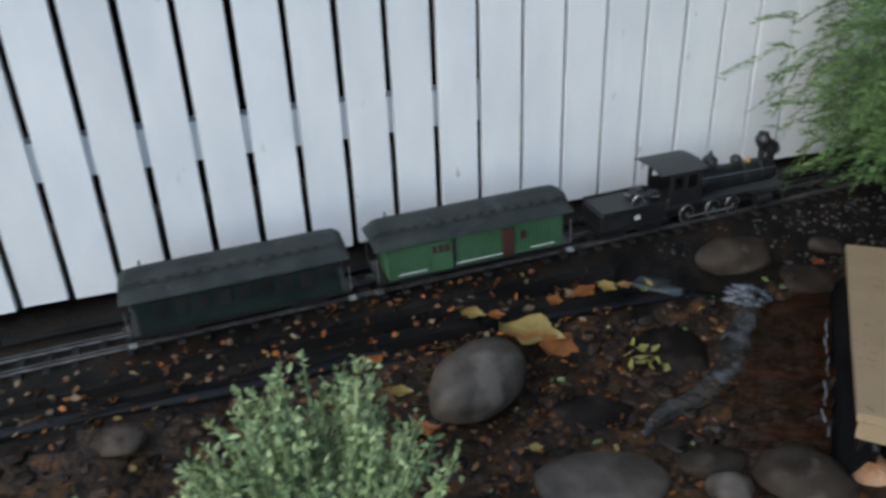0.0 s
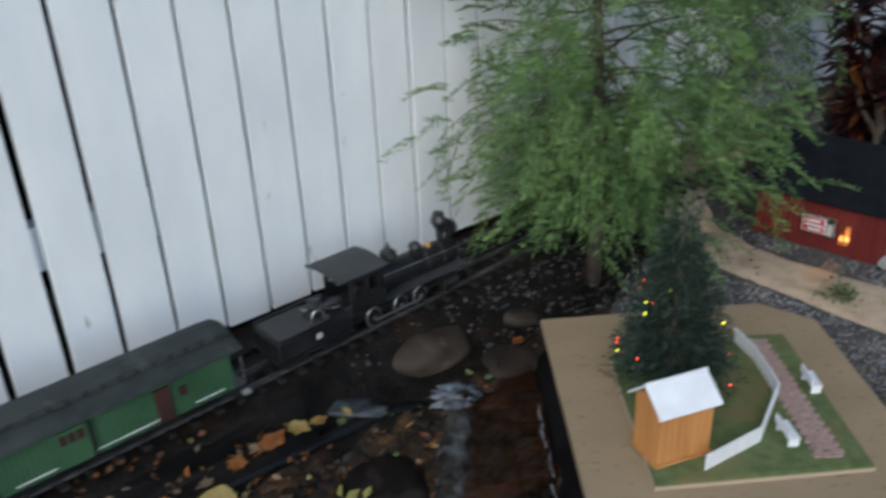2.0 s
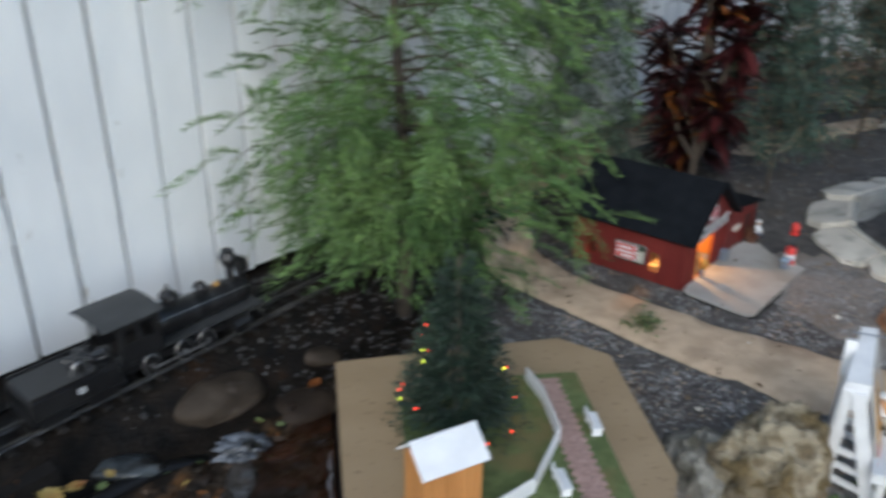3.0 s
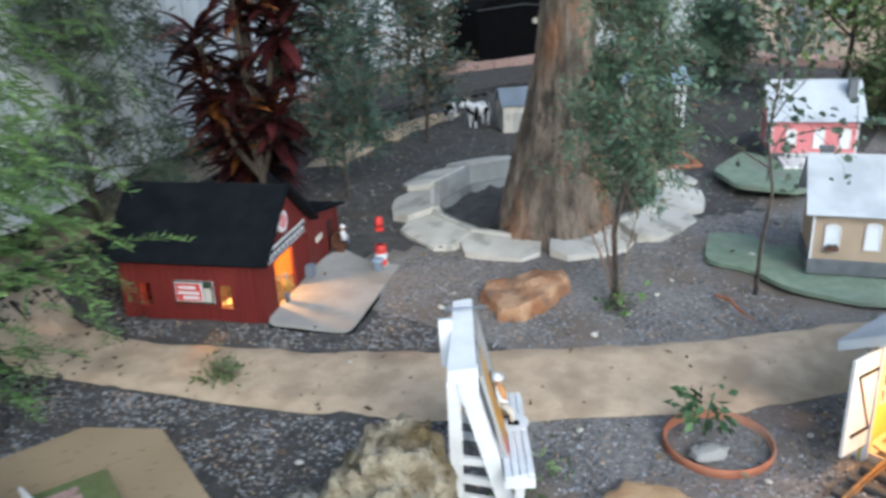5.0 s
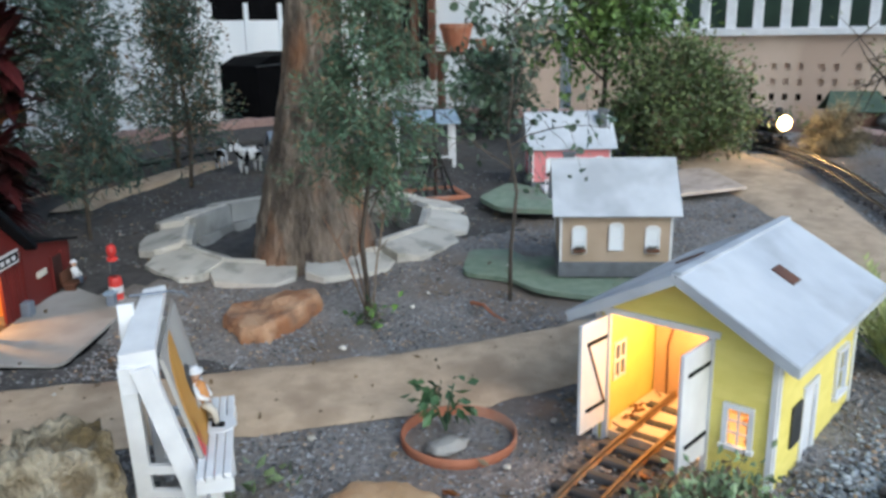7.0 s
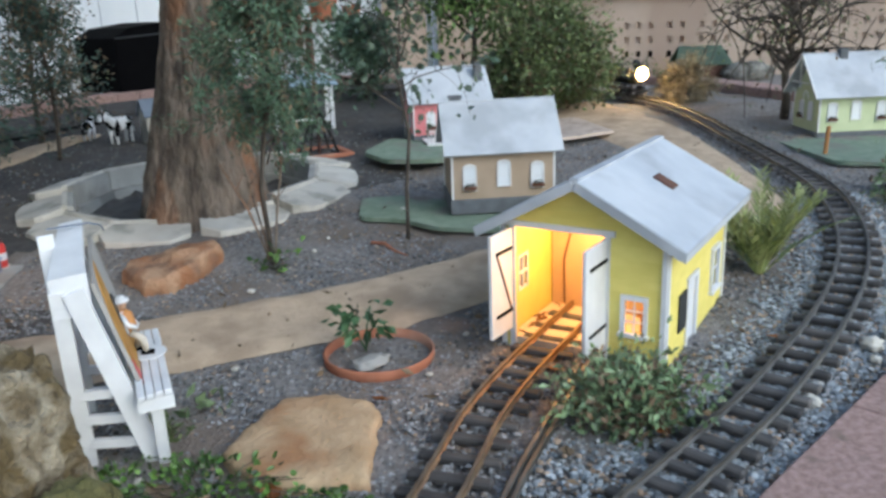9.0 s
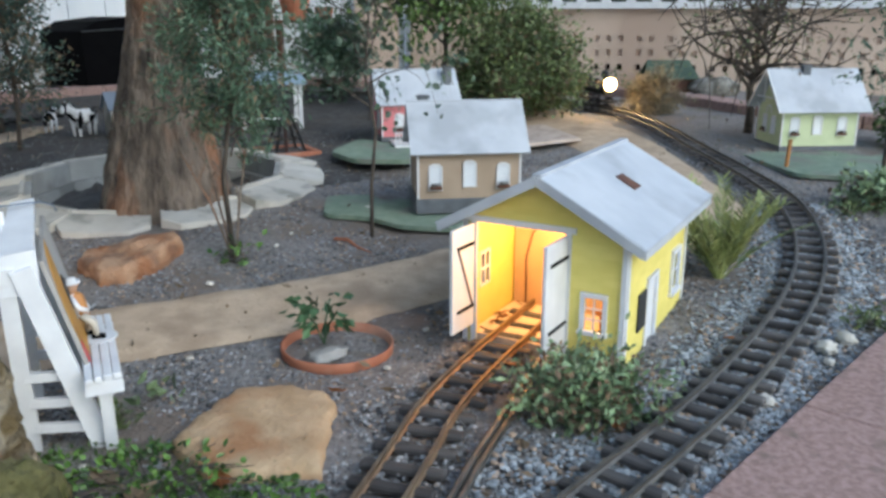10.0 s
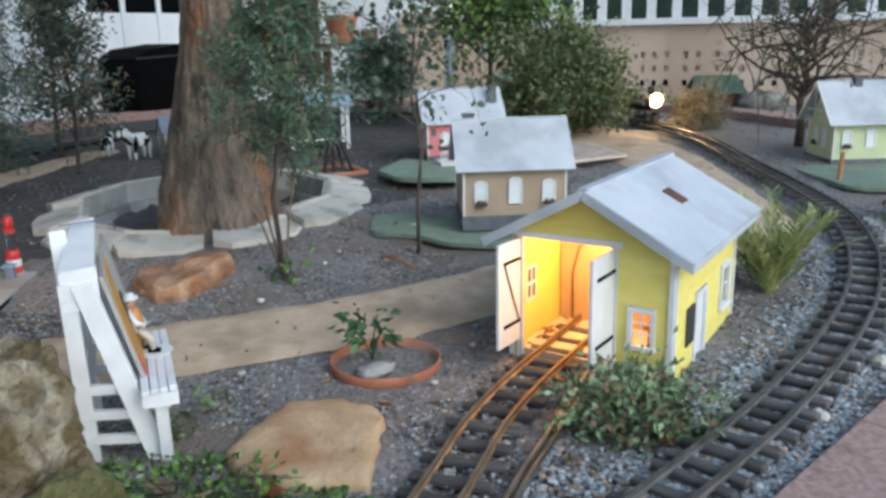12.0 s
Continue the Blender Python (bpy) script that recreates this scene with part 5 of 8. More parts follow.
def xmas_tree():
    t = thing("christmas_tree", "small dark green artificial Christmas tree with lit bulbs", "christmas tree", (1.035, 1.375, 0.111))
    part("trunk", tube(bmesh.new(), [(0, 0, 0), (0, 0, 0.29)], [0.008, 0.002], 8), "twig", t)
    part("stand", lathe(bmesh.new(), [(0.03, 0), (0.03, 0.004), (0.01, 0.008)], 16), "leaf_dark", t)
    rng = np.random.default_rng(11)
    n = 9000
    z = 0.012 + 0.295 * (1 - np.sqrt(rng.uniform(0, 1, n)))
    tier = 0.8 + 0.25 * np.sin(z * 130)
    r = (0.1 * (1 - (z - 0.012) / 0.31) + 0.008) * tier * np.sqrt(rng.uniform(0.15, 1, n))
    a = rng.uniform(0, 2 * np.pi, n)
    c = np.column_stack([r * np.cos(a), r * np.sin(a), z])
    d = np.column_stack([np.cos(a), np.sin(a), rng.normal(-0.15, 0.35, n)]) + rng.normal(0, 0.4, (n, 3))
    leaves("crown", c, d, rng.uniform(0.01, 0.02, n), 0.0028, "leaf_dark", t, rng=rng)
    for i in range(17):
        zz = rng.uniform(0.02, 0.17)
        rr = (0.1 * (1 - (zz - 0.012) / 0.31) + 0.004)
        aa = rng.uniform(0, 2 * np.pi)
        lit = i % 3
        part("bulb", stone(bmesh.new(), 0.0016, 0.0016, 0.0022, 0, 1, 0, 1, 0, (rr * math.cos(aa), rr * math.sin(aa), zz)), ("bulb_red", "bulb_red", "bulb_yellow")[lit], t)
    return t


xmas_tree()
picket = thing("picket_fence", "low white model picket fence on the turf", "fence", (0, 0, 0.111))
FP = [(0.956, 1.161), (1.062, 1.185), (1.157, 1.267), (1.19, 1.368), (1.197, 1.432)]
for a, b in zip(FP, FP[1:]):
    for z in (0.007, 0.02):
        part("rail", beam(bmesh.new(), (*a, z), (*b, z), 0.002, 0.004), "white_trim", picket)
    n = round(math.dist(a, b) / 0.0065)
    for i in range(n):
        q = Vector(a).lerp(Vector(b), i / n)
        pk = part("picket", boxed(-0.0024, 0.0024, -0.0012, 0.0012, 0, 0.026), "white_trim", picket) if (a == FP[0] and i == 0) else None
        m = pose(q.x, q.y, 0, 0, 0, math.degrees(math.atan2(b[1] - a[1], b[0] - a[0])))
        if pk:
            first_picket = pk
            pk.matrix_basis = m
        else:
            again(first_picket, picket, m)
for (x, y), turn in (((1.222, 1.27), 70), ((1.102, 1.178), 75)):
    b = thing("park_bench", "white model park bench on the turf", "bench", (x, y, 0.111), turn, "park benches")
    part("seat", boxed(-0.022, 0.022, -0.01, 0.006, 0.012, 0.0145), "white_trim", b)
    part("backrest", boxed(-0.022, 0.022, 0.0065, 0.009, 0.015, 0.028), "white_trim", b)
    for xx in (-0.019, 0.019):
        part("leg", boxed(xx - 0.0015, xx + 0.0015, -0.009, 0.006, 0, 0.012), "white_trim", b)


# ---- the white target stand with its slatted bench ----
def target_stand():
    """Local x points out of the board's face, y along the length, away from the near end."""
    s = thing("target_stand", "white wooden stand with an ochre target board and slatted bench", "stand", (1.5505, 1.074, 0.0), -53.8)
    L = 0.145
    top = part("top_board", slab(bmesh.new(), (-0.018, 0.0, 0.212), (0.016, 0.0, 0.215), (0.016, L, 0.236), (-0.008, L, 0.233), 0.008), "white_trim", s)
    part("end_block", slab(bmesh.new(), (-0.018, -0.004, 0.179), (0.017, -0.004, 0.179), (0.017, -0.003, 0.223), (-0.018, -0.003, 0.22), -0.011), "white_trim", top)
    part("side_post", beam(bmesh.new(), (-0.018, 0.075, 0.185), (-0.02, 0.085, 0.244), 0.01, 0.016, up=(1, 0, 0)), "white_trim", s)
    for y in (0.0, L - 0.01):
        part("back_leg", beam(bmesh.new(), (-0.012, y + 0.03, -0.006), (-0.012, y, 0.208), 0.013, 0.016, up=(1, 0, 0)), "white_trim", s)
        part("front_leg", beam(bmesh.new(), (0.057, y + 0.006, -0.006), (0.002, y - 0.002, 0.206), 0.013, 0.02, up=(1, 0, 0)), "white_trim", s)
        for z in (0.028, 0.058, 0.088):
            part("rung", beam(bmesh.new(), (-0.01, y + 0.026 - z * 0.14, z), (0.046 - z * 0.28, y + 0.006, z), 0.006, 0.01), "white_trim", s)
    board = part("target_board", slab(bmesh.new(), (0.058, 0.004, 0.05), (0.058, L + 0.005, 0.05), (0.018, L + 0.005, 0.222), (0.018, 0.004, 0.208), 0.004), "slab", s, "grey board with an ochre oval and red stripe")
    # drawings lie in the sloping face
    up = Vector((-0.04, 0.0, 0.16)).normalized()
    out = Vector((up.z, 0, -up.x))
    base = Vector((0.058, 0.0, 0.05)) + out * 0.0042
    def face(name, y0, z0, ry, rz, lift, material, n=28):
        bm = bmesh.new()
        ring = [(y0 + ry * math.cos(a), z0 + rz * math.sin(a)) for a in np.linspace(0, 2 * math.pi, n, endpoint=False)]
        lo = [bm.verts.new(base + up * z + Vector((0, y, 0)) + out * lift) for y, z in ring]
        hi = [bm.verts.new(v.co + out * 0.001) for v in lo]
        bm.faces.new(lo), bm.faces.new(hi[::-1])
        for i in range(n):
            bm.faces.new((lo[i], lo[(i + 1) % n], hi[(i + 1) % n], hi[i]))
        return part(name, bm, material, board)
    face("oval", 0.074, 0.1, 0.069, 0.068, 0.0, "gold")
    face("oval_centre", 0.078, 0.104, 0.017, 0.02, 0.0012, "engine_grey")
    face("stripe", 0.02, 0.048, 0.009, 0.045, 0.0, "signal_red", 8)
    # the bench of four long slats
    bench = part("bench_rail", boxed(0.044, 0.08, -0.03, -0.022, 0.075, 0.0895), "white_trim", s)
    part("bench_rail", boxed(0.044, 0.08, 0.13, 0.138, 0.075, 0.0895), "white_trim", s)
    for i in range(4):
        x = 0.0445 + i * 0.0089
        part("slat", boxed(x, x + 0.0077, -0.036 + 0.002 * i, 0.153, 0.09, 0.096, bevel=0.0008), "white_trim", bench)
    part("bench_leg", beam(bmesh.new(), (0.062, -0.02, 0.075), (0.063, -0.002, -0.006), 0.012, 0.01), "white_trim", s)
    part("bench_leg", beam(bmesh.new(), (0.064, 0.132, 0.075), (0.066, 0.135, -0.006), 0.012, 0.01), "white_trim", s)
    part("wire", tube(bmesh.new(), [(-0.02, L - 0.03, 0.243), (0.022, L - 0.03, 0.245), (0.034, L - 0.01, 0.236), (0.036, L + 0.01, 0.225)], 0.0012, 6), "blue_grey", s)
    return s


ts = target_stand()
def leaning_doll(label, m):
    """A small plain doll that leans back with one knee bent, one mesh; x is ahead of it."""
    bm = bmesh.new()
    spans = []
    def limb(pts, radii, mat, seg=8):
        n = len(bm.faces)
        tube(bm, pts, radii, seg)
        spans.append((n, mat))
    limb([(0.0, -0.004, 0.027), (0.011, -0.005, 0.018), (0.013, -0.005, 0.004)], [0.0048, 0.0042, 0.0034], 1)
    limb([(0.0, 0.004, 0.027), (0.004, 0.007, 0.016), (0.001, 0.008, 0.004)], [0.0048, 0.0042, 0.0034], 1)
    limb([(0.008, -0.005, 0.0025), (0.021, -0.005, 0.0022)], [0.0042, 0.0032], 3)
    limb([(-0.004, 0.008, 0.0025), (0.009, 0.0085, 0.0022)], [0.0042, 0.0032], 3)
    limb([(0.0, 0, 0.024), (-0.002, 0, 0.034), (-0.006, 0, 0.046), (-0.008, 0, 0.052)], [0.0072, 0.0078, 0.0088, 0.004], 0, 12)
    limb([(-0.003, 0.0, 0.026), (-0.007, 0.0, 0.04), (-0.011, 0.0, 0.049)], [0.0078, 0.0086, 0.0078], 2, 12)
    limb([(-0.007, -0.009, 0.047), (0.0, -0.014, 0.038), (0.008, -0.009, 0.033)], [0.0036, 0.0032, 0.0024], 2)
    limb([(-0.007, 0.009, 0.047), (-0.003, 0.015, 0.037), (0.004, 0.012, 0.028)], [0.0036, 0.0032, 0.0024], 2)
    limb([(-0.008, 0, 0.051), (-0.008, 0, 0.055), (-0.007, 0, 0.059), (-0.007, 0, 0.063)], [0.003, 0.0052, 0.0056, 0.0035], 4, 12)
    limb([(-0.007, 0, 0.0615), (-0.007, 0, 0.0628), (-0.0075, 0, 0.0632), (-0.0075, 0, 0.0675)], [0.009, 0.009, 0.006, 0.0048], 5, 14)
    cuts = [n for n, _ in spans[1:]] + [10 ** 9]
    bm.faces.ensure_lookup_table()
    k = 0
    for n in range(len(bm.faces)):
        while n >= cuts[k]:
            k += 1
        bm.faces[n].material_index = spans[k][1]
    ob = part("figurine", bm, "hut_wood", smooth=True)
    for name in ("concrete", "white_trim", "black", "skin", "white_trim"):
        ob.data.materials.append(M[name])
    ob.matrix_world = m
    return tagged(ob, label, "figurine")


leaning_doll("small painted doll in white cap, orange shirt and cream trousers", ts.matrix_world @ pose(0.05, 0.082, 0.0965, 0, 0, -14) @ Matrix.Scale(1.02, 4))
part("foot_plate", tube(bmesh.new(), [(0.062, 0.078, 0.0962), (0.062, 0.078, 0.0972)], 0.021, 24), "white_trim", ts)


# ---- the train beside the fence ----
TURN_F = math.degrees(math.atan2(UY, UX))


def bogie(parent, x, r=0.011):
    b = part("truck", boxed(x - 0.032, x + 0.032, -0.032, 0.032, 0.012, 0.02, bevel=0.002), "engine_black", parent)
    for dx in (-0.022, 0.022):
        for y in (-0.025, 0.025):
            part("wheel", tube(bmesh.new(), [(x + dx, y - 0.003, r), (x + dx, y + 0.003, r)], r, 16), "engine_grey", b)
    for y in (-0.033, 0.033):
        part("side_frame", boxed(x - 0.034, x + 0.034, y - 0.002, y + 0.002, 0.006, 0.018), "engine_black", b)


def monitor_roof(parent, L):
    """A raised clerestory roof with rounded ends."""
    bm = bmesh.new()
    prof = [(-0.058, 0.096), (-0.056, 0.1), (-0.045, 0.108), (-0.028, 0.113), (-0.027, 0.122), (-0.02, 0.128), (0, 0.131), (0.02, 0.128), (0.027, 0.122), (0.028, 0.113), (0.045, 0.108), (0.056, 0.1), (0.058, 0.096)]
    rows = []
    for x, k in ((-0.022, 0.35), (-0.018, 0.72), (-0.006, 0.95), (0.02, 1.0), (L - 0.02, 1.0), (L + 0.006, 0.95), (L + 0.018, 0.72), (L + 0.022, 0.35)):
        rows.append([bm.verts.new((x, y * (0.9 + 0.1 * k), 0.096 + (z - 0.096) * k)) for y, z in prof])
    for r0, r1 in zip(rows, rows[1:]):
        for i in range(len(prof) - 1):
            bm.faces.new((r0[i], r0[i + 1], r1[i + 1], r1[i]))
    bm.faces.new(rows[0]), bm.faces.new(rows[-1][::-1])
    part("roof", bm, "coach_roof", parent, "weathered dark grey clerestory roof")
    for x in np.arange(0.02, L - 0.01, 0.026):
        for y in (-0.0288, 0.0288):
            part("clerestory_light", boxed(x, x + 0.016, y - 0.0012, y + 0.0012, 0.1145, 0.1205), "engine_grey", parent)


def coach(name, label, u, L, body, doors):
    x, y = xy(u, -0.167)
    c = thing(name, label, "railway carriage", (x, y, 0.0805 + 0.029 * u), TURN_F, "train")
    c.matrix_world = pose(x, y, 0.0805 + 0.029 * u, 0, -1.66, TURN_F)
    part("body", boxed(0, L, -0.05, 0.05, 0.026, 0.097, bevel=0.002), body, c)
    part("floor", boxed(-0.018, L + 0.018, -0.048, 0.048, 0.02, 0.0255), "engine_black", c)
    monitor_roof(c, L)
    bm = bmesh.new()
    for xx in np.arange(0.006, L, 0.0085):
        box(bm, xx - 0.0004, xx + 0.0004, -0.0506, -0.0498, 0.03, 0.092)
    tagged(part("planking", bm, "coach_dark", c), kind="stuff")
    if doors:
        part("sill_stripe", boxed(0.02, 0.075, -0.0512, -0.0505, 0.0345, 0.0365), "white_trim", c)
        part("sill_stripe", boxed(0.125, L - 0.13, -0.0512, -0.0505, 0.0345, 0.0365), "white_trim", c)
        part("sill_stripe", boxed(L - 0.07, L - 0.02, -0.0512, -0.0505, 0.0345, 0.0365), "white_trim", c)
        d = part("freight_door", boxed(0.085, 0.128, -0.0532, -0.0507, 0.029, 0.09), body, c)
        for i in range(3):
            part("door_light", boxed(0.088 + i * 0.0125, 0.0975 + i * 0.0125, -0.0542, -0.0533, 0.068, 0.084), "maroon_paint", d)
        part("door_edge", boxed(0.1285, 0.134, -0.0542, -0.0507, 0.029, 0.09), "engine_black", c)
        part("doorway", boxed(L - 0.13, L - 0.106, -0.0535, -0.0507, 0.029, 0.088), "maroon_paint", c, "open dark maroon doorway")
        part("small_window", boxed(L - 0.092, L - 0.08, -0.0535, -0.0507, 0.06, 0.076), "maroon_paint", c)
    else:
        for i in range(9):
            part("window", boxed(0.03 + i * 0.037, 0.052 + i * 0.037, -0.0525, -0.0507, 0.056, 0.086), "engine_black", c)
    for xx in (-0.0185, L + 0.0185):
        for yy in (-0.045, 0.045):
            part("grab_rail", tube(bmesh.new(), [(xx, yy, 0.026), (xx, yy, 0.075)], 0.0012, 6), "steel", c)
        part("step", boxed(xx - 0.007, xx + 0.007, -0.05, -0.036, 0.004, 0.007), "steel", c)
        part("coupler", beam(bmesh.new(), (xx, 0, 0.018), (xx + (0.016 if xx > 0 else -0.016), 0, 0.018), 0.006, 0.006), "engine_grey", c)
    bogie(c, 0.06), bogie(c, L - 0.06)
    part("stove_pipe", tube(bmesh.new(), [(0.02, 0.02, 0.118), (0.02, 0.02, 0.137)], 0.002, 8), "engine_black", c)
    return c


U0 = 0.205
coach("baggage_car", "green model baggage car with grey clerestory roof on the track", U0, 0.36, "coach_green", True)
coach("passenger_coach", "dark green model passenger coach with grey clerestory roof", U0 - 0.45, 0.36, "coach_dark", False)


def tender():
    x, y = xy(U0 + 0.448, -0.167)
    t = thing("tender", "black model coal tender piled with coal", "tender", (x, y, 0.099), TURN_F, "train")
    t.matrix_world = pose(x, y, 0.099, 0, -1.66, TURN_F)
    t.scale = (0.78, 1, 0.96)
    part("frame", boxed(-0.005, 0.2, -0.042, 0.042, 0.02, 0.028), "engine_black", t)
    part("tank", boxed(0.0, 0.19, -0.045, 0.045, 0.0285, 0.066, bevel=0.003), "engine_black", t)
    part("coping", boxed(0.002, 0.188, -0.046, -0.043, 0.0665, 0.074), "engine_black", t)
    part("coping", boxed(0.002, 0.188, 0.043, 0.046, 0.0665, 0.074), "engine_black", t)
    part("rear_deck", boxed(0.004, 0.12, -0.04, 0.04, 0.0665, 0.071), "engine_black", t)
    part("coal_load", stone(bmesh.new(), 0.04, 0.034, 0.014, 0.4, 5, 3, 3, 0, (0.15, 0, 0.072)), "engine_black", t)
    for i in range(2):
        part("number_bar", boxed(0.095 + i * 0.009, 0.1 + i * 0.009, -0.0462, -0.0455, 0.044, 0.055), "white_trim", t)
    part("loop_handle", tube(bmesh.new(), [(0.115 + 0.018 * math.cos(a), -0.03, 0.072 + 0.02 * math.sin(a)) for a in np.linspace(0, math.pi, 9)], 0.0018, 6), "steel", t, "pale curled wire loop")
    bogie(t, 0.045), bogie(t, 0.15)
    return t


tender()


def locomotive(name, place, turn, lit=False):
    """Local x towards the pilot, z from the railhead."""
    e = thing(name, "black model steam locomotive with pale wheel rims", "locomotive", place, turn, "train")
    part("frame", boxed(0.0, 0.38, -0.024, 0.024, 0.022, 0.034), "engine_black", e)
    part("running_board", boxed(0.1, 0.36, -0.045, 0.045, 0.056, 0.059), "engine_grey", e)
    bm = bmesh.new()
    tube(bm, [(0.1, 0, 0.086), (0.13, 0, 0.086), (0.21, 0, 0.082), (0.33, 0, 0.08), (0.345, 0, 0.08)], [0.031, 0.031, 0.027, 0.026, 0.024], 20)
    part("boiler", bm, "engine_black", e, smooth=True)
    for x in (0.15, 0.2, 0.25, 0.3):
        part("boiler_band", tube(bmesh.new(), [(x, 0, 0.0815), (x + 0.003, 0, 0.0815)], 0.0284, 20), "engine_grey", e)
    part("smokebox_front", tube(bmesh.new(), [(0.345, 0, 0.08), (0.35, 0, 0.08)], 0.02, 18), "engine_grey", e)
    cab = part("cab", wall_with_holes(bmesh.new(), 0.095, 0.078, [(0.012, 0.04, 0.036, 0.066), (0.05, 0.08, 0.036, 0.066)], -0.046, -0.043), "engine_black", e)
    cab.matrix_basis = pose(0.005, 0, 0.058)
    far = part("cab_side", wall_with_holes(bmesh.new(), 0.095, 0.078, [(0.012, 0.04, 0.036, 0.066), (0.05, 0.08, 0.036, 0.066)], 0.043, 0.046), "engine_black", e)
    far.matrix_basis = pose(0.005, 0, 0.058)
    part("cab_front", boxed(0.098, 0.1, -0.0425, 0.0425, 0.058, 0.136), "engine_black", e)
    bm = bmesh.new()
    arc = [(y, 0.1365 + 0.006 * (1 - (y / 0.056) ** 2)) for y in np.linspace(-0.056, 0.056, 9)]
    rows = [[bm.verts.new((x, y, z + dz)) for y, z in arc] for x in (-0.03, 0.108) for dz in (0, 0.003)]
    for i in range(8):
        bm.faces.new((rows[0][i], rows[0][i + 1], rows[2][i + 1], rows[2][i]))
        bm.faces.new((rows[1][i], rows[3][i], rows[3][i + 1], rows[1][i + 1]))
        for a, b in ((0, 1), (2, 3)):
            bm.faces.new((rows[a][i], rows[b][i], rows[b][i + 1], rows[a][i + 1]))
    for i in (0, 8):
        bm.faces.new((rows[0][i], rows[1][i], rows[3][i], rows[2][i]))
    part("cab_roof", bm, "engine_grey", e, "dusty grey curved cab roof")
    part("chimney", lathe(bmesh.new(), [(0.009, 0.1), (0.0085, 0.132), (0.012, 0.136), (0.019, 0.15), (0.019, 0.156), (0.013, 0.166), (0.013, 0.17)], 18, (0.315, 0)), "engine_black", e)
    part("headlamp", boxed(0.335, 0.356, -0.011, 0.011, 0.116, 0.142, bevel=0.002), "engine_black", e)
    part("lamp_bracket", boxed(0.336, 0.352, -0.006, 0.006, 0.1, 0.1155), "engine_black", e)
    part("lamp_top", lathe(bmesh.new(), [(0.005, 0.1425), (0.006, 0.147), (0.002, 0.15)], 10, (0.345, 0)), "engine_black", e)
    # the lit disc is oversized: its shape stands in for the lamp's glare
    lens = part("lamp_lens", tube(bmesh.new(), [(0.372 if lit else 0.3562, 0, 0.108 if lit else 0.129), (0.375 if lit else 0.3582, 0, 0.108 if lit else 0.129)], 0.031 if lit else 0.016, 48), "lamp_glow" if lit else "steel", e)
    part("steam_dome", lathe(bmesh.new(), [(0.016, 0.1), (0.016, 0.122), (0.02, 0.125), (0.018, 0.131), (0.008, 0.138), (0.003, 0.147), (0.001, 0.152)], 16, (0.155, 0)), "engine_black", e)
    part("sand_dome", lathe(bmesh.new(), [(0.013, 0.1), (0.013, 0.116), (0.016, 0.119), (0.01, 0.126), (0.002, 0.13)], 16, (0.235, 0)), "engine_black", e)
    part("bell", lathe(bmesh.new(), [(0.006, 0.106), (0.005, 0.112), (0.002, 0.117)], 12, (0.275, 0)), "gold", e)
    for x, r in ((0.075, 0.0215), (0.155, 0.0215), (0.215, 0.0215), (0.3, 0.0125)):
        for y in (-0.027, 0.027):
            w = part("wheel", tube(bmesh.new(), [(x, y - 0.003, r), (x, y + 0.003, r)], r * 0.86, 22), "engine_black", e)
            bm = bmesh.new()
            tube(bm, [(x + r * 0.94 * math.cos(a), y, r + r * 0.94 * math.sin(a)) for a in np.linspace(0, 2 * math.pi, 25)], r * 0.085, 6, cap=False)
            part("tyre", bm, "steel", w, "pale worn tyre rim")
            part("hub", tube(bmesh.new(), [(x, y - 0.0045, r), (x, y + 0.0045, r)], r * 0.2, 10), "steel", w)
    for y in (-0.033, 0.033):
        part("side_rod", beam(bmesh.new(), (0.075, y, 0.017), (0.215, y, 0.017), 0.002, 0.005), "steel", e)
        part("cylinder", tube(bmesh.new(), [(0.275, y * 1.1, 0.03), (0.32, y * 1.1, 0.03)], 0.013, 14), "engine_black", e)
        part("handrail", tube(bmesh.new(), [(0.11, y * 0.85, 0.1), (0.34, y * 0.8, 0.095)], 0.001, 6), "steel", e)
    pilot = bmesh.new()
    for i in range(7):
        y = (i - 3) * 0.011
        beam(pilot, (0.365, y, 0.028), (0.41 - abs(y) * 0.7, y * 0.55, 0.006), 0.003, 0.004)
    beam(pilot, (0.364, -0.042, 0.029), (0.364, 0.042, 0.029), 0.008, 0.01)
    part("pilot", pilot, "engine_black", e)
    return e


x, y = xy(U0 + 0.598, -0.166)
near_engine = locomotive("locomotive", (x, y, 0.104), TURN_F)
near_engine.matrix_world = pose(x, y, 0.1025, 0, -1.3, TURN_F)
near_engine.scale = (0.8, 0.95, 0.95)
# the far engine that faces the camera with its headlamp on
far_turn = math.degrees(math.atan2(0.405 - 0.57, 3.59 - 3.9))
hd = Vector((math.cos(radians(far_turn)), math.sin(radians(far_turn)), 0))
fp = Vector((3.85, 0.541, ground_z(3.85, 0.541) + 0.024)) - hd * 0.27
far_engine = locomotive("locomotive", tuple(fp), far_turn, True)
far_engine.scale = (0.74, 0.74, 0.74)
lp = fp + hd * 0.285
lamp("headlight", (lp.x, lp.y, lp.z + 0.085), 0.8, (1.0, 0.66, 0.32), 0.012)

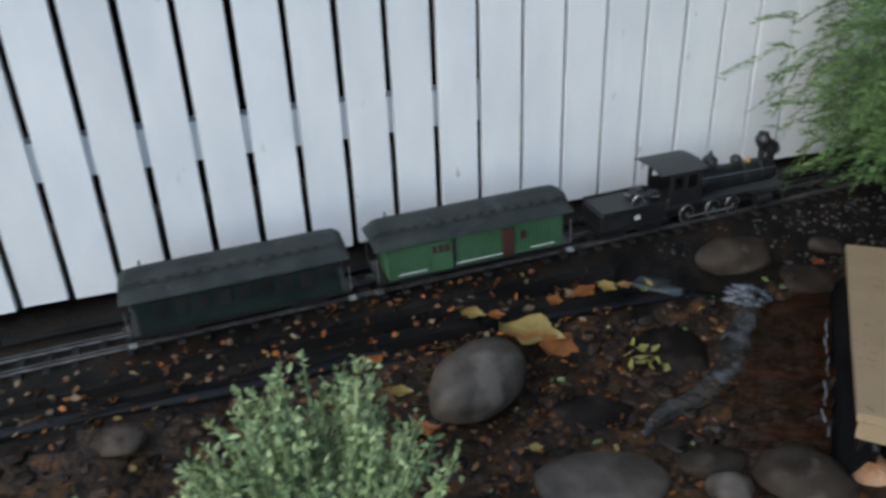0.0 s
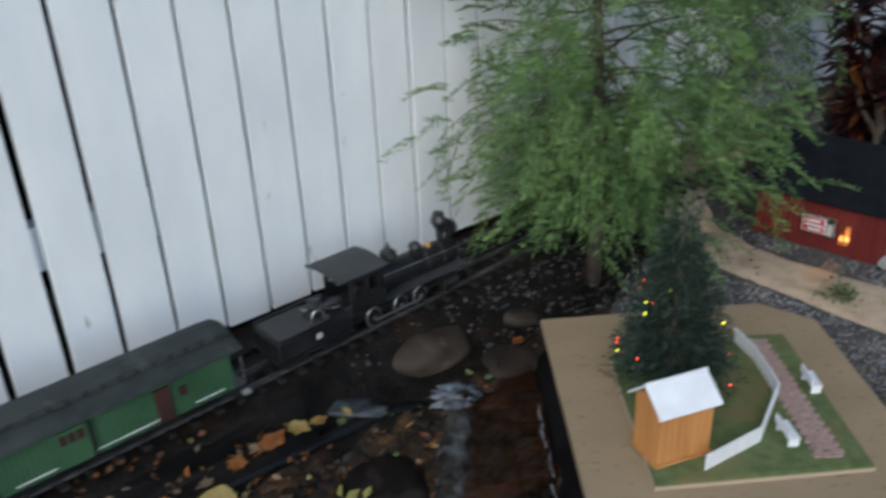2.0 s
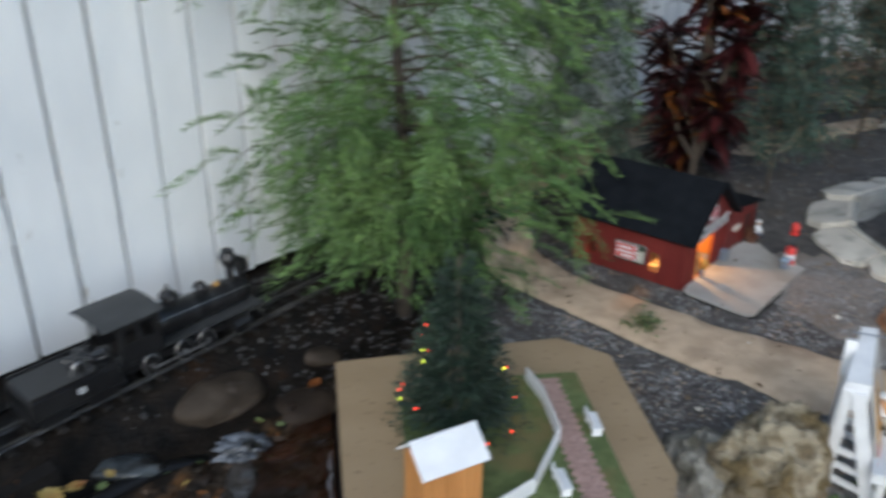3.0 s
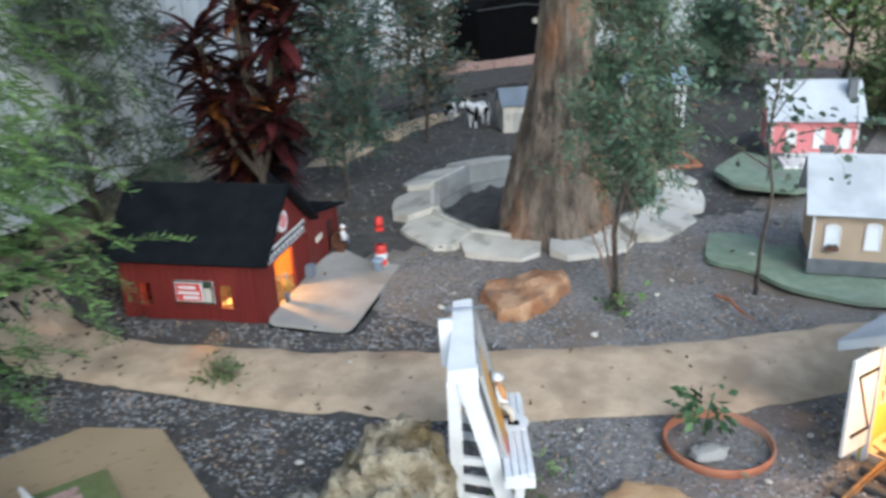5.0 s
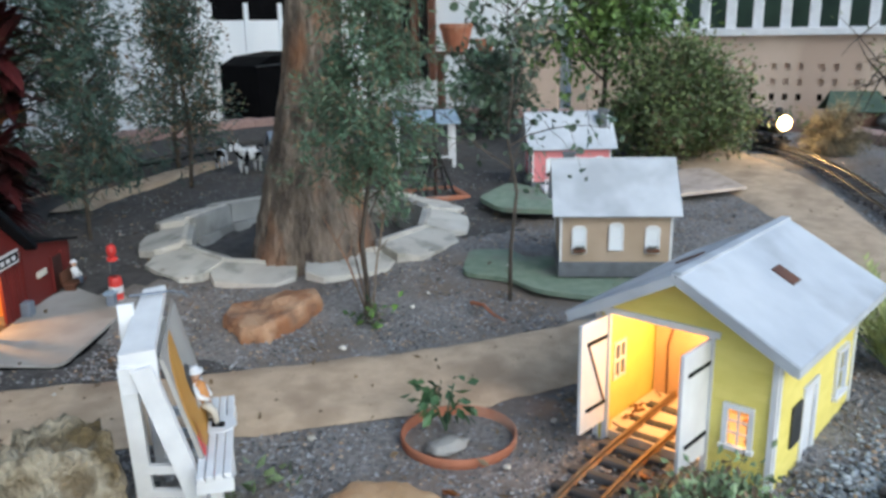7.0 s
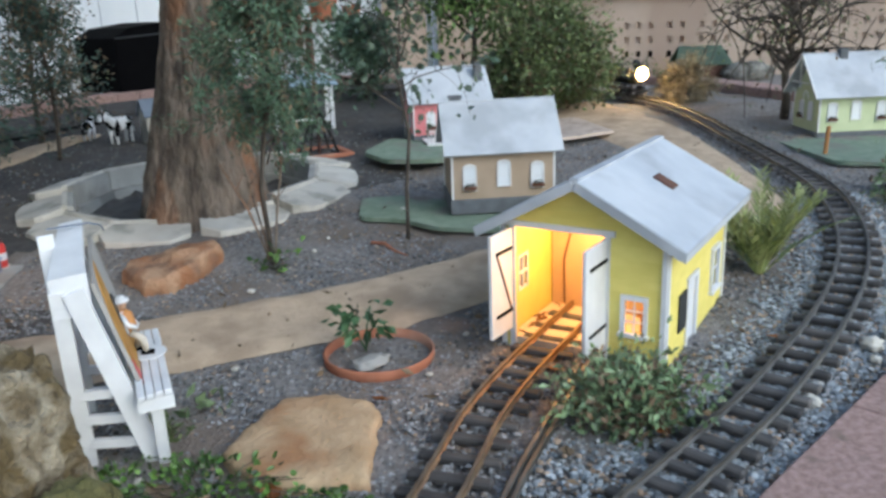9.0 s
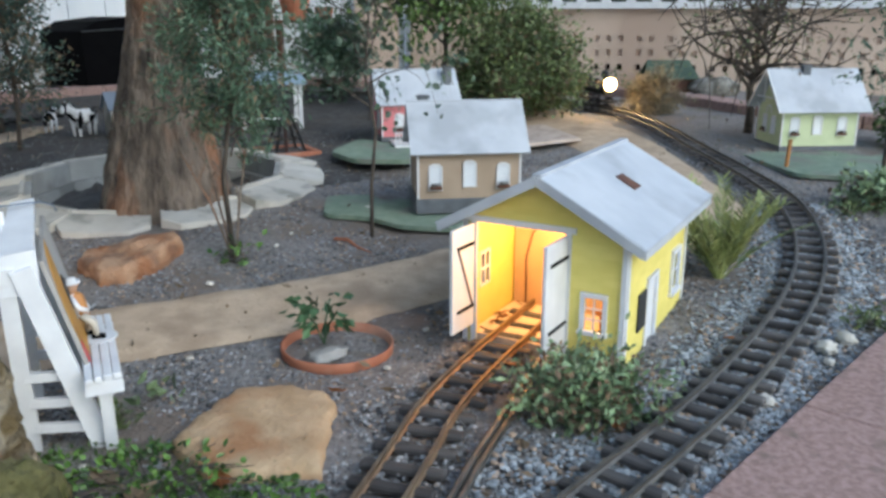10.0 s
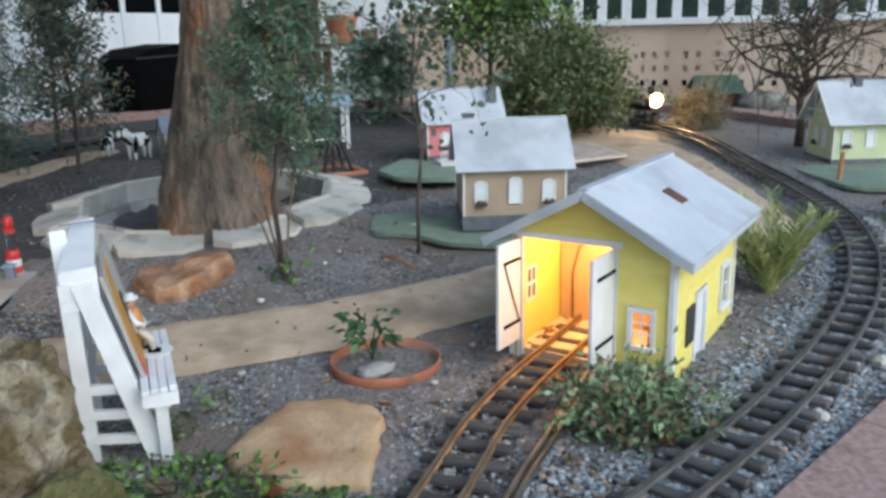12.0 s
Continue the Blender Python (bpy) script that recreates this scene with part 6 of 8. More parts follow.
# ---- the bank and stream beside the train ----
bank = thing("timber_bank", "wet black timber edging along the raised track bed", "retaining edge", (0, 0, 0))
for v, z, w, h in ((-0.262, 0.058, 0.03, 0.035), (-0.297, 0.032, 0.026, 0.03), (-0.08, 0.078, 0.02, 0.02)):
    u, end = -0.95, 0.6 if v < -0.2 else 1.35
    while u < end:
        L = random.uniform(0.34, 0.5)
        a, b = xy(u, v + random.uniform(-0.004, 0.004)), xy(min(u + L, end + 0.05), v + random.uniform(-0.004, 0.004))
        part("timber", beam(bmesh.new(), (*a, z + 0.028 * u - 0.013), (*b, z + 0.028 * min(u + L, end + 0.05) - 0.013 + random.uniform(-0.003, 0.003)), w, h), "timber_dark", bank)
        u += L + 0.004
hose = thing("black_hose", "black irrigation hose lying along the bank", "hose", (0, 0, 0))
part("pipe", tube(bmesh.new(), spline([(-0.85, 0.98, 0.02), (-0.47, 1.155, 0.014), (-0.16, 1.27, 0.012), (0.12, 1.41, 0.022), (0.3, 1.475, 0.02), (0.44, 1.53, 0.012), (0.6, 1.59, 0.005), (0.68, 1.6, -0.01)], 0.03), 0.0135, 12), "liner", hose, smooth=True)
part("pipe", tube(bmesh.new(), spline([(-0.9, 1.06, 0.03), (-0.5, 1.2, 0.03), (-0.15, 1.31, 0.03), (0.05, 1.39, 0.026), (0.2, 1.49, 0.02)], 0.03), 0.007, 8), "liner", hose, smooth=True)

bank_strip = strip("wet_bank", [(*xy(-1.1, 0.3), 0), (*xy(0, 0.3), 0), (*xy(0.9, 0.3), 0), (*xy(1.6, 0.2), 0), (*xy(2.0, 0.05), 0)],
      [(-0.9, 0.2, 0), (0.5, 0.45, 0), (0.93, 0.98, 0), (1.02, 1.55, 0), (1.42, 2.08, 0)], "wet_soil", 0.006, across=44, label="wet black soil and leaf litter beside the stream", category="ground")
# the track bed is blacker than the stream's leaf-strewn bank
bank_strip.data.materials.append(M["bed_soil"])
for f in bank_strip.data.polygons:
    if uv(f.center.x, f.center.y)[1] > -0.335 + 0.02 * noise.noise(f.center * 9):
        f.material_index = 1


def water_sheet():
    left = spline([(0.56, 1.06, 0), (0.615, 1.2, 0), (0.645, 1.3, 0), (0.695, 1.42, 0), (0.74, 1.52, 0), (0.79, 1.64, 0), (0.83, 1.73, 0)], 0.02)
    right = spline([(0.74, 1.04, 0), (0.77, 1.18, 0), (0.805, 1.3, 0), (0.86, 1.46, 0), (0.885, 1.54, 0), (0.915, 1.645, 0), (0.94, 1.73, 0)], 0.02)
    n = min(len(left), len(right))
    verts, faces = [], []
    for i in range(n):
        p, q = left[round(i * (len(left) - 1) / (n - 1))], right[round(i * (len(right) - 1) / (n - 1))]
        for k in range(15):
            s = p.lerp(q, k / 14)
            if k in (0, 14):
                s = s + (q - p) * 0.14 * noise.noise(Vector((i * 0.5, k, 2.0)))
            verts.append((s.x, s.y, -0.026 + 0.012 * i / n + 0.003 * noise.noise(Vector((s.x * 22, s.y * 30, 0)))))
    for i in range(n - 1):
        for k in range(14):
            j = i * 15 + k
            faces.append((j, j + 1, j + 16, j + 15))
    ob = raw_mesh("stream_water", verts, faces, "water", smooth=True)
    return tagged(ob, "shallow brown stream water running over the bed", "water", kind="structure")


water_sheet()
rill = strip("running_water", [(0.47, 1.2, 0), (0.505, 1.27, 0), (0.59, 1.345, 0), (0.63, 1.4, 0), (0.66, 1.48, 0), (0.69, 1.55, 0), (0.73, 1.6, 0)], [(0.48, 1.19, 0), (0.52, 1.235, 0), (0.61, 1.295, 0), (0.665, 1.35, 0), (0.715, 1.45, 0), (0.745, 1.525, 0), (0.76, 1.575, 0)], "rill", 0.016, across=6, label="thin trickle of running water over the bed, its pale sheen painted in", category="water")
foam = thing("foam_line", "thin white foam where the stream meets its edge", "foam", (0, 0, 0))
rng = np.random.default_rng(21)
for i in range(14):
    t = (i + rng.uniform(0.1, 0.9)) / 14
    p = Vector((0.762, 1.19, -0.02)).lerp(Vector((0.88, 1.55, -0.014)), t)
    fleck = part("fleck", stone(bmesh.new(), rng.uniform(0.0008, 0.0026), rng.uniform(0.01, 0.02), 0.0005, 0.4, 3, i, 1), "foam", foam)
    fleck.matrix_basis = pose(p.x + rng.normal(0, 0.003), p.y, p.z, 0, 0, -18 + rng.normal(0, 6))
liner = thing("pond_liner", "black pond liner folded up along the display table", "liner")
part("liner_sheet", slab(bmesh.new(), (0.752, 1.1, -0.035), (0.792, 1.09, 0.04), (0.965, 1.65, 0.04), (0.925, 1.68, -0.035), 0.004), "liner", liner)
part("fold", tube(bmesh.new(), [(0.79, 1.09, 0.043), (0.835, 1.235, 0.045), (0.88, 1.38, 0.041), (0.925, 1.52, 0.045), (0.964, 1.65, 0.042)], 0.006, 8), "liner", liner, smooth=True)

G1 = "stream rocks"
rock("boulder", "smooth egg-shaped grey-brown boulder with a pale patch", (0.201, 1.278, 0.018), (0.066, 0.108, 0.062), "egg_rock", -38, 3, 0.05, 1.2, 4, group=G1)
rock("boulder", "broad flat wet dark grey boulder half in the soil", (0.4, 1.085, -0.03), (0.108, 0.062, 0.034), "egg_rock", 6, 5, 0.07, 1.4, 4, group=G1)
rock("boulder", "flat dark brown wet boulder at the foot of the bank", (0.724, 1.722, 0.024), (0.096, 0.05, 0.046), "brown_rock", 14, 7, 0.08, 1.5, 4, group=G1)
rock("boulder", "low rounded black wet stone in the stream bed", (0.395, 1.262, -0.045), (0.085, 0.058, 0.026), "river_rock", 8, 8, 0.06, 1.4, 3, group=G1)
rock("boulder", "low rounded black wet stone with yellow leaves on it", (0.553, 1.44, -0.045), (0.083, 0.105, 0.034), "river_rock", -12, 9, 0.06, 1.4, 3, group=G1)
for (x, y, z), h, mname, turn in (((0.577, 1.135, -0.032), (0.058, 0.034, 0.028), "brown_rock", 8), ((0.59, 1.082, -0.03), (0.038, 0.03, 0.026), "egg_rock", -10), ((0.702, 1.105, -0.03), (0.08, 0.058, 0.044), "brown_rock", -12), ((0.81, 1.13, -0.03), (0.032, 0.03, 0.028), "orange_rock", 40),
                                  ((0.53, 1.196, -0.04), (0.038, 0.028, 0.02), "river_rock", 5), ((0.868, 1.69, -0.022), (0.085, 0.052, 0.034), "lip_rock", 6), ((0.945, 1.785, 0.02), (0.04, 0.028, 0.018), "brown_rock", -30), ((0.85, 1.79, 0.012), (0.045, 0.022, 0.016), "lip_rock", 10),
                                  ((-0.38, 1.12, 0.0), (0.045, 0.03, 0.022), "brown_rock", 10), ((0.31, 1.02, -0.035), (0.045, 0.03, 0.02), "tan_rock", 0), ((0.45, 1.0, -0.035), (0.05, 0.035, 0.02), "brown_rock", 20)):
    rock("river_stone", "rounded brown wet river stone beside the stream", (x, y, z), h, mname, turn, int(x * 90), 0.08, 1.6, 3, group=G1)
rock("slate", "thin wet blue-grey slate piece tipped in the water", (0.548, 1.606, 0.02), (0.066, 0.03, 0.012), "dark_slate", -22, 4, 0.15, 2, 3, group=G1)
rock("slate", "crumpled wet slate piece with a pale glint painted into it", (0.735, 1.61, -0.004), (0.044, 0.032, 0.013), "wet_slate", -10, 6, 0.3, 3.5, 4, group=G1)


def leaf_blade(name, label, place, length, width, material, turn, tilt=(8, 5)):
    """A fallen leaf: a curled blade with a midrib and a stalk."""
    bm = bmesh.new()
    rows = []
    for i in range(9):
        t = i / 8
        w = width / 2 * math.sin(math.pi * min(1, t ** 0.75)) * (1 + 0.25 * math.sin(t * 14)) + 0.0006
        rows.append([bm.verts.new((length * (t - 0.5), k * w, 0.1 * width * (abs(k) ** 2) + 0.12 * length * (t - 0.5) ** 2)) for k in (-1, -0.5, 0, 0.5, 1)])
    for r0, r1 in zip(rows, rows[1:]):
        for k in range(4):
            bm.faces.new((r0[k], r0[k + 1], r1[k + 1], r1[k]))
    tube(bm, [(-length * 0.75, 0, 0.004), (-length * 0.5, 0, 0.001), (length * 0.4, 0, 0.0012)], 0.0008, 5)
    ob = part(name, bm, material, smooth=True)
    ob.matrix_world = pose(*place, *tilt, turn)
    return tagged(ob, label, "leaf", "fallen leaves")


for x, y, z, L, W, mt, tr in ((0.295, 1.425, 0.022, 0.135, 0.085, "leaf_yellow", -22), (0.345, 1.385, 0.016, 0.09, 0.07, "leaf_rust", 62), (0.185, 1.437, 0.053, 0.05, 0.032, "leaf_yellow", -15), (0.23, 1.435, 0.051, 0.032, 0.024, "leaf_rust", 10),
                              (0.292, 1.46, 0.051, 0.026, 0.016, "leaf_brown", 40), (0.34, 1.483, 0.055, 0.042, 0.03, "leaf_rust", 75), (0.372, 1.507, 0.057, 0.024, 0.016, "leaf_brown", -50), (0.4, 1.515, 0.057, 0.066, 0.034, "leaf_rust", 48), (0.446, 1.536, 0.055, 0.04, 0.03, "leaf_yellow", -35), (0.48, 1.542, 0.057, 0.032, 0.02, "leaf_yellow", 20), (0.515, 1.529, 0.055, 0.022, 0.014, "leaf_bush", 70), (0.53, 1.551, 0.055, 0.02, 0.013, "leaf_yellow", -60),
                              (0.06, 1.29, -0.02, 0.05, 0.028, "leaf_yellow", 0), (0.13, 1.35, -0.01, 0.04, 0.024, "leaf_yellow", 30), (0.115, 1.19, -0.02, 0.05, 0.03, "leaf_rust", 15), (0.3, 1.16, -0.028, 0.025, 0.018, "leaf_yellow", 15), (0.9, 1.69, 0.03, 0.035, 0.02, "leaf_rust", 40), (0.01, 1.33, 0.02, 0.05, 0.03, "leaf_rust", 50), (-0.1, 1.3, 0.02, 0.05, 0.03, "leaf_rust", -20)):
    leaf_blade("fallen_leaf", ("large curled yellow leaf lying on the bank" if L > 0.1 else "curled yellow leaf lying on the bank", "curled rust-orange leaf lying on the bank")[mt == "leaf_rust"], (x, y, z), L, W, mt, tr)
rng = np.random.default_rng(31)
c = np.column_stack([rng.normal(0.5, 0.023, 16), rng.normal(1.396, 0.022, 16), rng.uniform(-0.006, 0.0, 16)])
tagged(leaves("leaf_litter", c, rng.normal(size=(16, 3)) * [1, 1, 0.15], 0.034, 0.017, "leaf_fallen_green", rng=rng), "scatter of small yellow leaves on a black stone", "leaves", kind="stuff")
n = 560
u, v = rng.uniform(-0.8, 1.0, n), rng.uniform(-0.75, -0.3, n)
P = [xy(a, b) for a, b in zip(u, v)]
c = np.array([(x, y, ground_z(x, y) + 0.012) for x, y in P])
for mt, sl in (("leaf_rust", slice(0, 40)), ("leaf_wet", slice(40, 440)), ("leaf_yellow", slice(440, 480)), ("leaf_bush", slice(480, 560))):
    k = len(c[sl])
    tagged(leaves("leaf_litter", c[sl], rng.normal(size=(k, 3)) * [1, 1, 0.25], rng.uniform(0.007, 0.021, k), rng.uniform(0.005, 0.013, k), mt, rng=rng, oval=True), "wet fallen leaves strewn over the bank", "leaves", kind="stuff")
n = 900
c = np.array([(x, y, ground_z(x, y) + 0.01 + z) for x, y, z in zip(rng.uniform(-0.1, 0.66, n), rng.uniform(1.02, 1.52, n), rng.uniform(0, 0.005, n))])
for mt, sl in (("leaf_rust", slice(0, 60)), ("leaf_wet", slice(60, 900))):
    m = len(c[sl])
    tagged(leaves("leaf_litter", c[sl], rng.normal(size=(m, 3)) * [1, 1, 0.3], rng.uniform(0.006, 0.018, m), rng.uniform(0.005, 0.011, m), mt, rng=rng, oval=True), "matted wet brown leaf litter on the stream bed", "leaves", kind="stuff")
# leaves drifted against the hose
n = 330
k = rng.uniform(0, 1, n)
hx, hy = -0.6 + 1.05 * k, 1.115 + 0.42 * k
hx, hy = hx + rng.normal(0, 0.02, n), hy + rng.normal(0.0, 0.024, n)
c = np.array([(x, y, ground_z(x, y) + 0.014 + z) for x, y, z in zip(hx, hy, rng.uniform(0, 0.01, n))])
for mt, sl in (("leaf_rust", slice(0, 70)), ("leaf_yellow", slice(70, 110)), ("leaf_wet", slice(110, 230)), ("leaf_brown", slice(230, 330))):
    m = len(c[sl])
    tagged(leaves("leaf_litter", c[sl], rng.normal(size=(m, 3)) * [1, 1, 0.3], rng.uniform(0.008, 0.021, m), rng.uniform(0.006, 0.014, m), mt, rng=rng, oval=True), "rust and yellow leaves drifted against the hose", "leaves", kind="stuff")
# scattered dry leaves over the gravel
n = 260
x, y = rng.uniform(1.3, 3.2, n), rng.uniform(0.1, 2.3, n)
c = np.array([(a, b, ground_z(a, b) + 0.012) for a, b in zip(x, y)])
tagged(leaves("leaf_litter", c, rng.normal(size=(n, 3)) * [1, 1, 0.2], rng.uniform(0.008, 0.022, n), rng.uniform(0.004, 0.01, n), "leaf_brown", rng=rng), "dry brown leaves scattered over the gravel", "leaves", kind="stuff")

twig = part("fallen_twig", tube(bmesh.new(), [(2.3, 1.02, 0.036), (2.285, 0.99, 0.04), (2.262, 0.965, 0.034), (2.236, 0.933, 0.034)], [0.0035, 0.003, 0.0026, 0.0015], 7), "terracotta")
tagged(twig, "short red-brown twig lying on the gravel", "twig")
for x, y, L, W, mt, tr in ((1.515, 0.985, 0.05, 0.026, "leaf_brown", 60), (1.5, 0.935, 0.04, 0.024, "leaf_brown", -10), (1.535, 0.875, 0.034, 0.02, "leaf_rust", 30), (1.74, 0.83, 0.022, 0.014, "leaf_rust", 70), (1.72, 0.505, 0.03, 0.018, "leaf_rust", 15), (1.86, 0.63, 0.024, 0.015, "leaf_rust", -40), (1.66, 0.6, 0.024, 0.014, "leaf_brown", 15), (2.0, 0.35, 0.024, 0.014, "leaf_rust", 80)):
    leaf_blade("fallen_leaf", "dry tan leaf lying on the gravel", (x, y, ground_z(x, y) + 0.012), L, W, mt, tr)

# ---- rocks and pots of the village ----
def limestone(name, label, place, half, turn, seed, material="limestone"):
    bm = stone(bmesh.new(), *half, 0.13, 1.5, seed, 5)
    for v in bm.verts:
        d = v.co.copy()
        pit = 1.5 * noise.noise(d * 30 + Vector((seed, 0, 0))) + 0.8 * noise.noise(d * 75)
        v.co *= 1 - 0.2 * max(0, pit) + 0.07 * noise.noise(d * 95) + 0.05 * noise.noise(d * 150) + 0.16 * noise.noise(d * 13) + 0.09 * noise.noise(d * 34)
    ob = part(name, bm, material, smooth=True)
    ob.matrix_world = pose(*place, 0, 0, turn)
    return tagged(ob, label, "rock", "limestone rocks")


limestone("limestone_rock", "tall pitted pale limestone rock with ochre stains", (1.465, 1.12, 0.04), (0.08, 0.085, 0.128), 20, 2)
limestone("limestone_rock", "smaller pitted grey-white limestone rock", (1.42, 1.215, 0.0), (0.085, 0.065, 0.07), 60, 5, "grey_limestone")
limestone("limestone_rock", "mossy pitted limestone rock beside the target stand", (1.43, 1.015, 0.0), (0.06, 0.055, 0.075), 10, 8, "mossy_stone")


def slab_rock(name, label, poly, z0, z1, material, seed, tilt=(0, 0)):
    """A broken flat-topped rock with that outline."""
    cx, cy = sum(p[0] for p in poly) / len(poly), sum(p[1] for p in poly) / len(poly)
    ring = []
    for (xa, ya), (xb, yb) in zip(poly, poly[1:] + poly[:1]):
        for k in range(7):
            w = k / 7
            x, y = xa + (xb - xa) * w - cx, ya + (yb - ya) * w - cy
            j = 1 + 0.07 * noise.noise(Vector((x * 40, y * 40, seed))) + 0.04 * noise.noise(Vector((x * 110, y * 110, seed + 5)))
            ring.append((x * j, y * j))
    bm = bmesh.new()
    rows = []
    for s, z in ((0.98, z0 - 0.02), (1.03, z0 + (z1 - z0) * 0.35), (1.0, z0 + (z1 - z0) * 0.75), (0.96, z1 - 0.002), (0.9, z1), (0.72, z1), (0.5, z1), (0.28, z1), (0.1, z1)):
        row = []
        for x, y in ring:
            n = noise.noise(Vector((x * s * 30, y * s * 30, z * 60 + seed)))
            d = noise.noise(Vector((x * s * 80, y * s * 80, seed + 9)))
            k = s * (1 + 0.035 * n) if z < z1 else s
            row.append(bm.verts.new((x * k, y * k, z + (0.004 if z < z1 else 0.0015) * n + 0.0012 * d + x * tilt[0] + y * tilt[1])))
        rows.append(row)
    n = len(ring)
    for r0, r1 in zip(rows, rows[1:]):
        for k in range(n):
            bm.faces.new((r0[k], r0[(k + 1) % n], r1[(k + 1) % n], r1[k]))
    bm.faces.new(rows[-1])
    ob = part(name, bm, material, smooth=True)
    ob.matrix_world = pose(cx, cy, 0)
    return tagged(ob, label, "rock")


slab_rock("flat_rock", "flat slab of tan sandstone set in the gravel", [(1.594, 0.957), (1.649, 0.958), (1.718, 0.944), (1.745, 0.9), (1.739, 0.86), (1.72, 0.824), (1.659, 0.808), (1.576, 0.792), (1.556, 0.836), (1.548, 0.893)], 0.0, 0.0155, "tan_rock", 3)
slab_rock("sandstone_rock", "orange sandstone rock with a broken edge on the gravel", [(2.148, 1.437), (2.17, 1.392), (2.222, 1.362), (2.235, 1.307), (2.21, 1.28), (2.13, 1.289), (2.072, 1.305), (2.05, 1.342), (2.078, 1.378), (2.102, 1.418)], 0.008, 0.041, "orange_rock", 7, (0.1, -0.06))
for i in range(26):
    x, y = random.uniform(1.35, 2.6), random.uniform(0.3, 1.5)
    y = max(y, 0.9 - 0.613 * (x - 0.9))
    s = random.uniform(0.003, 0.007)
    rock("pale_pebble", "small pale pebble lying on the gravel", (x, y, ground_z(x, y) + 0.006), (s * 1.3, s, s * 0.7), "concrete", random.uniform(0, 180), i, 0.15, 2, 2, group="pale pebbles")
for (x, y), s in (((1.998, 0.231), 0.013), ((2.033, 0.197), 0.012), ((1.819, 0.336), 0.009), ((1.95, 0.238), 0.006)):
    rock("pale_pebble", "white quartz pebble beside the track", (x, y, ground_z(x, y) + 0.01), (s * 1.2, s, s * 0.7), "concrete", 20, int(x * 50), 0.28, 2.5, 3, group="pale pebbles")

pot = thing("pot_ring", "sunken terracotta pot rim with a seedling and pale stone", "plant pot", (1.877, 0.873, 0.0))
POT_SCALE = 0.94
part("rim", lathe(bmesh.new(), [(r * POT_SCALE, z) for r, z in ((0.0765, -0.03), (0.078, 0.0), (0.08, 0.002), (0.0808, 0.0135), (0.0797, 0.015), (0.0772, 0.0142), (0.075, 0.0), (0.074, -0.03))], 40), "terracotta", pot, smooth=True)
part("soil", lathe(bmesh.new(), [(0.0722, -0.02), (0.0722, 0.002)], 30), "soil", pot)
rock("pot_stone", "pale flat stone lying inside the pot ring", (1.845, 0.875, 0.01), (0.026, 0.018, 0.007), "slab", -40, 3, 0.25, 2.5, 3)
seedling = thing("seedling", "small green broad-leaved seedling in the pot ring", "plant", (1.89, 0.897, 0.004))
for i in range(3):
    a = i * 2.1
    part("stem", tube(bmesh.new(), [(0, 0, 0), (0.01 * math.cos(a), 0.01 * math.sin(a), 0.03), (0.03 * math.cos(a), 0.03 * math.sin(a), 0.055)], 0.0014, 6), "leaf_seedling", seedling)
rng = np.random.default_rng(8)
a = rng.uniform(0, 2 * np.pi, 60)
r = rng.uniform(0.005, 0.045, 60)
leaves("foliage", np.column_stack([r * np.cos(a), r * np.sin(a), rng.uniform(0.03, 0.065, 60)]), np.column_stack([np.cos(a), np.sin(a), rng.normal(-0.45, 0.35, 60)]), rng.uniform(0.013, 0.024, 60), 0.012, "leaf_seedling", seedling, rng=rng)

derrick_pot = thing("square_planter", "low square terracotta brick surround", "planter", (3.08, 1.43, 0.05), 40)
for i in range(4):
    b = part("brick_edge", boxed(-0.075, 0.075, 0.06, 0.08, 0.0, 0.018, bevel=0.003), "terracotta", derrick_pot)
    b.matrix_basis = pose(0, 0, 0, 0, 0, 90 * i) 
tower = thing("derrick", "low dark open-frame pump tower with a maroon pole", "tower", (3.08, 1.43, 0.055), 40)
for sx in (-1, 1):
    for sy in (-1, 1):
        part("leg", beam(bmesh.new(), (sx * 0.045, sy * 0.045, 0), (sx * 0.007, sy * 0.007, 0.13), 0.005, 0.005), "engine_black", tower)
for z in (0.006, 0.045, 0.085):
    k = 0.045 - 0.038 * z / 0.13
    corner = [(k, k), (k, -k), (-k, -k), (-k, k)]
    for i in range(4):
        part("brace", beam(bmesh.new(), (*corner[i], z), (*corner[(i + 1) % 4], z), 0.003, 0.004), "engine_black", tower)
part("pump_rod", tube(bmesh.new(), [(0, 0, 0), (0, 0, 0.12)], 0.005, 8), "maroon_paint", tower)
part("mast", tube(bmesh.new(), [(0, 0, 0.12), (0, 0, 0.25)], [0.006, 0.004], 8), "engine_black", tower)
part("cross_head", boxed(-0.014, 0.014, -0.006, 0.006, 0.18, 0.192, bevel=0.001), "engine_black", tower)
stake = part("stake", boxed(-0.004, 0.004, -0.004, 0.004, 0, 0.085, bevel=0.001), "hut_wood")
stake.matrix_world = pose(3.05, 0.095, 0.055, 3, 0, 20)
tagged(stake, "short orange wooden stake beside the track", "stake")


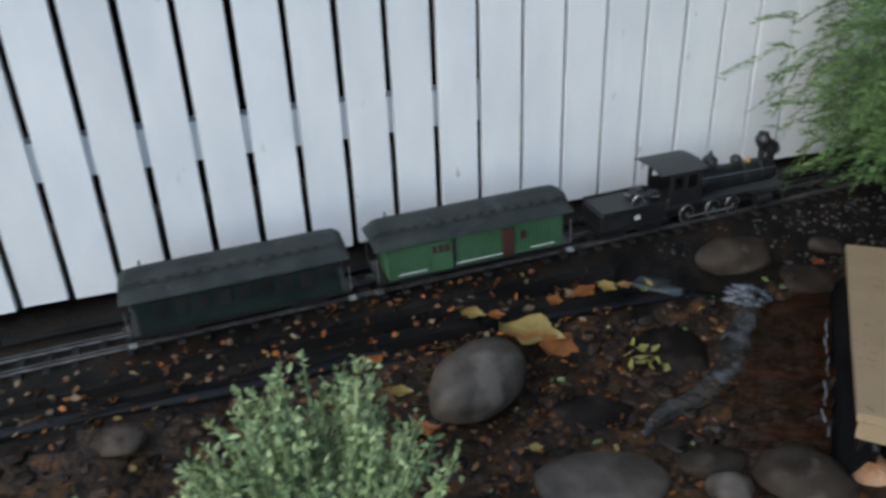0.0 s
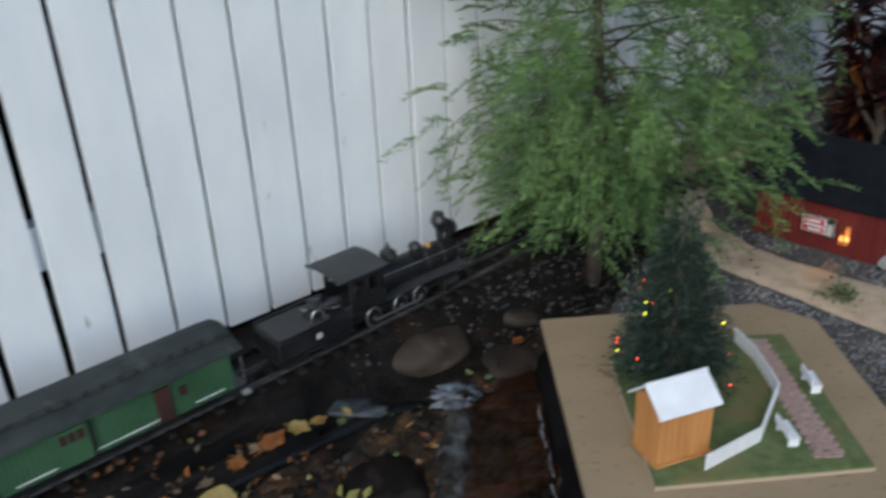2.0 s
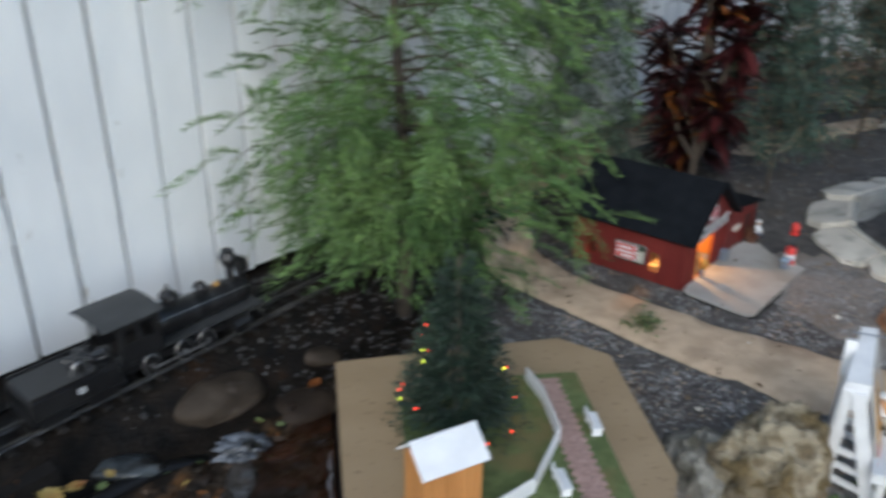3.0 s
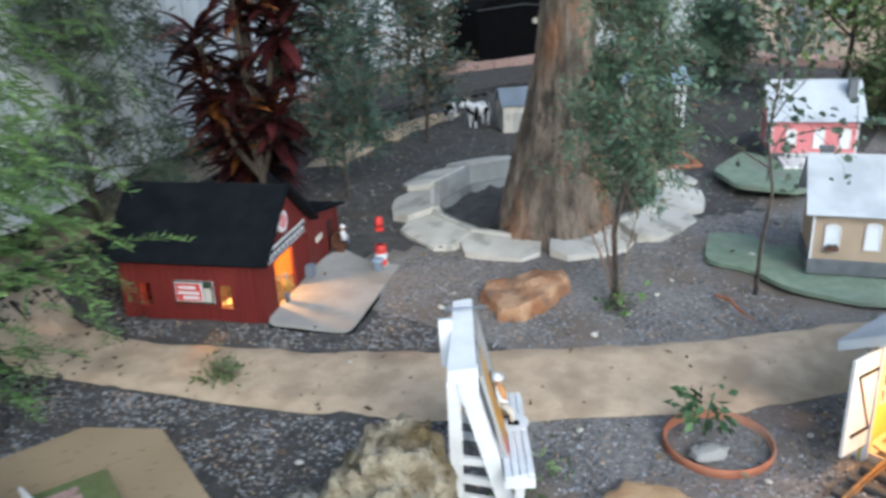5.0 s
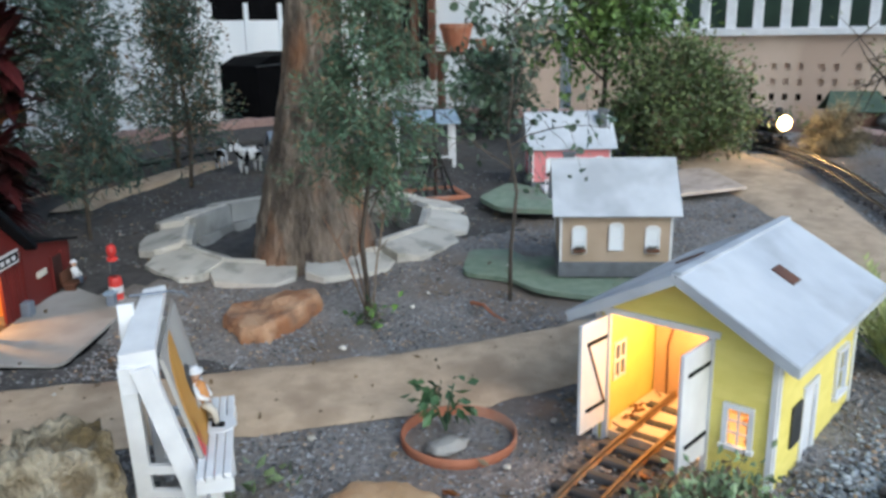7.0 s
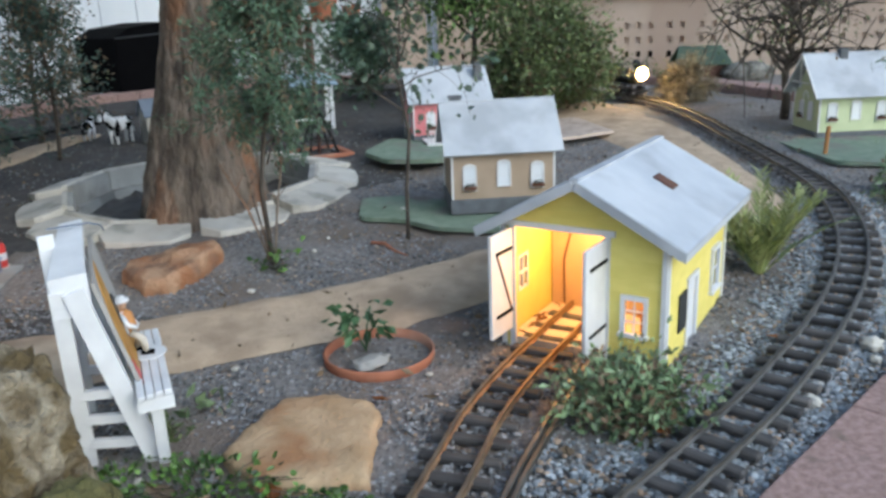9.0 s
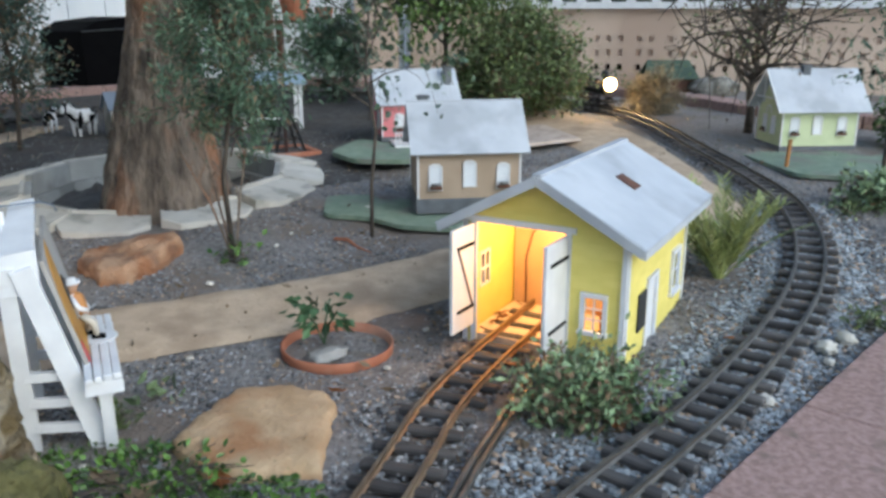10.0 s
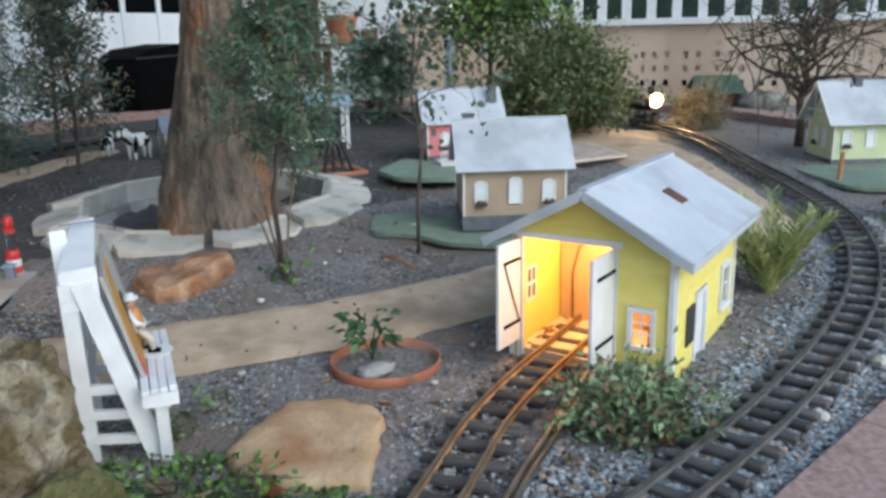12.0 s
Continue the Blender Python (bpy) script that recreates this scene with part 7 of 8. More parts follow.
def cow(place, turn, size, label, seed):
    """A small plain model cow, one mesh, its hide in black and white patches."""
    bm = bmesh.new()
    stone(bm, 0.036, 0.0165, 0.018, 0.06, 1.6, 2, 4, 0, (0, 0, 0.045))
    for x in (-0.024, 0.023):
        for y in (-0.009, 0.009):
            tube(bm, [(x, y, 0.0), (x + 0.001, y, 0.018), (x, y, 0.04)], [0.0036, 0.0042, 0.007], 8)
    tube(bm, [(0.026, 0, 0.05), (0.038, 0, 0.062), (0.044, 0, 0.068)], [0.013, 0.0105, 0.009], 10)
    stone(bm, 0.0125, 0.0088, 0.0098, 0.05, 1.5, 4, 3, 0, (0.049, 0, 0.068))
    stone(bm, 0.0075, 0.0062, 0.0062, 0.05, 1.5, 4, 2, 0, (0.06, 0, 0.063))
    for y in (-1, 1):
        stone(bm, 0.003, 0.0065, 0.004, 0.05, 1.5, 4, 2, 0, (0.043, y * 0.012, 0.073))
        tube(bm, [(0.043, y * 0.005, 0.076), (0.042, y * 0.008, 0.083)], [0.0016, 0.0006], 6)
    tube(bm, [(-0.035, 0, 0.054), (-0.041, 0, 0.045), (-0.041, 0, 0.022)], [0.002, 0.0013, 0.002], 6)
    for v in bm.verts:
        v.co *= size
    ob = part("cow_figure", bm, "white_trim", smooth=True)
    ob.data.materials.append(M["black"])
    for f in ob.data.polygons:
        c = f.center / size
        if c.z > 0.016 and noise.noise(c * 62 + Vector((seed, 0, 0))) > 0.12 and c.x < 0.058:
            f.material_index = 1
    ob.matrix_world = pose(*place, 0, 0, turn)
    return tagged(ob, label, "figurine", "cows")


cow((3.2, 2.15, ground_z(3.2, 2.15) + 0.003), 170, 1.35, "black and white spotted model cow standing on the soil", 3.1)
cow((3.24, 2.3, ground_z(3.24, 2.3) + 0.003), 20, 1.0, "smaller dark-spotted model calf behind the cow", 7.7)
hutch = thing("small_shed", "little pale grey model shed with a blue-grey roof", "model building", (3.235, 2.03, 0.062), 45)
part("body", boxed(-0.05, 0.05, -0.05, 0.05, 0, 0.095, bevel=0.001), "concrete", hutch)
for y in (-0.05, 0.05):
    bm = bmesh.new()
    ends = [[bm.verts.new((x, y * k, z)) for x, z in ((-0.05, 0.0955), (0.05, 0.0955), (0.0, 0.138))] for k in (0.9, 1.0)]
    bm.faces.new(ends[0]), bm.faces.new(ends[1][::-1])
    for i in range(3):
        bm.faces.new((ends[0][i], ends[0][(i + 1) % 3], ends[1][(i + 1) % 3], ends[1][i]))
    part("gable", bm, "concrete", hutch)
part("roof_slope", slab(bmesh.new(), (-0.06, -0.058, 0.0905), (-0.06, 0.058, 0.0905), (0.0, 0.058, 0.1415), (0.0, -0.058, 0.1415), -0.004), "blue_grey", hutch)
part("roof_slope", slab(bmesh.new(), (0.06, -0.058, 0.0905), (0.06, 0.058, 0.0905), (0.0005, 0.058, 0.1415), (0.0005, -0.058, 0.1415), 0.004), "blue_grey", hutch)
part("door", boxed(-0.0525, -0.0502, -0.016, 0.016, 0.002, 0.068), "concrete_grey", hutch)
pav = thing("pavilion", "small white-posted pavilion with a pale blue roof", "model building", (3.45, 1.63, 0.08), -62)
for x in (-0.09, 0.09):
    for y in (-0.07, 0.07):
        part("post", boxed(x - 0.006, x + 0.006, y - 0.006, y + 0.006, 0, 0.14), "white_trim", pav)
part("roof", slab(bmesh.new(), (-0.11, -0.095, 0.141), (0.11, -0.095, 0.141), (0.11, 0.095, 0.165), (-0.11, 0.095, 0.165), 0.006), "sky_blue", pav)
part("bin", lathe(bmesh.new(), [(0.02, 0), (0.022, 0.06)], 12, (0, 0)), "leaf_dark", pav)
part("rail", boxed(-0.09, 0.09, -0.074, -0.068, 0.03, 0.036), "white_trim", pav)


# ---- the back of the garden ----
def curb():
    pts = spline([(3.0, 3.16, 0.1), (3.55, 3.0, 0.1), (4.14, 2.77, 0.1), (4.58, 2.5, 0.1), (4.75, 2.05, 0.1), (4.75, 1.4, 0.1), (4.65, 0.7, 0.1), (4.3, 0.28, 0.1), (3.95, 0.02, 0.1), (3.7, -0.3, 0.1), (3.6, -0.8, 0.1)], 0.1)
    c = thing("brick_curb", "low pink brick kerb round the back of the railway", "kerb", kind="structure")
    first = None
    for p, q in zip(pts, pts[1:]):
        d = q - p
        m = pose(p.x, p.y, 0.085 + random.uniform(-0.002, 0.002), 0, 0, math.degrees(math.atan2(d.y, d.x)))
        if first is None:
            first = part("brick", boxed(0, 0.108, -0.055, 0.055, -0.06, 0.05, bevel=0.004), "pavers", c)
            first.matrix_basis = m
        else:
            again(first, c, m)
    return c


curb()


def back_building():
    b = thing("back_building", "white sided building with dark window at the garden's back", "building", kind="structure")
    a, e = Vector((3.05, 3.45, 0)), Vector((5.1, 2.72, 0))
    d = (e - a).normalized()
    n = Vector((-d.y, d.x, 0))
    ang = math.degrees(math.atan2(d.y, d.x))
    L = (e - a).length
    wall = part("wall", wall_with_holes(bmesh.new(), L, 2.6, [(1.2, 1.95, 0.52, 1.5)], 0.0, 0.12), "house_white", b)
    wall.matrix_basis = pose(a.x, a.y, 0.05, 0, 0, ang)
    part("window_dark", boxed(1.18, 1.97, 0.1, 0.11, 0.5, 1.52), "black", wall)
    for x in np.arange(0.2, L, 0.2):
        part("batten", boxed(x - 0.012, x + 0.012, -0.008, -0.0005, 0, 0.6), "house_white", wall)
    k = part("covered_crate", boxed(0, 1, 0, 1, 0, 1), "black", b, "black tarpaulin-covered crate with arched top and a pale tag")
    bm = bmesh.new()
    prof = [(-0.27, 0), (-0.27, 0.235), (-0.19, 0.275), (0, 0.295), (0.19, 0.275), (0.27, 0.235), (0.27, 0)]
    lo = [bm.verts.new((x, -0.3, z)) for x, z in prof]
    hi = [bm.verts.new((x, -0.01, z)) for x, z in prof]
    bm.faces.new(lo), bm.faces.new(hi[::-1])
    for i in range(len(prof)):
        j = (i + 1) % len(prof)
        bm.faces.new((lo[i], lo[j], hi[j], hi[i]))
    bm.to_mesh(k.data)
    bm.free()
    k.matrix_basis = pose(a.x + d.x * 1.5, a.y + d.y * 1.5, 0.13, 0, 0, ang)
    part("tag", boxed(0.06, 0.13, -0.304, -0.301, 0.15, 0.175), "concrete", k)
    part("fold", tube(bmesh.new(), [(-0.27, -0.302, 0.235), (0.0, -0.302, 0.245), (0.27, -0.302, 0.215)], 0.004, 6), "engine_grey", k)
    # slatted door and panels further along
    w2 = part("end_wall", boxed(0, 0.12, -1.1, 0, 0, 2.6), "house_white", b)
    w2.matrix_basis = pose(e.x, e.y, 0.05, 0, 0, 0)
    for i in range(7):
        part("slat", boxed(-0.03, -0.002, -0.42 + i * 0.05, -0.385 + i * 0.05, 0.2, 2.2), "timber_dark" if i % 2 else "brown_paint", w2)
    part("pilaster", boxed(-0.05, -0.003, -1.1, -0.88, 0, 0.5), "beige", w2)
    return b


back_building()
shelf = thing("plant_stand", "rusty plant stand with terracotta pots on the kerb", "plant stand", (4.62, 1.95, 0.135))
for y in (-0.12, 0.12):
    part("upright", boxed(-0.02, 0.02, y - 0.012, y + 0.012, 0, 0.26), "brown_paint", shelf)
part("shelf", boxed(-0.07, 0.07, -0.16, 0.16, 0.2605, 0.275), "brown_paint", shelf)
part("pot", lathe(bmesh.new(), [(0.05, 0.2755), (0.075, 0.38), (0.08, 0.38), (0.08, 0.4)], 20, (0, 0.04)), "terracotta", shelf)
part("pot", lathe(bmesh.new(), [(0.035, 0.2755), (0.045, 0.33)], 16, (0, -0.1)), "terracotta", shelf)


def deck():
    k = thing("raised_deck", "beige pierced deck wall with a white balustrade above", "deck", kind="structure")
    a, e = Vector((5.05, 1.55, 0)), Vector((4.65, -2.0, 0))
    d = (e - a).normalized()
    ang = math.degrees(math.atan2(d.y, d.x))
    L = (e - a).length
    holes = []
    x = 0.12
    while x < L - 0.12:
        for z in (0.18, 0.245, 0.31):
            holes.append((x, x + 0.022, z, z + 0.03))
        x += 0.055 if int(x / 0.055) % 3 else 0.085
    wall = part("deck_wall", wall_with_holes(bmesh.new(), L, 0.46, holes, 0, 0.06), "beige", k)
    wall.matrix_basis = pose(a.x, a.y, 0.0, 0, 0, ang)
    part("inner_dark", boxed(0, L, 0.12, 0.14, 0, 0.4), "black", wall)
    part("screen_back", boxed(0.01, L - 0.01, 0.016, 0.055, 0.225, 0.36), "beige", wall)
    part("deck_edge", boxed(-0.02, L, -0.03, 0.3, 0.4605, 0.49), "white_trim", wall)
    for x in np.arange(0.05, L, 0.115):
        part("baluster", boxed(x - 0.02, x + 0.02, 0.02, 0.05, 0.4905, 1.0), "white_trim", wall)
    part("rail", boxed(0, L, 0.01, 0.07, 1.0005, 1.05), "white_trim", wall)
    part("porch_dark", boxed(0, L, 0.7, 0.75, 0.4905, 1.6), "leaf_dark", wall)
    return k


deck()
small = thing("green_roof_shed", "small brown model shed with a grey-green roof", "model building", (4.6, 0.385, 0.11), -80)
part("body", boxed(0, 0.2, 0, 0.12, 0, 0.055), "brown_paint", small)
part("roof", slab(bmesh.new(), (-0.02, -0.02, 0.0555), (0.22, -0.02, 0.0555), (0.19, 0.07, 0.13), (0.01, 0.07, 0.13), 0.005), "leaf_euc", small)
part("roof", slab(bmesh.new(), (0.22, 0.14, 0.0555), (-0.02, 0.14, 0.0555), (0.01, 0.0705, 0.13), (0.19, 0.0705, 0.13), 0.005), "leaf_euc", small)

rock("grey_boulder", "low rounded grey boulder on the kerb beside the small shed", (4.62, 0.1, 0.13), (0.06, 0.11, 0.05), "grey_limestone", 10, 6, 0.12, 1.6, 3)

# ---- paving at the camera's feet ----
pave = thing("pavement", "pink concrete paving slabs beside the railway", "pavement", kind="structure")
slab_mesh = None
for i in range(-2, 6):
    for j in range(3):
        c = Vector((1.613, 0.412, 0)) + Vector((0.853, -0.522, 0)) * (i * 0.235 + 0.1 + (0.11 if j % 2 else 0)) + Vector((-0.522, -0.853, 0)) * (0.115 + j * 0.235)
        if c.x < 0.85:
            continue
        m = pose(c.x, c.y, random.uniform(-0.0007, 0.0007), 0, 0, -31.5)
        if slab_mesh is None:
            slab_mesh = part("slab", boxed(-0.1168, 0.1168, -0.1168, 0.1168, -0.04, 0.018, bevel=0.002), "pavers", pave)
            slab_mesh.matrix_basis = m
        else:
            again(slab_mesh, pave, m)


# ---- plants ----
def limb_lines(rng, base, height, spread, n, start=0.25, lift=0.5, jitter=0.12):
    """Curved limbs that leave an upright stem: lists of points."""
    out = []
    for i in range(n):
        z0 = height * (start + (0.95 - start) * (i + rng.uniform(0, 0.8)) / n)
        a = i * 2.4 + rng.uniform(-0.5, 0.5)
        reach = spread * (1.05 - 0.75 * (z0 / height - start) / (1 - start)) * rng.uniform(0.7, 1.1)
        p = Vector((0, 0, z0))
        pts = [p.copy()]
        d = Vector((math.cos(a), math.sin(a), lift))
        for k in range(5):
            d = (d + Vector(rng.normal(0, jitter, 3)) - Vector((0, 0, 0.06 * k * (1 if lift < 0.6 else 0.3)))).normalized()
            p = p + d * reach / 5
            pts.append(p.copy())
        out.append(pts)
    return out


def woody(name, label, place, height, spread, limbs, trunk_r, leaf, style, seed, start=0.25, lift=0.5, count=3000, size=(0.012, 0.004), bark="twig", lean=(0, 0), category="tree", sag=0.0, clump=0.05, dry=0.0, turn=0, jitter=0.12):
    """A small tree: a tapered stem, limbs and twigs, and a crown of single leaves gathered in sprigs."""
    rng = np.random.default_rng(seed)
    t = thing(name, label, category, place, turn)
    stem = [Vector((lean[0] * k / 6 + rng.normal(0, 0.006), lean[1] * k / 6 + rng.normal(0, 0.006), height * k / 6)) for k in range(7)]
    stem[0] = Vector((0, 0, -0.02))
    part("trunk", tube(bmesh.new(), stem, [trunk_r * (1 - 0.13 * k) for k in range(7)], 9), bark, t, smooth=True)
    lines = limb_lines(rng, None, height, spread, limbs, start, lift, jitter)
    tips = []
    fine = bmesh.new()
    for pts in lines:
        bm = bmesh.new()
        sh = pts[0].z / height
        pts = [q + Vector((lean[0] * sh, lean[1] * sh, -sag * (k / 5) ** 2)) for k, q in enumerate(pts)]
        tube(bm, pts, [trunk_r * 0.42 * (1 - 0.15 * k) for k in range(6)], 6)
        for k in range(2, 6):
            for _ in range(2):
                e = pts[k] + Vector(rng.normal(0, clump, 3))
                tube(fine, [pts[k], pts[k].lerp(e, 0.5) + Vector((0, 0, 0.006)), e], [trunk_r * 0.16, trunk_r * 0.12, trunk_r * 0.06], 5)
                tips.append((pts[k], e))
        part("limb", bm, bark, t)
    tagged(part("twig_mass", fine, bark, t), kind="stuff")
    A = np.array([tuple(a) for a, _ in tips])
    B = np.array([tuple(b) for _, b in tips])
    idx = rng.integers(0, len(tips), count)
    w = rng.uniform(0.15, 1.25, count)[:, None]
    c = A[idx] * (1 - w) + B[idx] * w
    d0 = B[idx] - A[idx]
    d0 /= np.linalg.norm(d0, axis=1)[:, None] + 1e-6
    if style == "needle":
        c += rng.normal(0, clump * 0.3, (count, 3))
        d = d0 + rng.normal(0, 0.55, (count, 3)) - [0, 0, 0.25]
    elif style == "round":
        c += rng.normal(0, clump * 0.35, (count, 3))
        d = rng.normal(0, 1, (count, 3)) - [0, 0, 0.5]
    else:
        c += rng.normal(0, clump * 0.4, (count, 3))
        d = d0 * 0.7 + rng.normal(0, 0.8, (count, 3))
    L = rng.uniform(0.7, 1.3, count) * size[0]
    k = int(count * dry)
    leaves("crown", c[k:], d[k:], L[k:], L[k:] * size[1] / size[0], leaf, t, rng=rng, oval=style == "round")
    if k:
        leaves("dry_foliage", c[:k], d[:k], L[:k], L[:k] * size[1] / size[0], "leaf_brown", t, rng=rng)
    return t


def feathery_tree(name, label, place, height, spread, seed, sprays=620):
    """A conifer with drooping feathery sprays: each spray is a fine stalk with needles on both sides."""
    rng = np.random.default_rng(seed)
    t = thing(name, label, "tree", place)
    part("trunk", tube(bmesh.new(), [(0, 0, -0.03), (0.01, 0.0, 0.25), (-0.01, 0.01, 0.6), (0.0, 0, height)], [0.019, 0.014, 0.009, 0.003], 10), "twig", t, smooth=True)
    tips = []
    for i in range(58):
        bm = bmesh.new()
        z0 = height * (0.1 + 0.85 * i / 58)
        a = i * 2.4 + rng.uniform(-0.3, 0.3)
        reach = spread * (1.0 - 0.5 * abs(z0 / height - 0.5)) * rng.uniform(0.7, 1.08) * (0.72 + 0.28 * smooth01(0.1, 0.4, z0 / height))
        p, d = Vector((0, 0, z0)), Vector((math.cos(a), math.sin(a), 0.45))
        pts = [p.copy()]
        for k in range(7):
            d = (d + Vector(rng.normal(0, 0.13, 3)) - Vector((0, 0, 0.11))).normalized()
            p = p + d * reach / 7
            p.z = max(p.z, 0.02)
            pts.append(p.copy())
        tube(bm, pts, [0.0035 * (1 - 0.12 * k) for k in range(8)], 5)
        tips += [(pts[k], pts[k] - pts[k - 1]) for k in range(2, 8)]
        part("limb", bm, "twig", t)
    for i in range(9):
        a = radians(185 + 11 * i)
        p, d = Vector((0, 0, rng.uniform(0.4, 0.55))), Vector((math.cos(a), math.sin(a), 0.1))
        pts = [p.copy()]
        for k in range(7):
            d = (d + Vector(rng.normal(0, 0.08, 3)) - Vector((0, 0, 0.2))).normalized()
            p = p + d * rng.uniform(0.22, 0.32) / 7
            p.z = max(p.z, 0.02)
            pts.append(p.copy())
        part("limb", tube(bmesh.new(), pts, [0.003 * (1 - 0.12 * k) for k in range(8)], 5), "twig", t)
        tips += [(pts[k], pts[k] - pts[k - 1]) for k in range(2, 8)]
    for i in range(9):
        a = i * 2.4
        p, d = Vector((0, 0, rng.uniform(0.16, 0.34))), Vector((math.cos(a), math.sin(a), 0.15))
        pts = [p.copy()]
        for k in range(7):
            d = (d + Vector(rng.normal(0, 0.08, 3)) - Vector((0, 0, 0.12))).normalized()
            p = p + d * rng.uniform(0.14, 0.2) / 7
            p.z = max(p.z, 0.03)
            pts.append(p.copy())
        part("limb", tube(bmesh.new(), pts, [0.003 * (1 - 0.12 * k) for k in range(8)], 5), "twig", t)
        tips += [(pts[k], pts[k] - pts[k - 1]) for k in range(2, 8)]
    for i in range(10):
        a = radians(-40 + 8 * i)
        p, d = Vector((0, 0, 0.33 + 0.06 * i)), Vector((math.cos(a), math.sin(a), 0.2))
        pts = [p.copy()]
        for k in range(7):
            d = (d + Vector(rng.normal(0, 0.06, 3)) - Vector((0, 0, 0.14))).normalized()
            p = p + d * 0.36 / 7
            pts.append(p.copy())
        part("limb", tube(bmesh.new(), pts, [0.003 * (1 - 0.12 * k) for k in range(8)], 5), "twig", t)
        tips += [(pts[k], pts[k] - pts[k - 1]) for k in range(2, 8)]
    C, D = [], []
    for i in range(sprays):
        p, d = tips[i % len(tips)]
        p = p + Vector(rng.normal(0, 0.035, 3))
        d = (d.normalized() + Vector(rng.normal(0, 0.55, 3))).normalized()
        L = rng.uniform(0.05, 0.12)
        side = d.cross(Vector((0, 0, 1))).normalized()
        for k in range(22):
            q = p + d * L * k / 22 - Vector((0, 0, 0.35 * L * (k / 22) ** 2))
            for s in (-1, 1):
                C.append(tuple(q))
                D.append(tuple(d * 0.8 + side * s * 0.9 + Vector(rng.normal(0, 0.18, 3))))
    n = len(C)
    leaves("crown", C, D, rng.uniform(0.014, 0.024, n), 0.0026, "leaf_cypress", t, rng=rng)
    return t


feathery_tree("conifer", "young conifer with drooping feathery bright green sprays", (1.17, 1.89, 0.04), 1.2, 0.435, 4, 2050)
woody("conifer", "slender blue-green conifer behind the red store", (2.43, 2.07, 0.03), 0.82, 0.19, 44, 0.006, "leaf_teal", "needle", 12, 0.1, 0.85, 17000, (0.022, 0.0042), clump=0.038, dry=0.12)
woody("conifer", "soft grey-green conifer against the fence", (1.93, 2.46, 0.05), 0.85, 0.33, 34, 0.009, "leaf_soft", "needle", 14, 0.06, 0.6, 20000, (0.026, 0.004), clump=0.055)
woody("sapling", "thin tree with blue-green foliage and dry lower twigs", (2.213, 1.18, 0.012), 0.9, 0.125, 40, 0.0048, "leaf_blue", "needle", 21, 0.2, 0.9, 24000, (0.0135, 0.0032), clump=0.034, dry=0.15, lean=(0.02, -0.02))
def dry_stems(label, place, tips, seed):
    """Thin bare stems that rise from one foot and fork."""
    rng = np.random.default_rng(seed)
    t = thing("dry_shoots", label, "shrub", place)
    for x, y, z in tips:
        top = Vector((x, y, z))
        mid = top * 0.5 + Vector((rng.normal(0, 0.006), rng.normal(0, 0.006), 0.01))
        stem = part("stem", tube(bmesh.new(), [(0, 0, -0.01), mid, top], [0.0026, 0.002, 0.0009], 6), "bark", t)
        bm = bmesh.new()
        for _ in range(7):
            a = mid.lerp(top, rng.uniform(0.0, 0.95))
            e = a + Vector((rng.normal(0, 0.018), rng.normal(0, 0.018), rng.uniform(0.01, 0.045)))
            tube(bm, [a, a.lerp(e, 0.5) + Vector(rng.normal(0, 0.002, 3)), e], [0.0011, 0.0009, 0.0005], 5)
        tagged(part("twig_mass", bm, "bark", stem), kind="stuff")
    return t


dry_stems("bare brown dry shoots round the sapling's foot", (2.213, 1.18, 0.012), [(-0.03, 0.075, 0.2), (-0.01, 0.045, 0.23), (0.01, -0.03, 0.2), (0.02, 0.02, 0.26)], 61)
woody("sapling", "thin tree with round grey-green leaves", (2.36, 0.966, 0.03), 0.6, 0.19, 13, 0.0042, "leaf_euc", "round", 22, 0.36, 0.7, 440, (0.0145, 0.0125), clump=0.045)
woody("sapling", "thin brownish half-dry tree by the cows", (2.97, 2.21, 0.05), 0.72, 0.15, 26, 0.007, "leaf_teal", "leaf", 23, 0.16, 0.85, 7600, (0.018, 0.006), clump=0.045, dry=0.3)
woody("sapling", "dry twiggy shrub at the back of the ring", (3.2, 2.45, 0.06), 0.55, 0.2, 16, 0.009, "leaf_bush", "leaf", 24, 0.2, 0.7, 1800, (0.016, 0.006), clump=0.045, dry=0.5)
woody("bush", "dense rounded green bush behind the cottages", (3.67, 0.85, 0.09), 0.3, 0.235, 40, 0.014, "leaf_bush", "leaf", 25, 0.08, 0.5, 26000, (0.017, 0.0085), clump=0.055, category="bush", dry=0.12)
woody("tree", "open leafy green tree behind the pink cottage", (3.82, 1.12, 0.09), 0.66, 0.3, 30, 0.011, "leaf_fresh", "leaf", 26, 0.35, 0.75, 5200, (0.026, 0.014), clump=0.065)
woody("bush", "grey-green shrub at the foot of the deck", (4.05, 1.62, 0.09), 0.3, 0.18, 18, 0.012, "leaf_blue", "leaf", 27, 0.15, 0.6, 5000, (0.022, 0.009), clump=0.05, category="bush")
woody("bare_tree", "small nearly leafless spreading tree", (3.56, 0.115, 0.085), 0.4, 0.4, 26, 0.015, "leaf_bush", "leaf", 28, 0.3, 0.8, 1100, (0.015, 0.006), clump=0.07, jitter=0.3, dry=0.5)
woody("shrub", "low green shrub beside the engine shed", (1.757, 0.54, 0.0), 0.04, 0.092, 38, 0.0022, "leaf_shrub", "leaf", 30, 0.1, 0.4, 3700, (0.0115, 0.0055), clump=0.018, category="bush", dry=0.28, bark="twig")
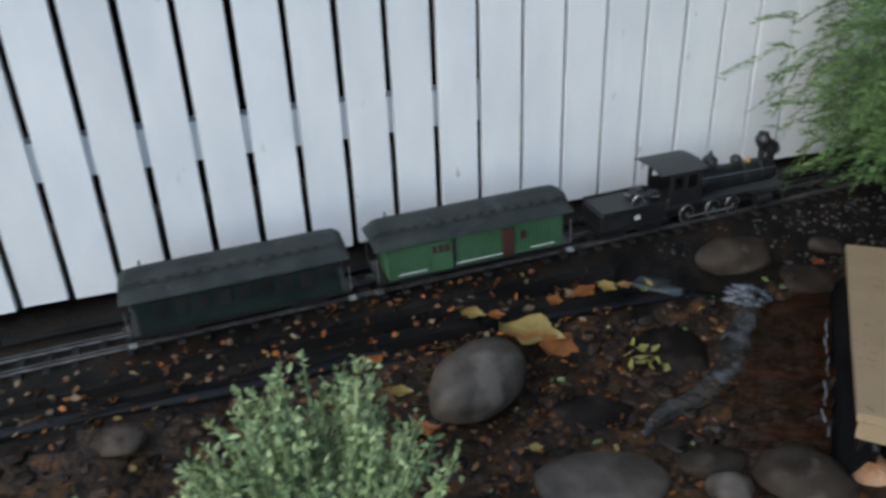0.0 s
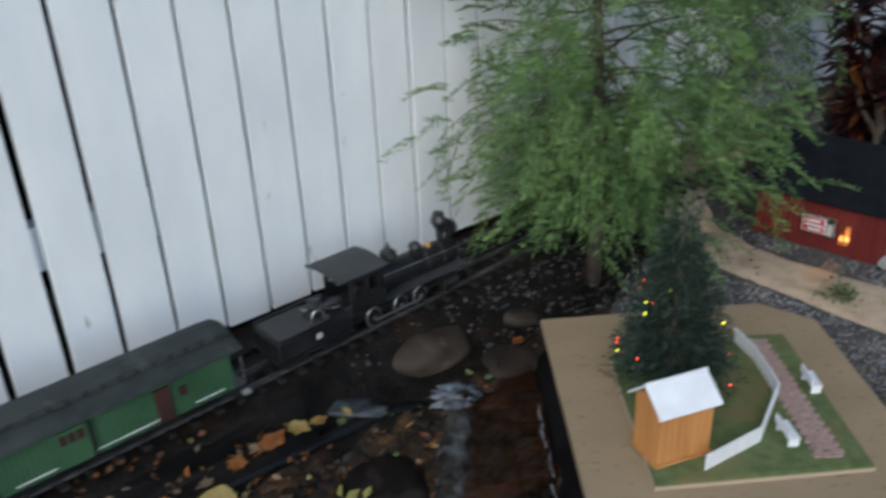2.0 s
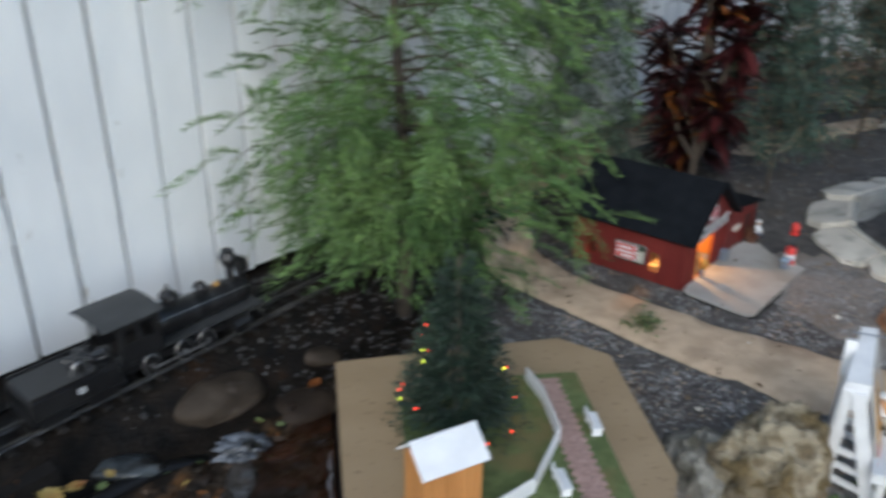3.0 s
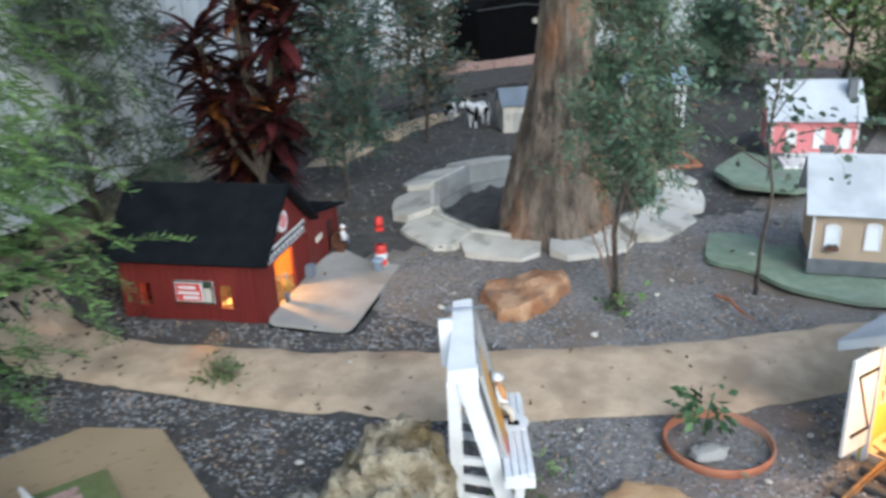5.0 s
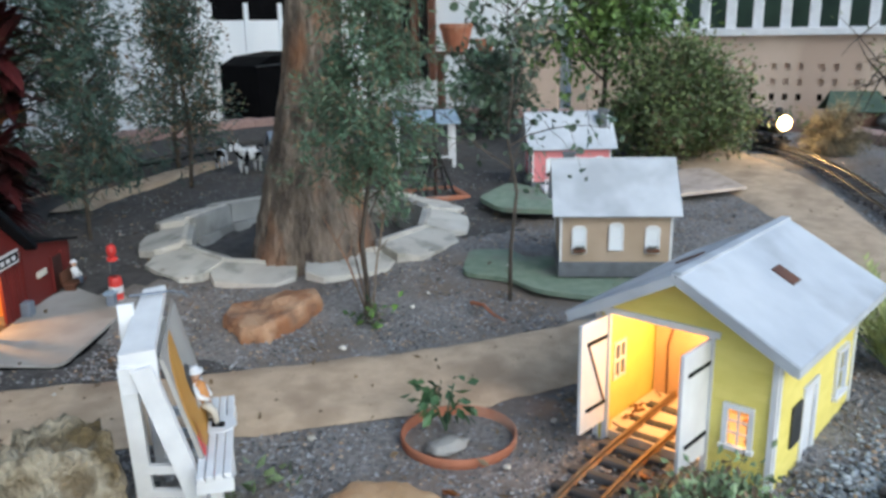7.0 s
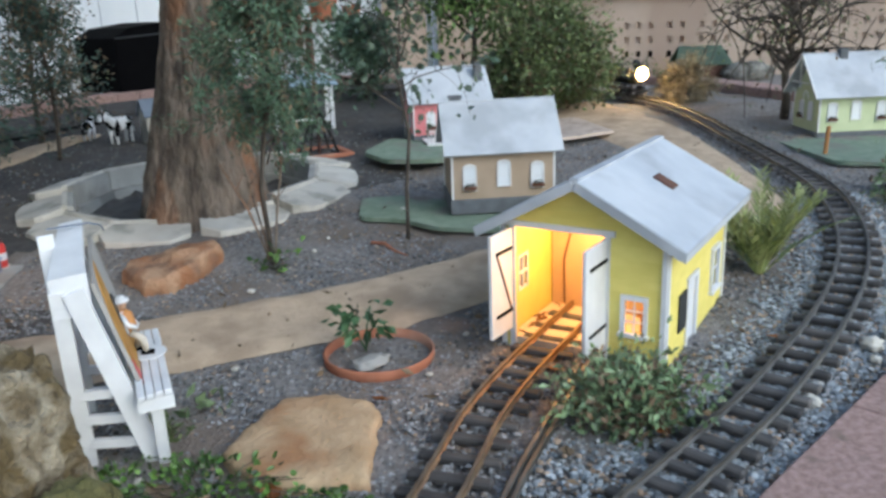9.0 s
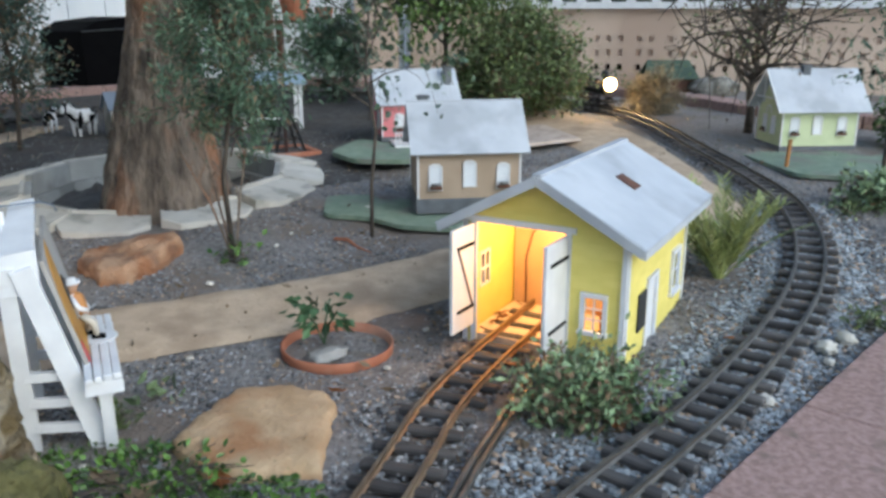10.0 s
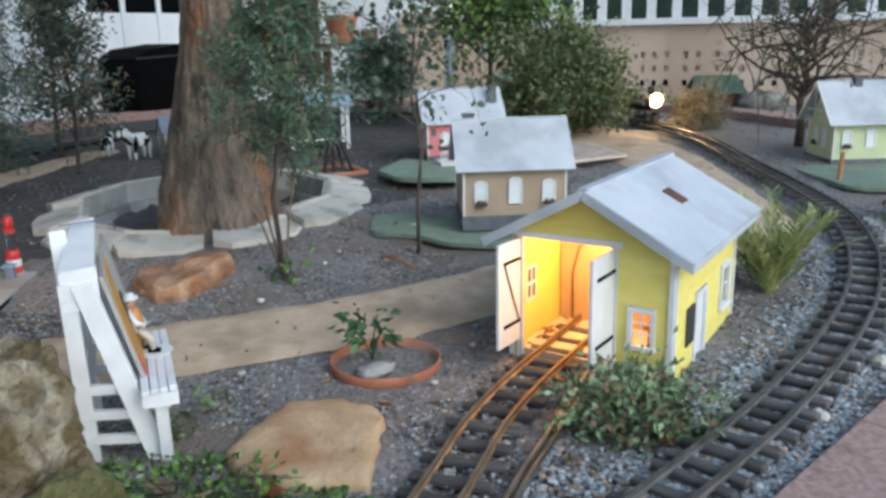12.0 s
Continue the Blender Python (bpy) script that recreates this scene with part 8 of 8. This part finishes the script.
woody("shrub", "green shrub at the end of the pale green cottage", (3.38, -0.3, 0.06), 0.16, 0.11, 16, 0.005, "leaf_bush", "leaf", 35, 0.1, 0.5, 2200, (0.02, 0.009), clump=0.03, category="bush")
woody("shrub", "rounded mound of dry tan grass near the headlamp", (3.93, 0.395, 0.095), 0.1, 0.085, 30, 0.003, "straw", "needle", 31, 0.05, 0.55, 9000, (0.022, 0.003), clump=0.03, category="bush")
woody("weed", "small green weed at the path's edge", (1.62, 1.62, 0.0), 0.025, 0.04, 10, 0.0015, "leaf_bush", "leaf", 32, 0.1, 0.5, 260, (0.012, 0.005), clump=0.012, category="plant")
for wx, wy, wn in ((2.52, -0.02, 41), (2.09, 0.155, 42), (2.62, 0.06, 43), (1.62, 1.05, 44)):
    woody("weed", "small green weed growing in the ballast", (wx, wy, ground_z(wx, wy)), 0.02, 0.035, 8, 0.0012, "leaf_bush", "leaf", wn, 0.1, 0.4, 110, (0.014, 0.005), clump=0.012, category="plant")
woody("weed", "small green weed at the sapling's foot", (2.19, 1.165, 0.01), 0.025, 0.04, 10, 0.0015, "leaf_ivy", "leaf", 33, 0.1, 0.5, 45, (0.02, 0.01), clump=0.015, category="plant")
woody("weed", "small green weed beside the target stand", (1.69, 1.035, 0.0), 0.012, 0.03, 7, 0.001, "leaf_shrub", "leaf", 34, 0.1, 0.3, 20, (0.022, 0.012), clump=0.012, category="plant")


def ivy_patch():
    rng = np.random.default_rng(41)
    t = thing("ground_cover", "low patch of fresh green creeping leaves", "plant", (1.512, 0.932, 0.0))
    bm = bmesh.new()
    for i in range(26):
        a, r = rng.uniform(0, 2 * np.pi), rng.uniform(0.05, 0.12)
        tube(bm, [(0, 0, 0.005), (r * 0.5 * math.cos(a), r * 0.5 * math.sin(a), 0.02), (r * math.cos(a), r * math.sin(a), 0.012)], 0.0006, 5)
    tagged(part("runner_mass", bm, "twig", t), kind="stuff")
    n = 1350
    a, r = rng.uniform(0, 2 * np.pi, n), 0.175 * rng.uniform(0, 1, n) ** 0.6
    hump = np.clip(1.15 - r / 0.175, 0.1, 1)
    c = np.column_stack([r * np.cos(a) * 0.5, r * np.sin(a) * 0.95, 0.004 + rng.uniform(0.0, 0.046, n) * hump * (0.55 + 0.45 * np.sin(a * 5 + r * 60))])
    d = np.column_stack([np.cos(a), np.sin(a), rng.normal(0.2, 0.5, n)]) + rng.normal(0, 0.6, (n, 3))
    leaves("foliage", c, d, rng.uniform(0.0045, 0.0105, n), rng.uniform(0.0035, 0.008, n), "leaf_ivy", t, rng=rng, oval=True)
    return t


ivy_patch()


def sage():
    rng = np.random.default_rng(44)
    t = thing("sage_plant", "tall pale grey-green woolly plant with small lobed leaves", "plant", (0.05, 0.805, -0.035))
    stems, C, D, S = bmesh.new(), [], [], []
    for i in range(84):
        a = rng.uniform(0, 2 * np.pi)
        r = 0.128 * math.sqrt(rng.uniform(0.02, 1))
        h = 0.402 * (1 - (r / 0.24) ** 2) * rng.uniform(0.78, 1.05)
        top = Vector((r * math.cos(a) * 1.3, r * math.sin(a) * 0.9, h))
        foot = Vector((top.x * 0.25, top.y * 0.25, 0))
        mid = foot.lerp(top, 0.55) + Vector((0, 0, 0.02))
        tube(stems, [foot, mid, top], [0.003, 0.0025, 0.0015], 5)
        for k in range(66):
            w = rng.uniform(0.5, 1.04)
            q = foot.lerp(mid, w / 0.55) if w < 0.55 else mid.lerp(top, (w - 0.55) / 0.45)
            d = (top - mid).normalized() * 0.9 + Vector(rng.normal(0, 0.6, 3))
            C.append(tuple(q + Vector(rng.normal(0, 0.004, 3))))
            D.append(tuple(d))
            S.append(rng.uniform(0.009, 0.016))
    tagged(part("stem_mass", stems, "leaf_sage", t), kind="stuff")
    leaves("foliage", C, D, np.array(S), 0.007, "leaf_sage", t, fold=0.3, rng=rng)
    return t


sage()


def blade_plant(name, label, place, n, length, width, material, seed, upright=0.6, stem=0.0, second=None, heads=()):
    """A tuft of long arching blades."""
    rng = np.random.default_rng(seed)
    t = thing(name, label, "plant", place)
    if stem:
        part("stem", tube(bmesh.new(), [(0, 0, -0.02), (0.01, 0, stem * 0.5), (0, 0.01, stem)], [0.012, 0.01, 0.006], 8), "twig", t)
    for h in heads[1:]:
        part("branch", tube(bmesh.new(), [(0, 0, h[2] * 0.35), (h[0] * 0.5, h[1] * 0.5, h[2] * 0.6), h], [0.009, 0.008, 0.006], 8), "twig", t)
    for pass_no, mat in enumerate((material, second) if second else (material,)):
        m = n if pass_no == 0 else n // 12
        verts, faces = [], []
        for i in range(m):
            a = rng.uniform(0, 2 * np.pi)
            L = length * rng.uniform(0.6, 1.1)
            W = width * rng.uniform(0.7, 1.2)
            d = Vector((math.cos(a), math.sin(a), upright + rng.normal(0, 0.45))).normalized()
            side = d.cross(Vector((0, 0, 1))).normalized()
            p = Vector((0, 0, stem * rng.uniform(0.3, 1.0) if stem else 0)) + Vector(rng.normal(0, 0.006, 3))
            if heads:
                h = heads[rng.integers(0, len(heads))]
                p = Vector(h) + Vector((0, 0, rng.uniform(-0.09, 0.04)))
            base = len(verts)
            for k in range(6):
                f = k / 5
                w = W * math.sin(math.pi * (0.12 + 0.88 * f)) + 0.0004
                verts += [tuple(p - side * w / 2), tuple(p + Vector((0, 0, -0.15 * w))), tuple(p + side * w / 2)]
                d = (d - Vector((0, 0, 0.16))).normalized()
                p = p + d * L / 5
            for k in range(5):
                for s in (0, 1):
                    j = base + k * 3 + s
                    faces.append((j, j + 1, j + 4, j + 3))
        tagged(raw_mesh("foliage", verts, faces, mat, t), kind="stuff")
    return t


blade_plant("cordyline", "tall maroon-leaved plant with a few orange lower leaves", (2.25, 2.2, 0.03), 500, 0.145, 0.03, "leaf_red", 51, 0.6, 0.58, "leaf_rust", heads=((0, 0, 0.56), (-0.1, 0.05, 0.44), (0.09, -0.04, 0.4), (-0.03, 0.02, 0.34), (-0.06, 0.08, 0.27), (0.05, -0.07, 0.52), (-0.05, -0.02, 0.66), (0.06, 0.04, 0.68), (0.03, -0.04, 0.25)))
blade_plant("cordyline", "maroon-leaved plant growing beside the fence", (2.34, 2.32, 0.04), 230, 0.19, 0.03, "leaf_red", 52, 0.5, 0.2, "leaf_rust")


def feather_palm(label, place, fronds, length, seed):
    """A low palm: arching stalks, each with two rows of narrow leaflets."""
    rng = np.random.default_rng(seed)
    t = thing("palm", label, "plant", place)
    for i in range(fronds):
        a = 2.4 * i + rng.normal(0, 0.2)
        rise = rng.uniform(1.3, 3.2)
        d = Vector((math.cos(a), math.sin(a), rise)).normalized()
        L = length * rng.uniform(0.6, 1.1)
        p, line = Vector((0, 0, -0.01)), []
        for k in range(11):
            line.append(p.copy())
            p = p + d * L / 10
            d = (d - Vector((0, 0, 0.07))).normalized()
        frond = part("stalk", tube(bmesh.new(), line, [0.0016 * (1 - 0.07 * k) for k in range(11)], 5), "leaf_palm", t)
        side = d.cross(Vector((0, 0, 1))).normalized()
        verts, faces = [], []
        for k in range(3, 11):
            run = (line[k] - line[k - 1]).normalized()
            for f in (0.0, 0.5):
                for s in (-1, 1):
                    q = line[k - 1].lerp(line[k], f)
                    e = (run * 0.9 + side * s * rng.uniform(0.5, 0.9) + Vector(rng.normal(0, 0.12, 3))).normalized()
                    l, w = 0.042 * rng.uniform(0.7, 1.1) * (1.15 - 0.05 * k), 0.0028
                    across = e.cross(Vector((0, 0, 1))).normalized() * w
                    n = len(verts)
                    verts += [tuple(q), tuple(q + e * l * 0.4 + across), tuple(q + e * l), tuple(q + e * l * 0.4 - across)]
                    faces.append((n, n + 1, n + 2, n + 3))
        tagged(raw_mesh("foliage", verts, faces, "leaf_palm" if rise > 1.45 else "leaf_shrub", frond), kind="stuff")
    return t


feather_palm("small yellow-green feathery palm beside the yellow engine shed", (2.255, 0.34, 0.02), 30, 0.19, 53)
woody("shrub", "low dark green ground cover beside the track curve", (2.7, -0.02, 0.05), 0.05, 0.1, 22, 0.003, "leaf_shrub", "leaf", 36, 0.1, 0.4, 900, (0.018, 0.008), clump=0.02, category="bush", dry=0.1)
woody("sapling", "slender sapling with sparse drooping leaves by the green cottage", (2.95, -0.1, 0.055), 0.6, 0.11, 12, 0.006, "leaf_blue", "leaf", 37, 0.3, 0.7, 700, (0.022, 0.007), clump=0.04)


# ---- loose stones ----
def inside(p, poly):
    x, y = p
    hit = False
    for (xa, ya), (xb, yb) in zip(poly, poly[1:] + poly[:1]):
        if (ya > y) != (yb > y) and x < (xb - xa) * (y - ya) / (yb - ya) + xa:
            hit = not hit
    return hit



def stones(name, label, pts, sizes, material, seed):
    """Many small uneven stones in one mesh."""
    bm = bmesh.new()
    bmesh.ops.create_icosphere(bm, subdivisions=1, radius=1.0)
    V = np.array([tuple(v.co) for v in bm.verts])
    Fc = np.array([[v.index for v in f.verts] for f in bm.faces])
    bm.free()
    rng = np.random.default_rng(seed)
    n, k = len(pts), len(V)
    R = rng.normal(size=(n, 3, 3))
    R, _ = np.linalg.qr(R)
    shape = V[None] * (1 + rng.normal(0, 0.16, (n, k, 1)))
    shape = np.einsum("nij,nkj->nki", R, shape)
    shape *= np.asarray(sizes)[:, None, None] * np.stack([rng.uniform(0.8, 1.3, n), rng.uniform(0.8, 1.3, n), rng.uniform(0.45, 0.75, n)], 1)[:, None]
    P = shape + np.asarray(pts)[:, None]
    Fall = (Fc[None] + (np.arange(n) * k)[:, None, None]).reshape(-1, 3)
    ob = raw_mesh(name, P.reshape(-1, 3), Fall, material)
    return tagged(ob, label, "gravel", kind="stuff")


PATH_POLY = [(1.4, 2.1), (1.5, 1.77), (1.59, 1.5), (1.69, 1.28), (1.87, 1.01), (1.98, 0.87), (2.09, 0.76), (2.2, 0.65), (2.32, 0.51), (2.385, 0.35), (2.47, 0.24), (2.75, 0.252), (3.1, 0.32), (3.5, 0.45), (3.4, 0.73), (3.1, 0.56), (2.9, 0.51), (2.65, 0.57), (2.42, 0.69), (2.3, 0.83), (2.17, 0.99), (2.08, 1.12), (1.94, 1.32), (1.82, 1.51), (1.72, 1.7), (1.62, 1.98), (1.6, 2.2)]
SHED_POLY = [(1.8905, 0.4989), (1.96, 0.7135), (2.24, 0.623), (2.171, 0.408)]
MAT_POLY = [(2.43, 1.09), (2.37, 0.915), (2.37, 0.79), (2.45, 0.62), (2.72, 0.74), (2.6, 1.14)]
rng = np.random.default_rng(61)
pts, big, pale, pale_s = [], [], [], []
main_line = [(p.x, p.y) for p in spline(MAIN, 0.04)]
ML = np.array(main_line)
SL = np.array([(p.x, p.y) for p in spline(SIDING, 0.04)])
while len(pts) < 66000:
    x, y = rng.uniform(1.12, 3.4), rng.uniform(0.02, 2.35)
    near = math.hypot(x - 0.9, y - 0.5)
    if rng.uniform() > min(1, (1.35 / near) ** 1.3):
        continue
    if y < 0.845 - 0.613 * (x - 0.9) or inside((x, y), PATH_POLY) and rng.uniform() > 0.012 or inside((x, y), SHED_POLY) or inside((x, y), MAT_POLY):
        continue
    q = store.matrix_world.inverted() @ Vector((x, y, 0))
    if -0.01 < q.x < 0.46 and -0.2 < q.y < 0.3 or math.hypot(x - RING[0], y - RING[1]) < 0.395 or x < 1.45 and y > 1.0 and inside((x, y), [(0.75, 1.07), (1.3, 0.9), (1.4, 1.45), (1.33, 1.58), (0.9, 1.65)]):
        continue
    d = np.min(np.hypot(ML[:, 0] - x, ML[:, 1] - y))
    if x < 1.9 and rng.uniform() < 0.7:
        d = min(d, np.min(np.hypot(SL[:, 0] - x, SL[:, 1] - y)))
    s = rng.uniform(0.0013, 0.0033)
    z = ground_z(x, y) + rng.uniform(-0.0018, 0.0022)
    if d < 0.085 and rng.uniform() < 0.85 or x < 1.85 and y < 0.62 and rng.uniform() < 0.5:
        pale.append((x, y, z + (0.007 if d < 0.05 else 0.002)))
        pale_s.append(s * 0.95)
    pts.append((x, y, z))
    big.append(s)
keep = [i for i, p in enumerate(pts) if not ((p[0] - 1.95) * 0.8 + (p[1] - 1.5) * 0.75 > 0.34 and p[1] > 0.98) or i % 5 == 0]
pts, big = [pts[i] for i in keep], [big[i] for i in keep]
tone = np.random.default_rng(60).uniform(0, 1, len(pts))
for lo, hi, mname, label, sd in ((0.0, 0.54, "gravel", "loose grey slate gravel over the garden soil", 62), (0.54, 0.87, "dark_chips", "darker slate chips among the gravel", 72), (0.87, 0.975, "tan_chips", "tan stone chips among the gravel", 73), (0.975, 1.0, "ballast", "pale stone chips among the gravel", 74)):
    pick = [i for i in range(len(pts)) if lo <= tone[i] < hi]
    stones("gravel", label, [pts[i] for i in pick], [big[i] for i in pick], mname, sd)
stones("gravel", "paler grey ballast chips round the railway", pale, pale_s, "ballast", 63)
rng = np.random.default_rng(67)
bits, bit_s = [], []
while len(bits) < 240:
    x, y = rng.uniform(1.4, 3.2), rng.uniform(0.25, 2.1)
    if inside((x, y), PATH_POLY) and not inside((x, y), SHED_POLY):
        bits.append((x, y, ground_z(x, y) + 0.0105))
        bit_s.append(0.0008 + 0.0026 * rng.uniform() ** 2.5)
stones("litter", "scattered brown bits of leaf and bark on the sand path", bits, bit_s, "leaf_brown", 68)
for label, mname, count, sd in (("blue-grey crushed stone between the railway tracks", "blue_chips", 11500, 65), ("tan stone chips among the ballast", "tan_chips", 2200, 66)):
    rng = np.random.default_rng(sd)
    chips, chip_s = [], []
    while len(chips) < count:
        x, y = rng.uniform(1.15, 2.7), rng.uniform(-0.05, 0.85)
        d = min(np.min(np.hypot(ML[:, 0] - x, ML[:, 1] - y)), np.min(np.hypot(SL[:, 0] - x, SL[:, 1] - y)))
        if y < 0.845 - 0.613 * (x - 0.9) or inside((x, y), SHED_POLY) or inside((x, y), PATH_POLY) or d > 0.13 * rng.uniform() or y > 0.81 - 0.35 * (x - 1.15) - 0.06 * (x > 1.7):
            continue
        chips.append((x, y, ground_z(x, y) + (0.008 if d < 0.04 else 0.003) + rng.uniform(-0.001, 0.002)))
        chip_s.append(rng.uniform(0.0018, 0.0044))
    stones("gravel", label, chips, chip_s, mname, sd)
pts, sz = [], []
while len(pts) < 2600:
    u, v = rng.uniform(0.75, 2.1), rng.uniform(-0.42, -0.02)
    x, y = xy(u, v)
    if -0.21 < v < -0.11 or v < -0.24 and (u < 1.05 or rng.uniform() < 0.6) or rng.uniform() > smooth01(0.7, 1.3, u):
        continue
    pts.append((x, y, ground_z(x, y) + rng.uniform(0.004, 0.009)))
    sz.append(rng.uniform(0.002, 0.0052))
stones("gravel", "wet grey gravel along the foot of the fence", pts, sz, "wet_chips", 75)
pts, sz = [], []
while len(pts) < 2600:
    u, v = rng.uniform(-0.9, 1.3), rng.uniform(-1.05, -0.33)
    x, y = xy(u, v)
    if x > 0.95:
        continue
    pts.append((x, y, ground_z(x, y) + rng.uniform(0.002, 0.007)))
    sz.append(rng.uniform(0.003, 0.013) if rng.uniform() < 0.8 else rng.uniform(0.012, 0.02))
stones("pebbles", "wet brown pebbles on the stream bank", pts, sz, "pebble", 64)
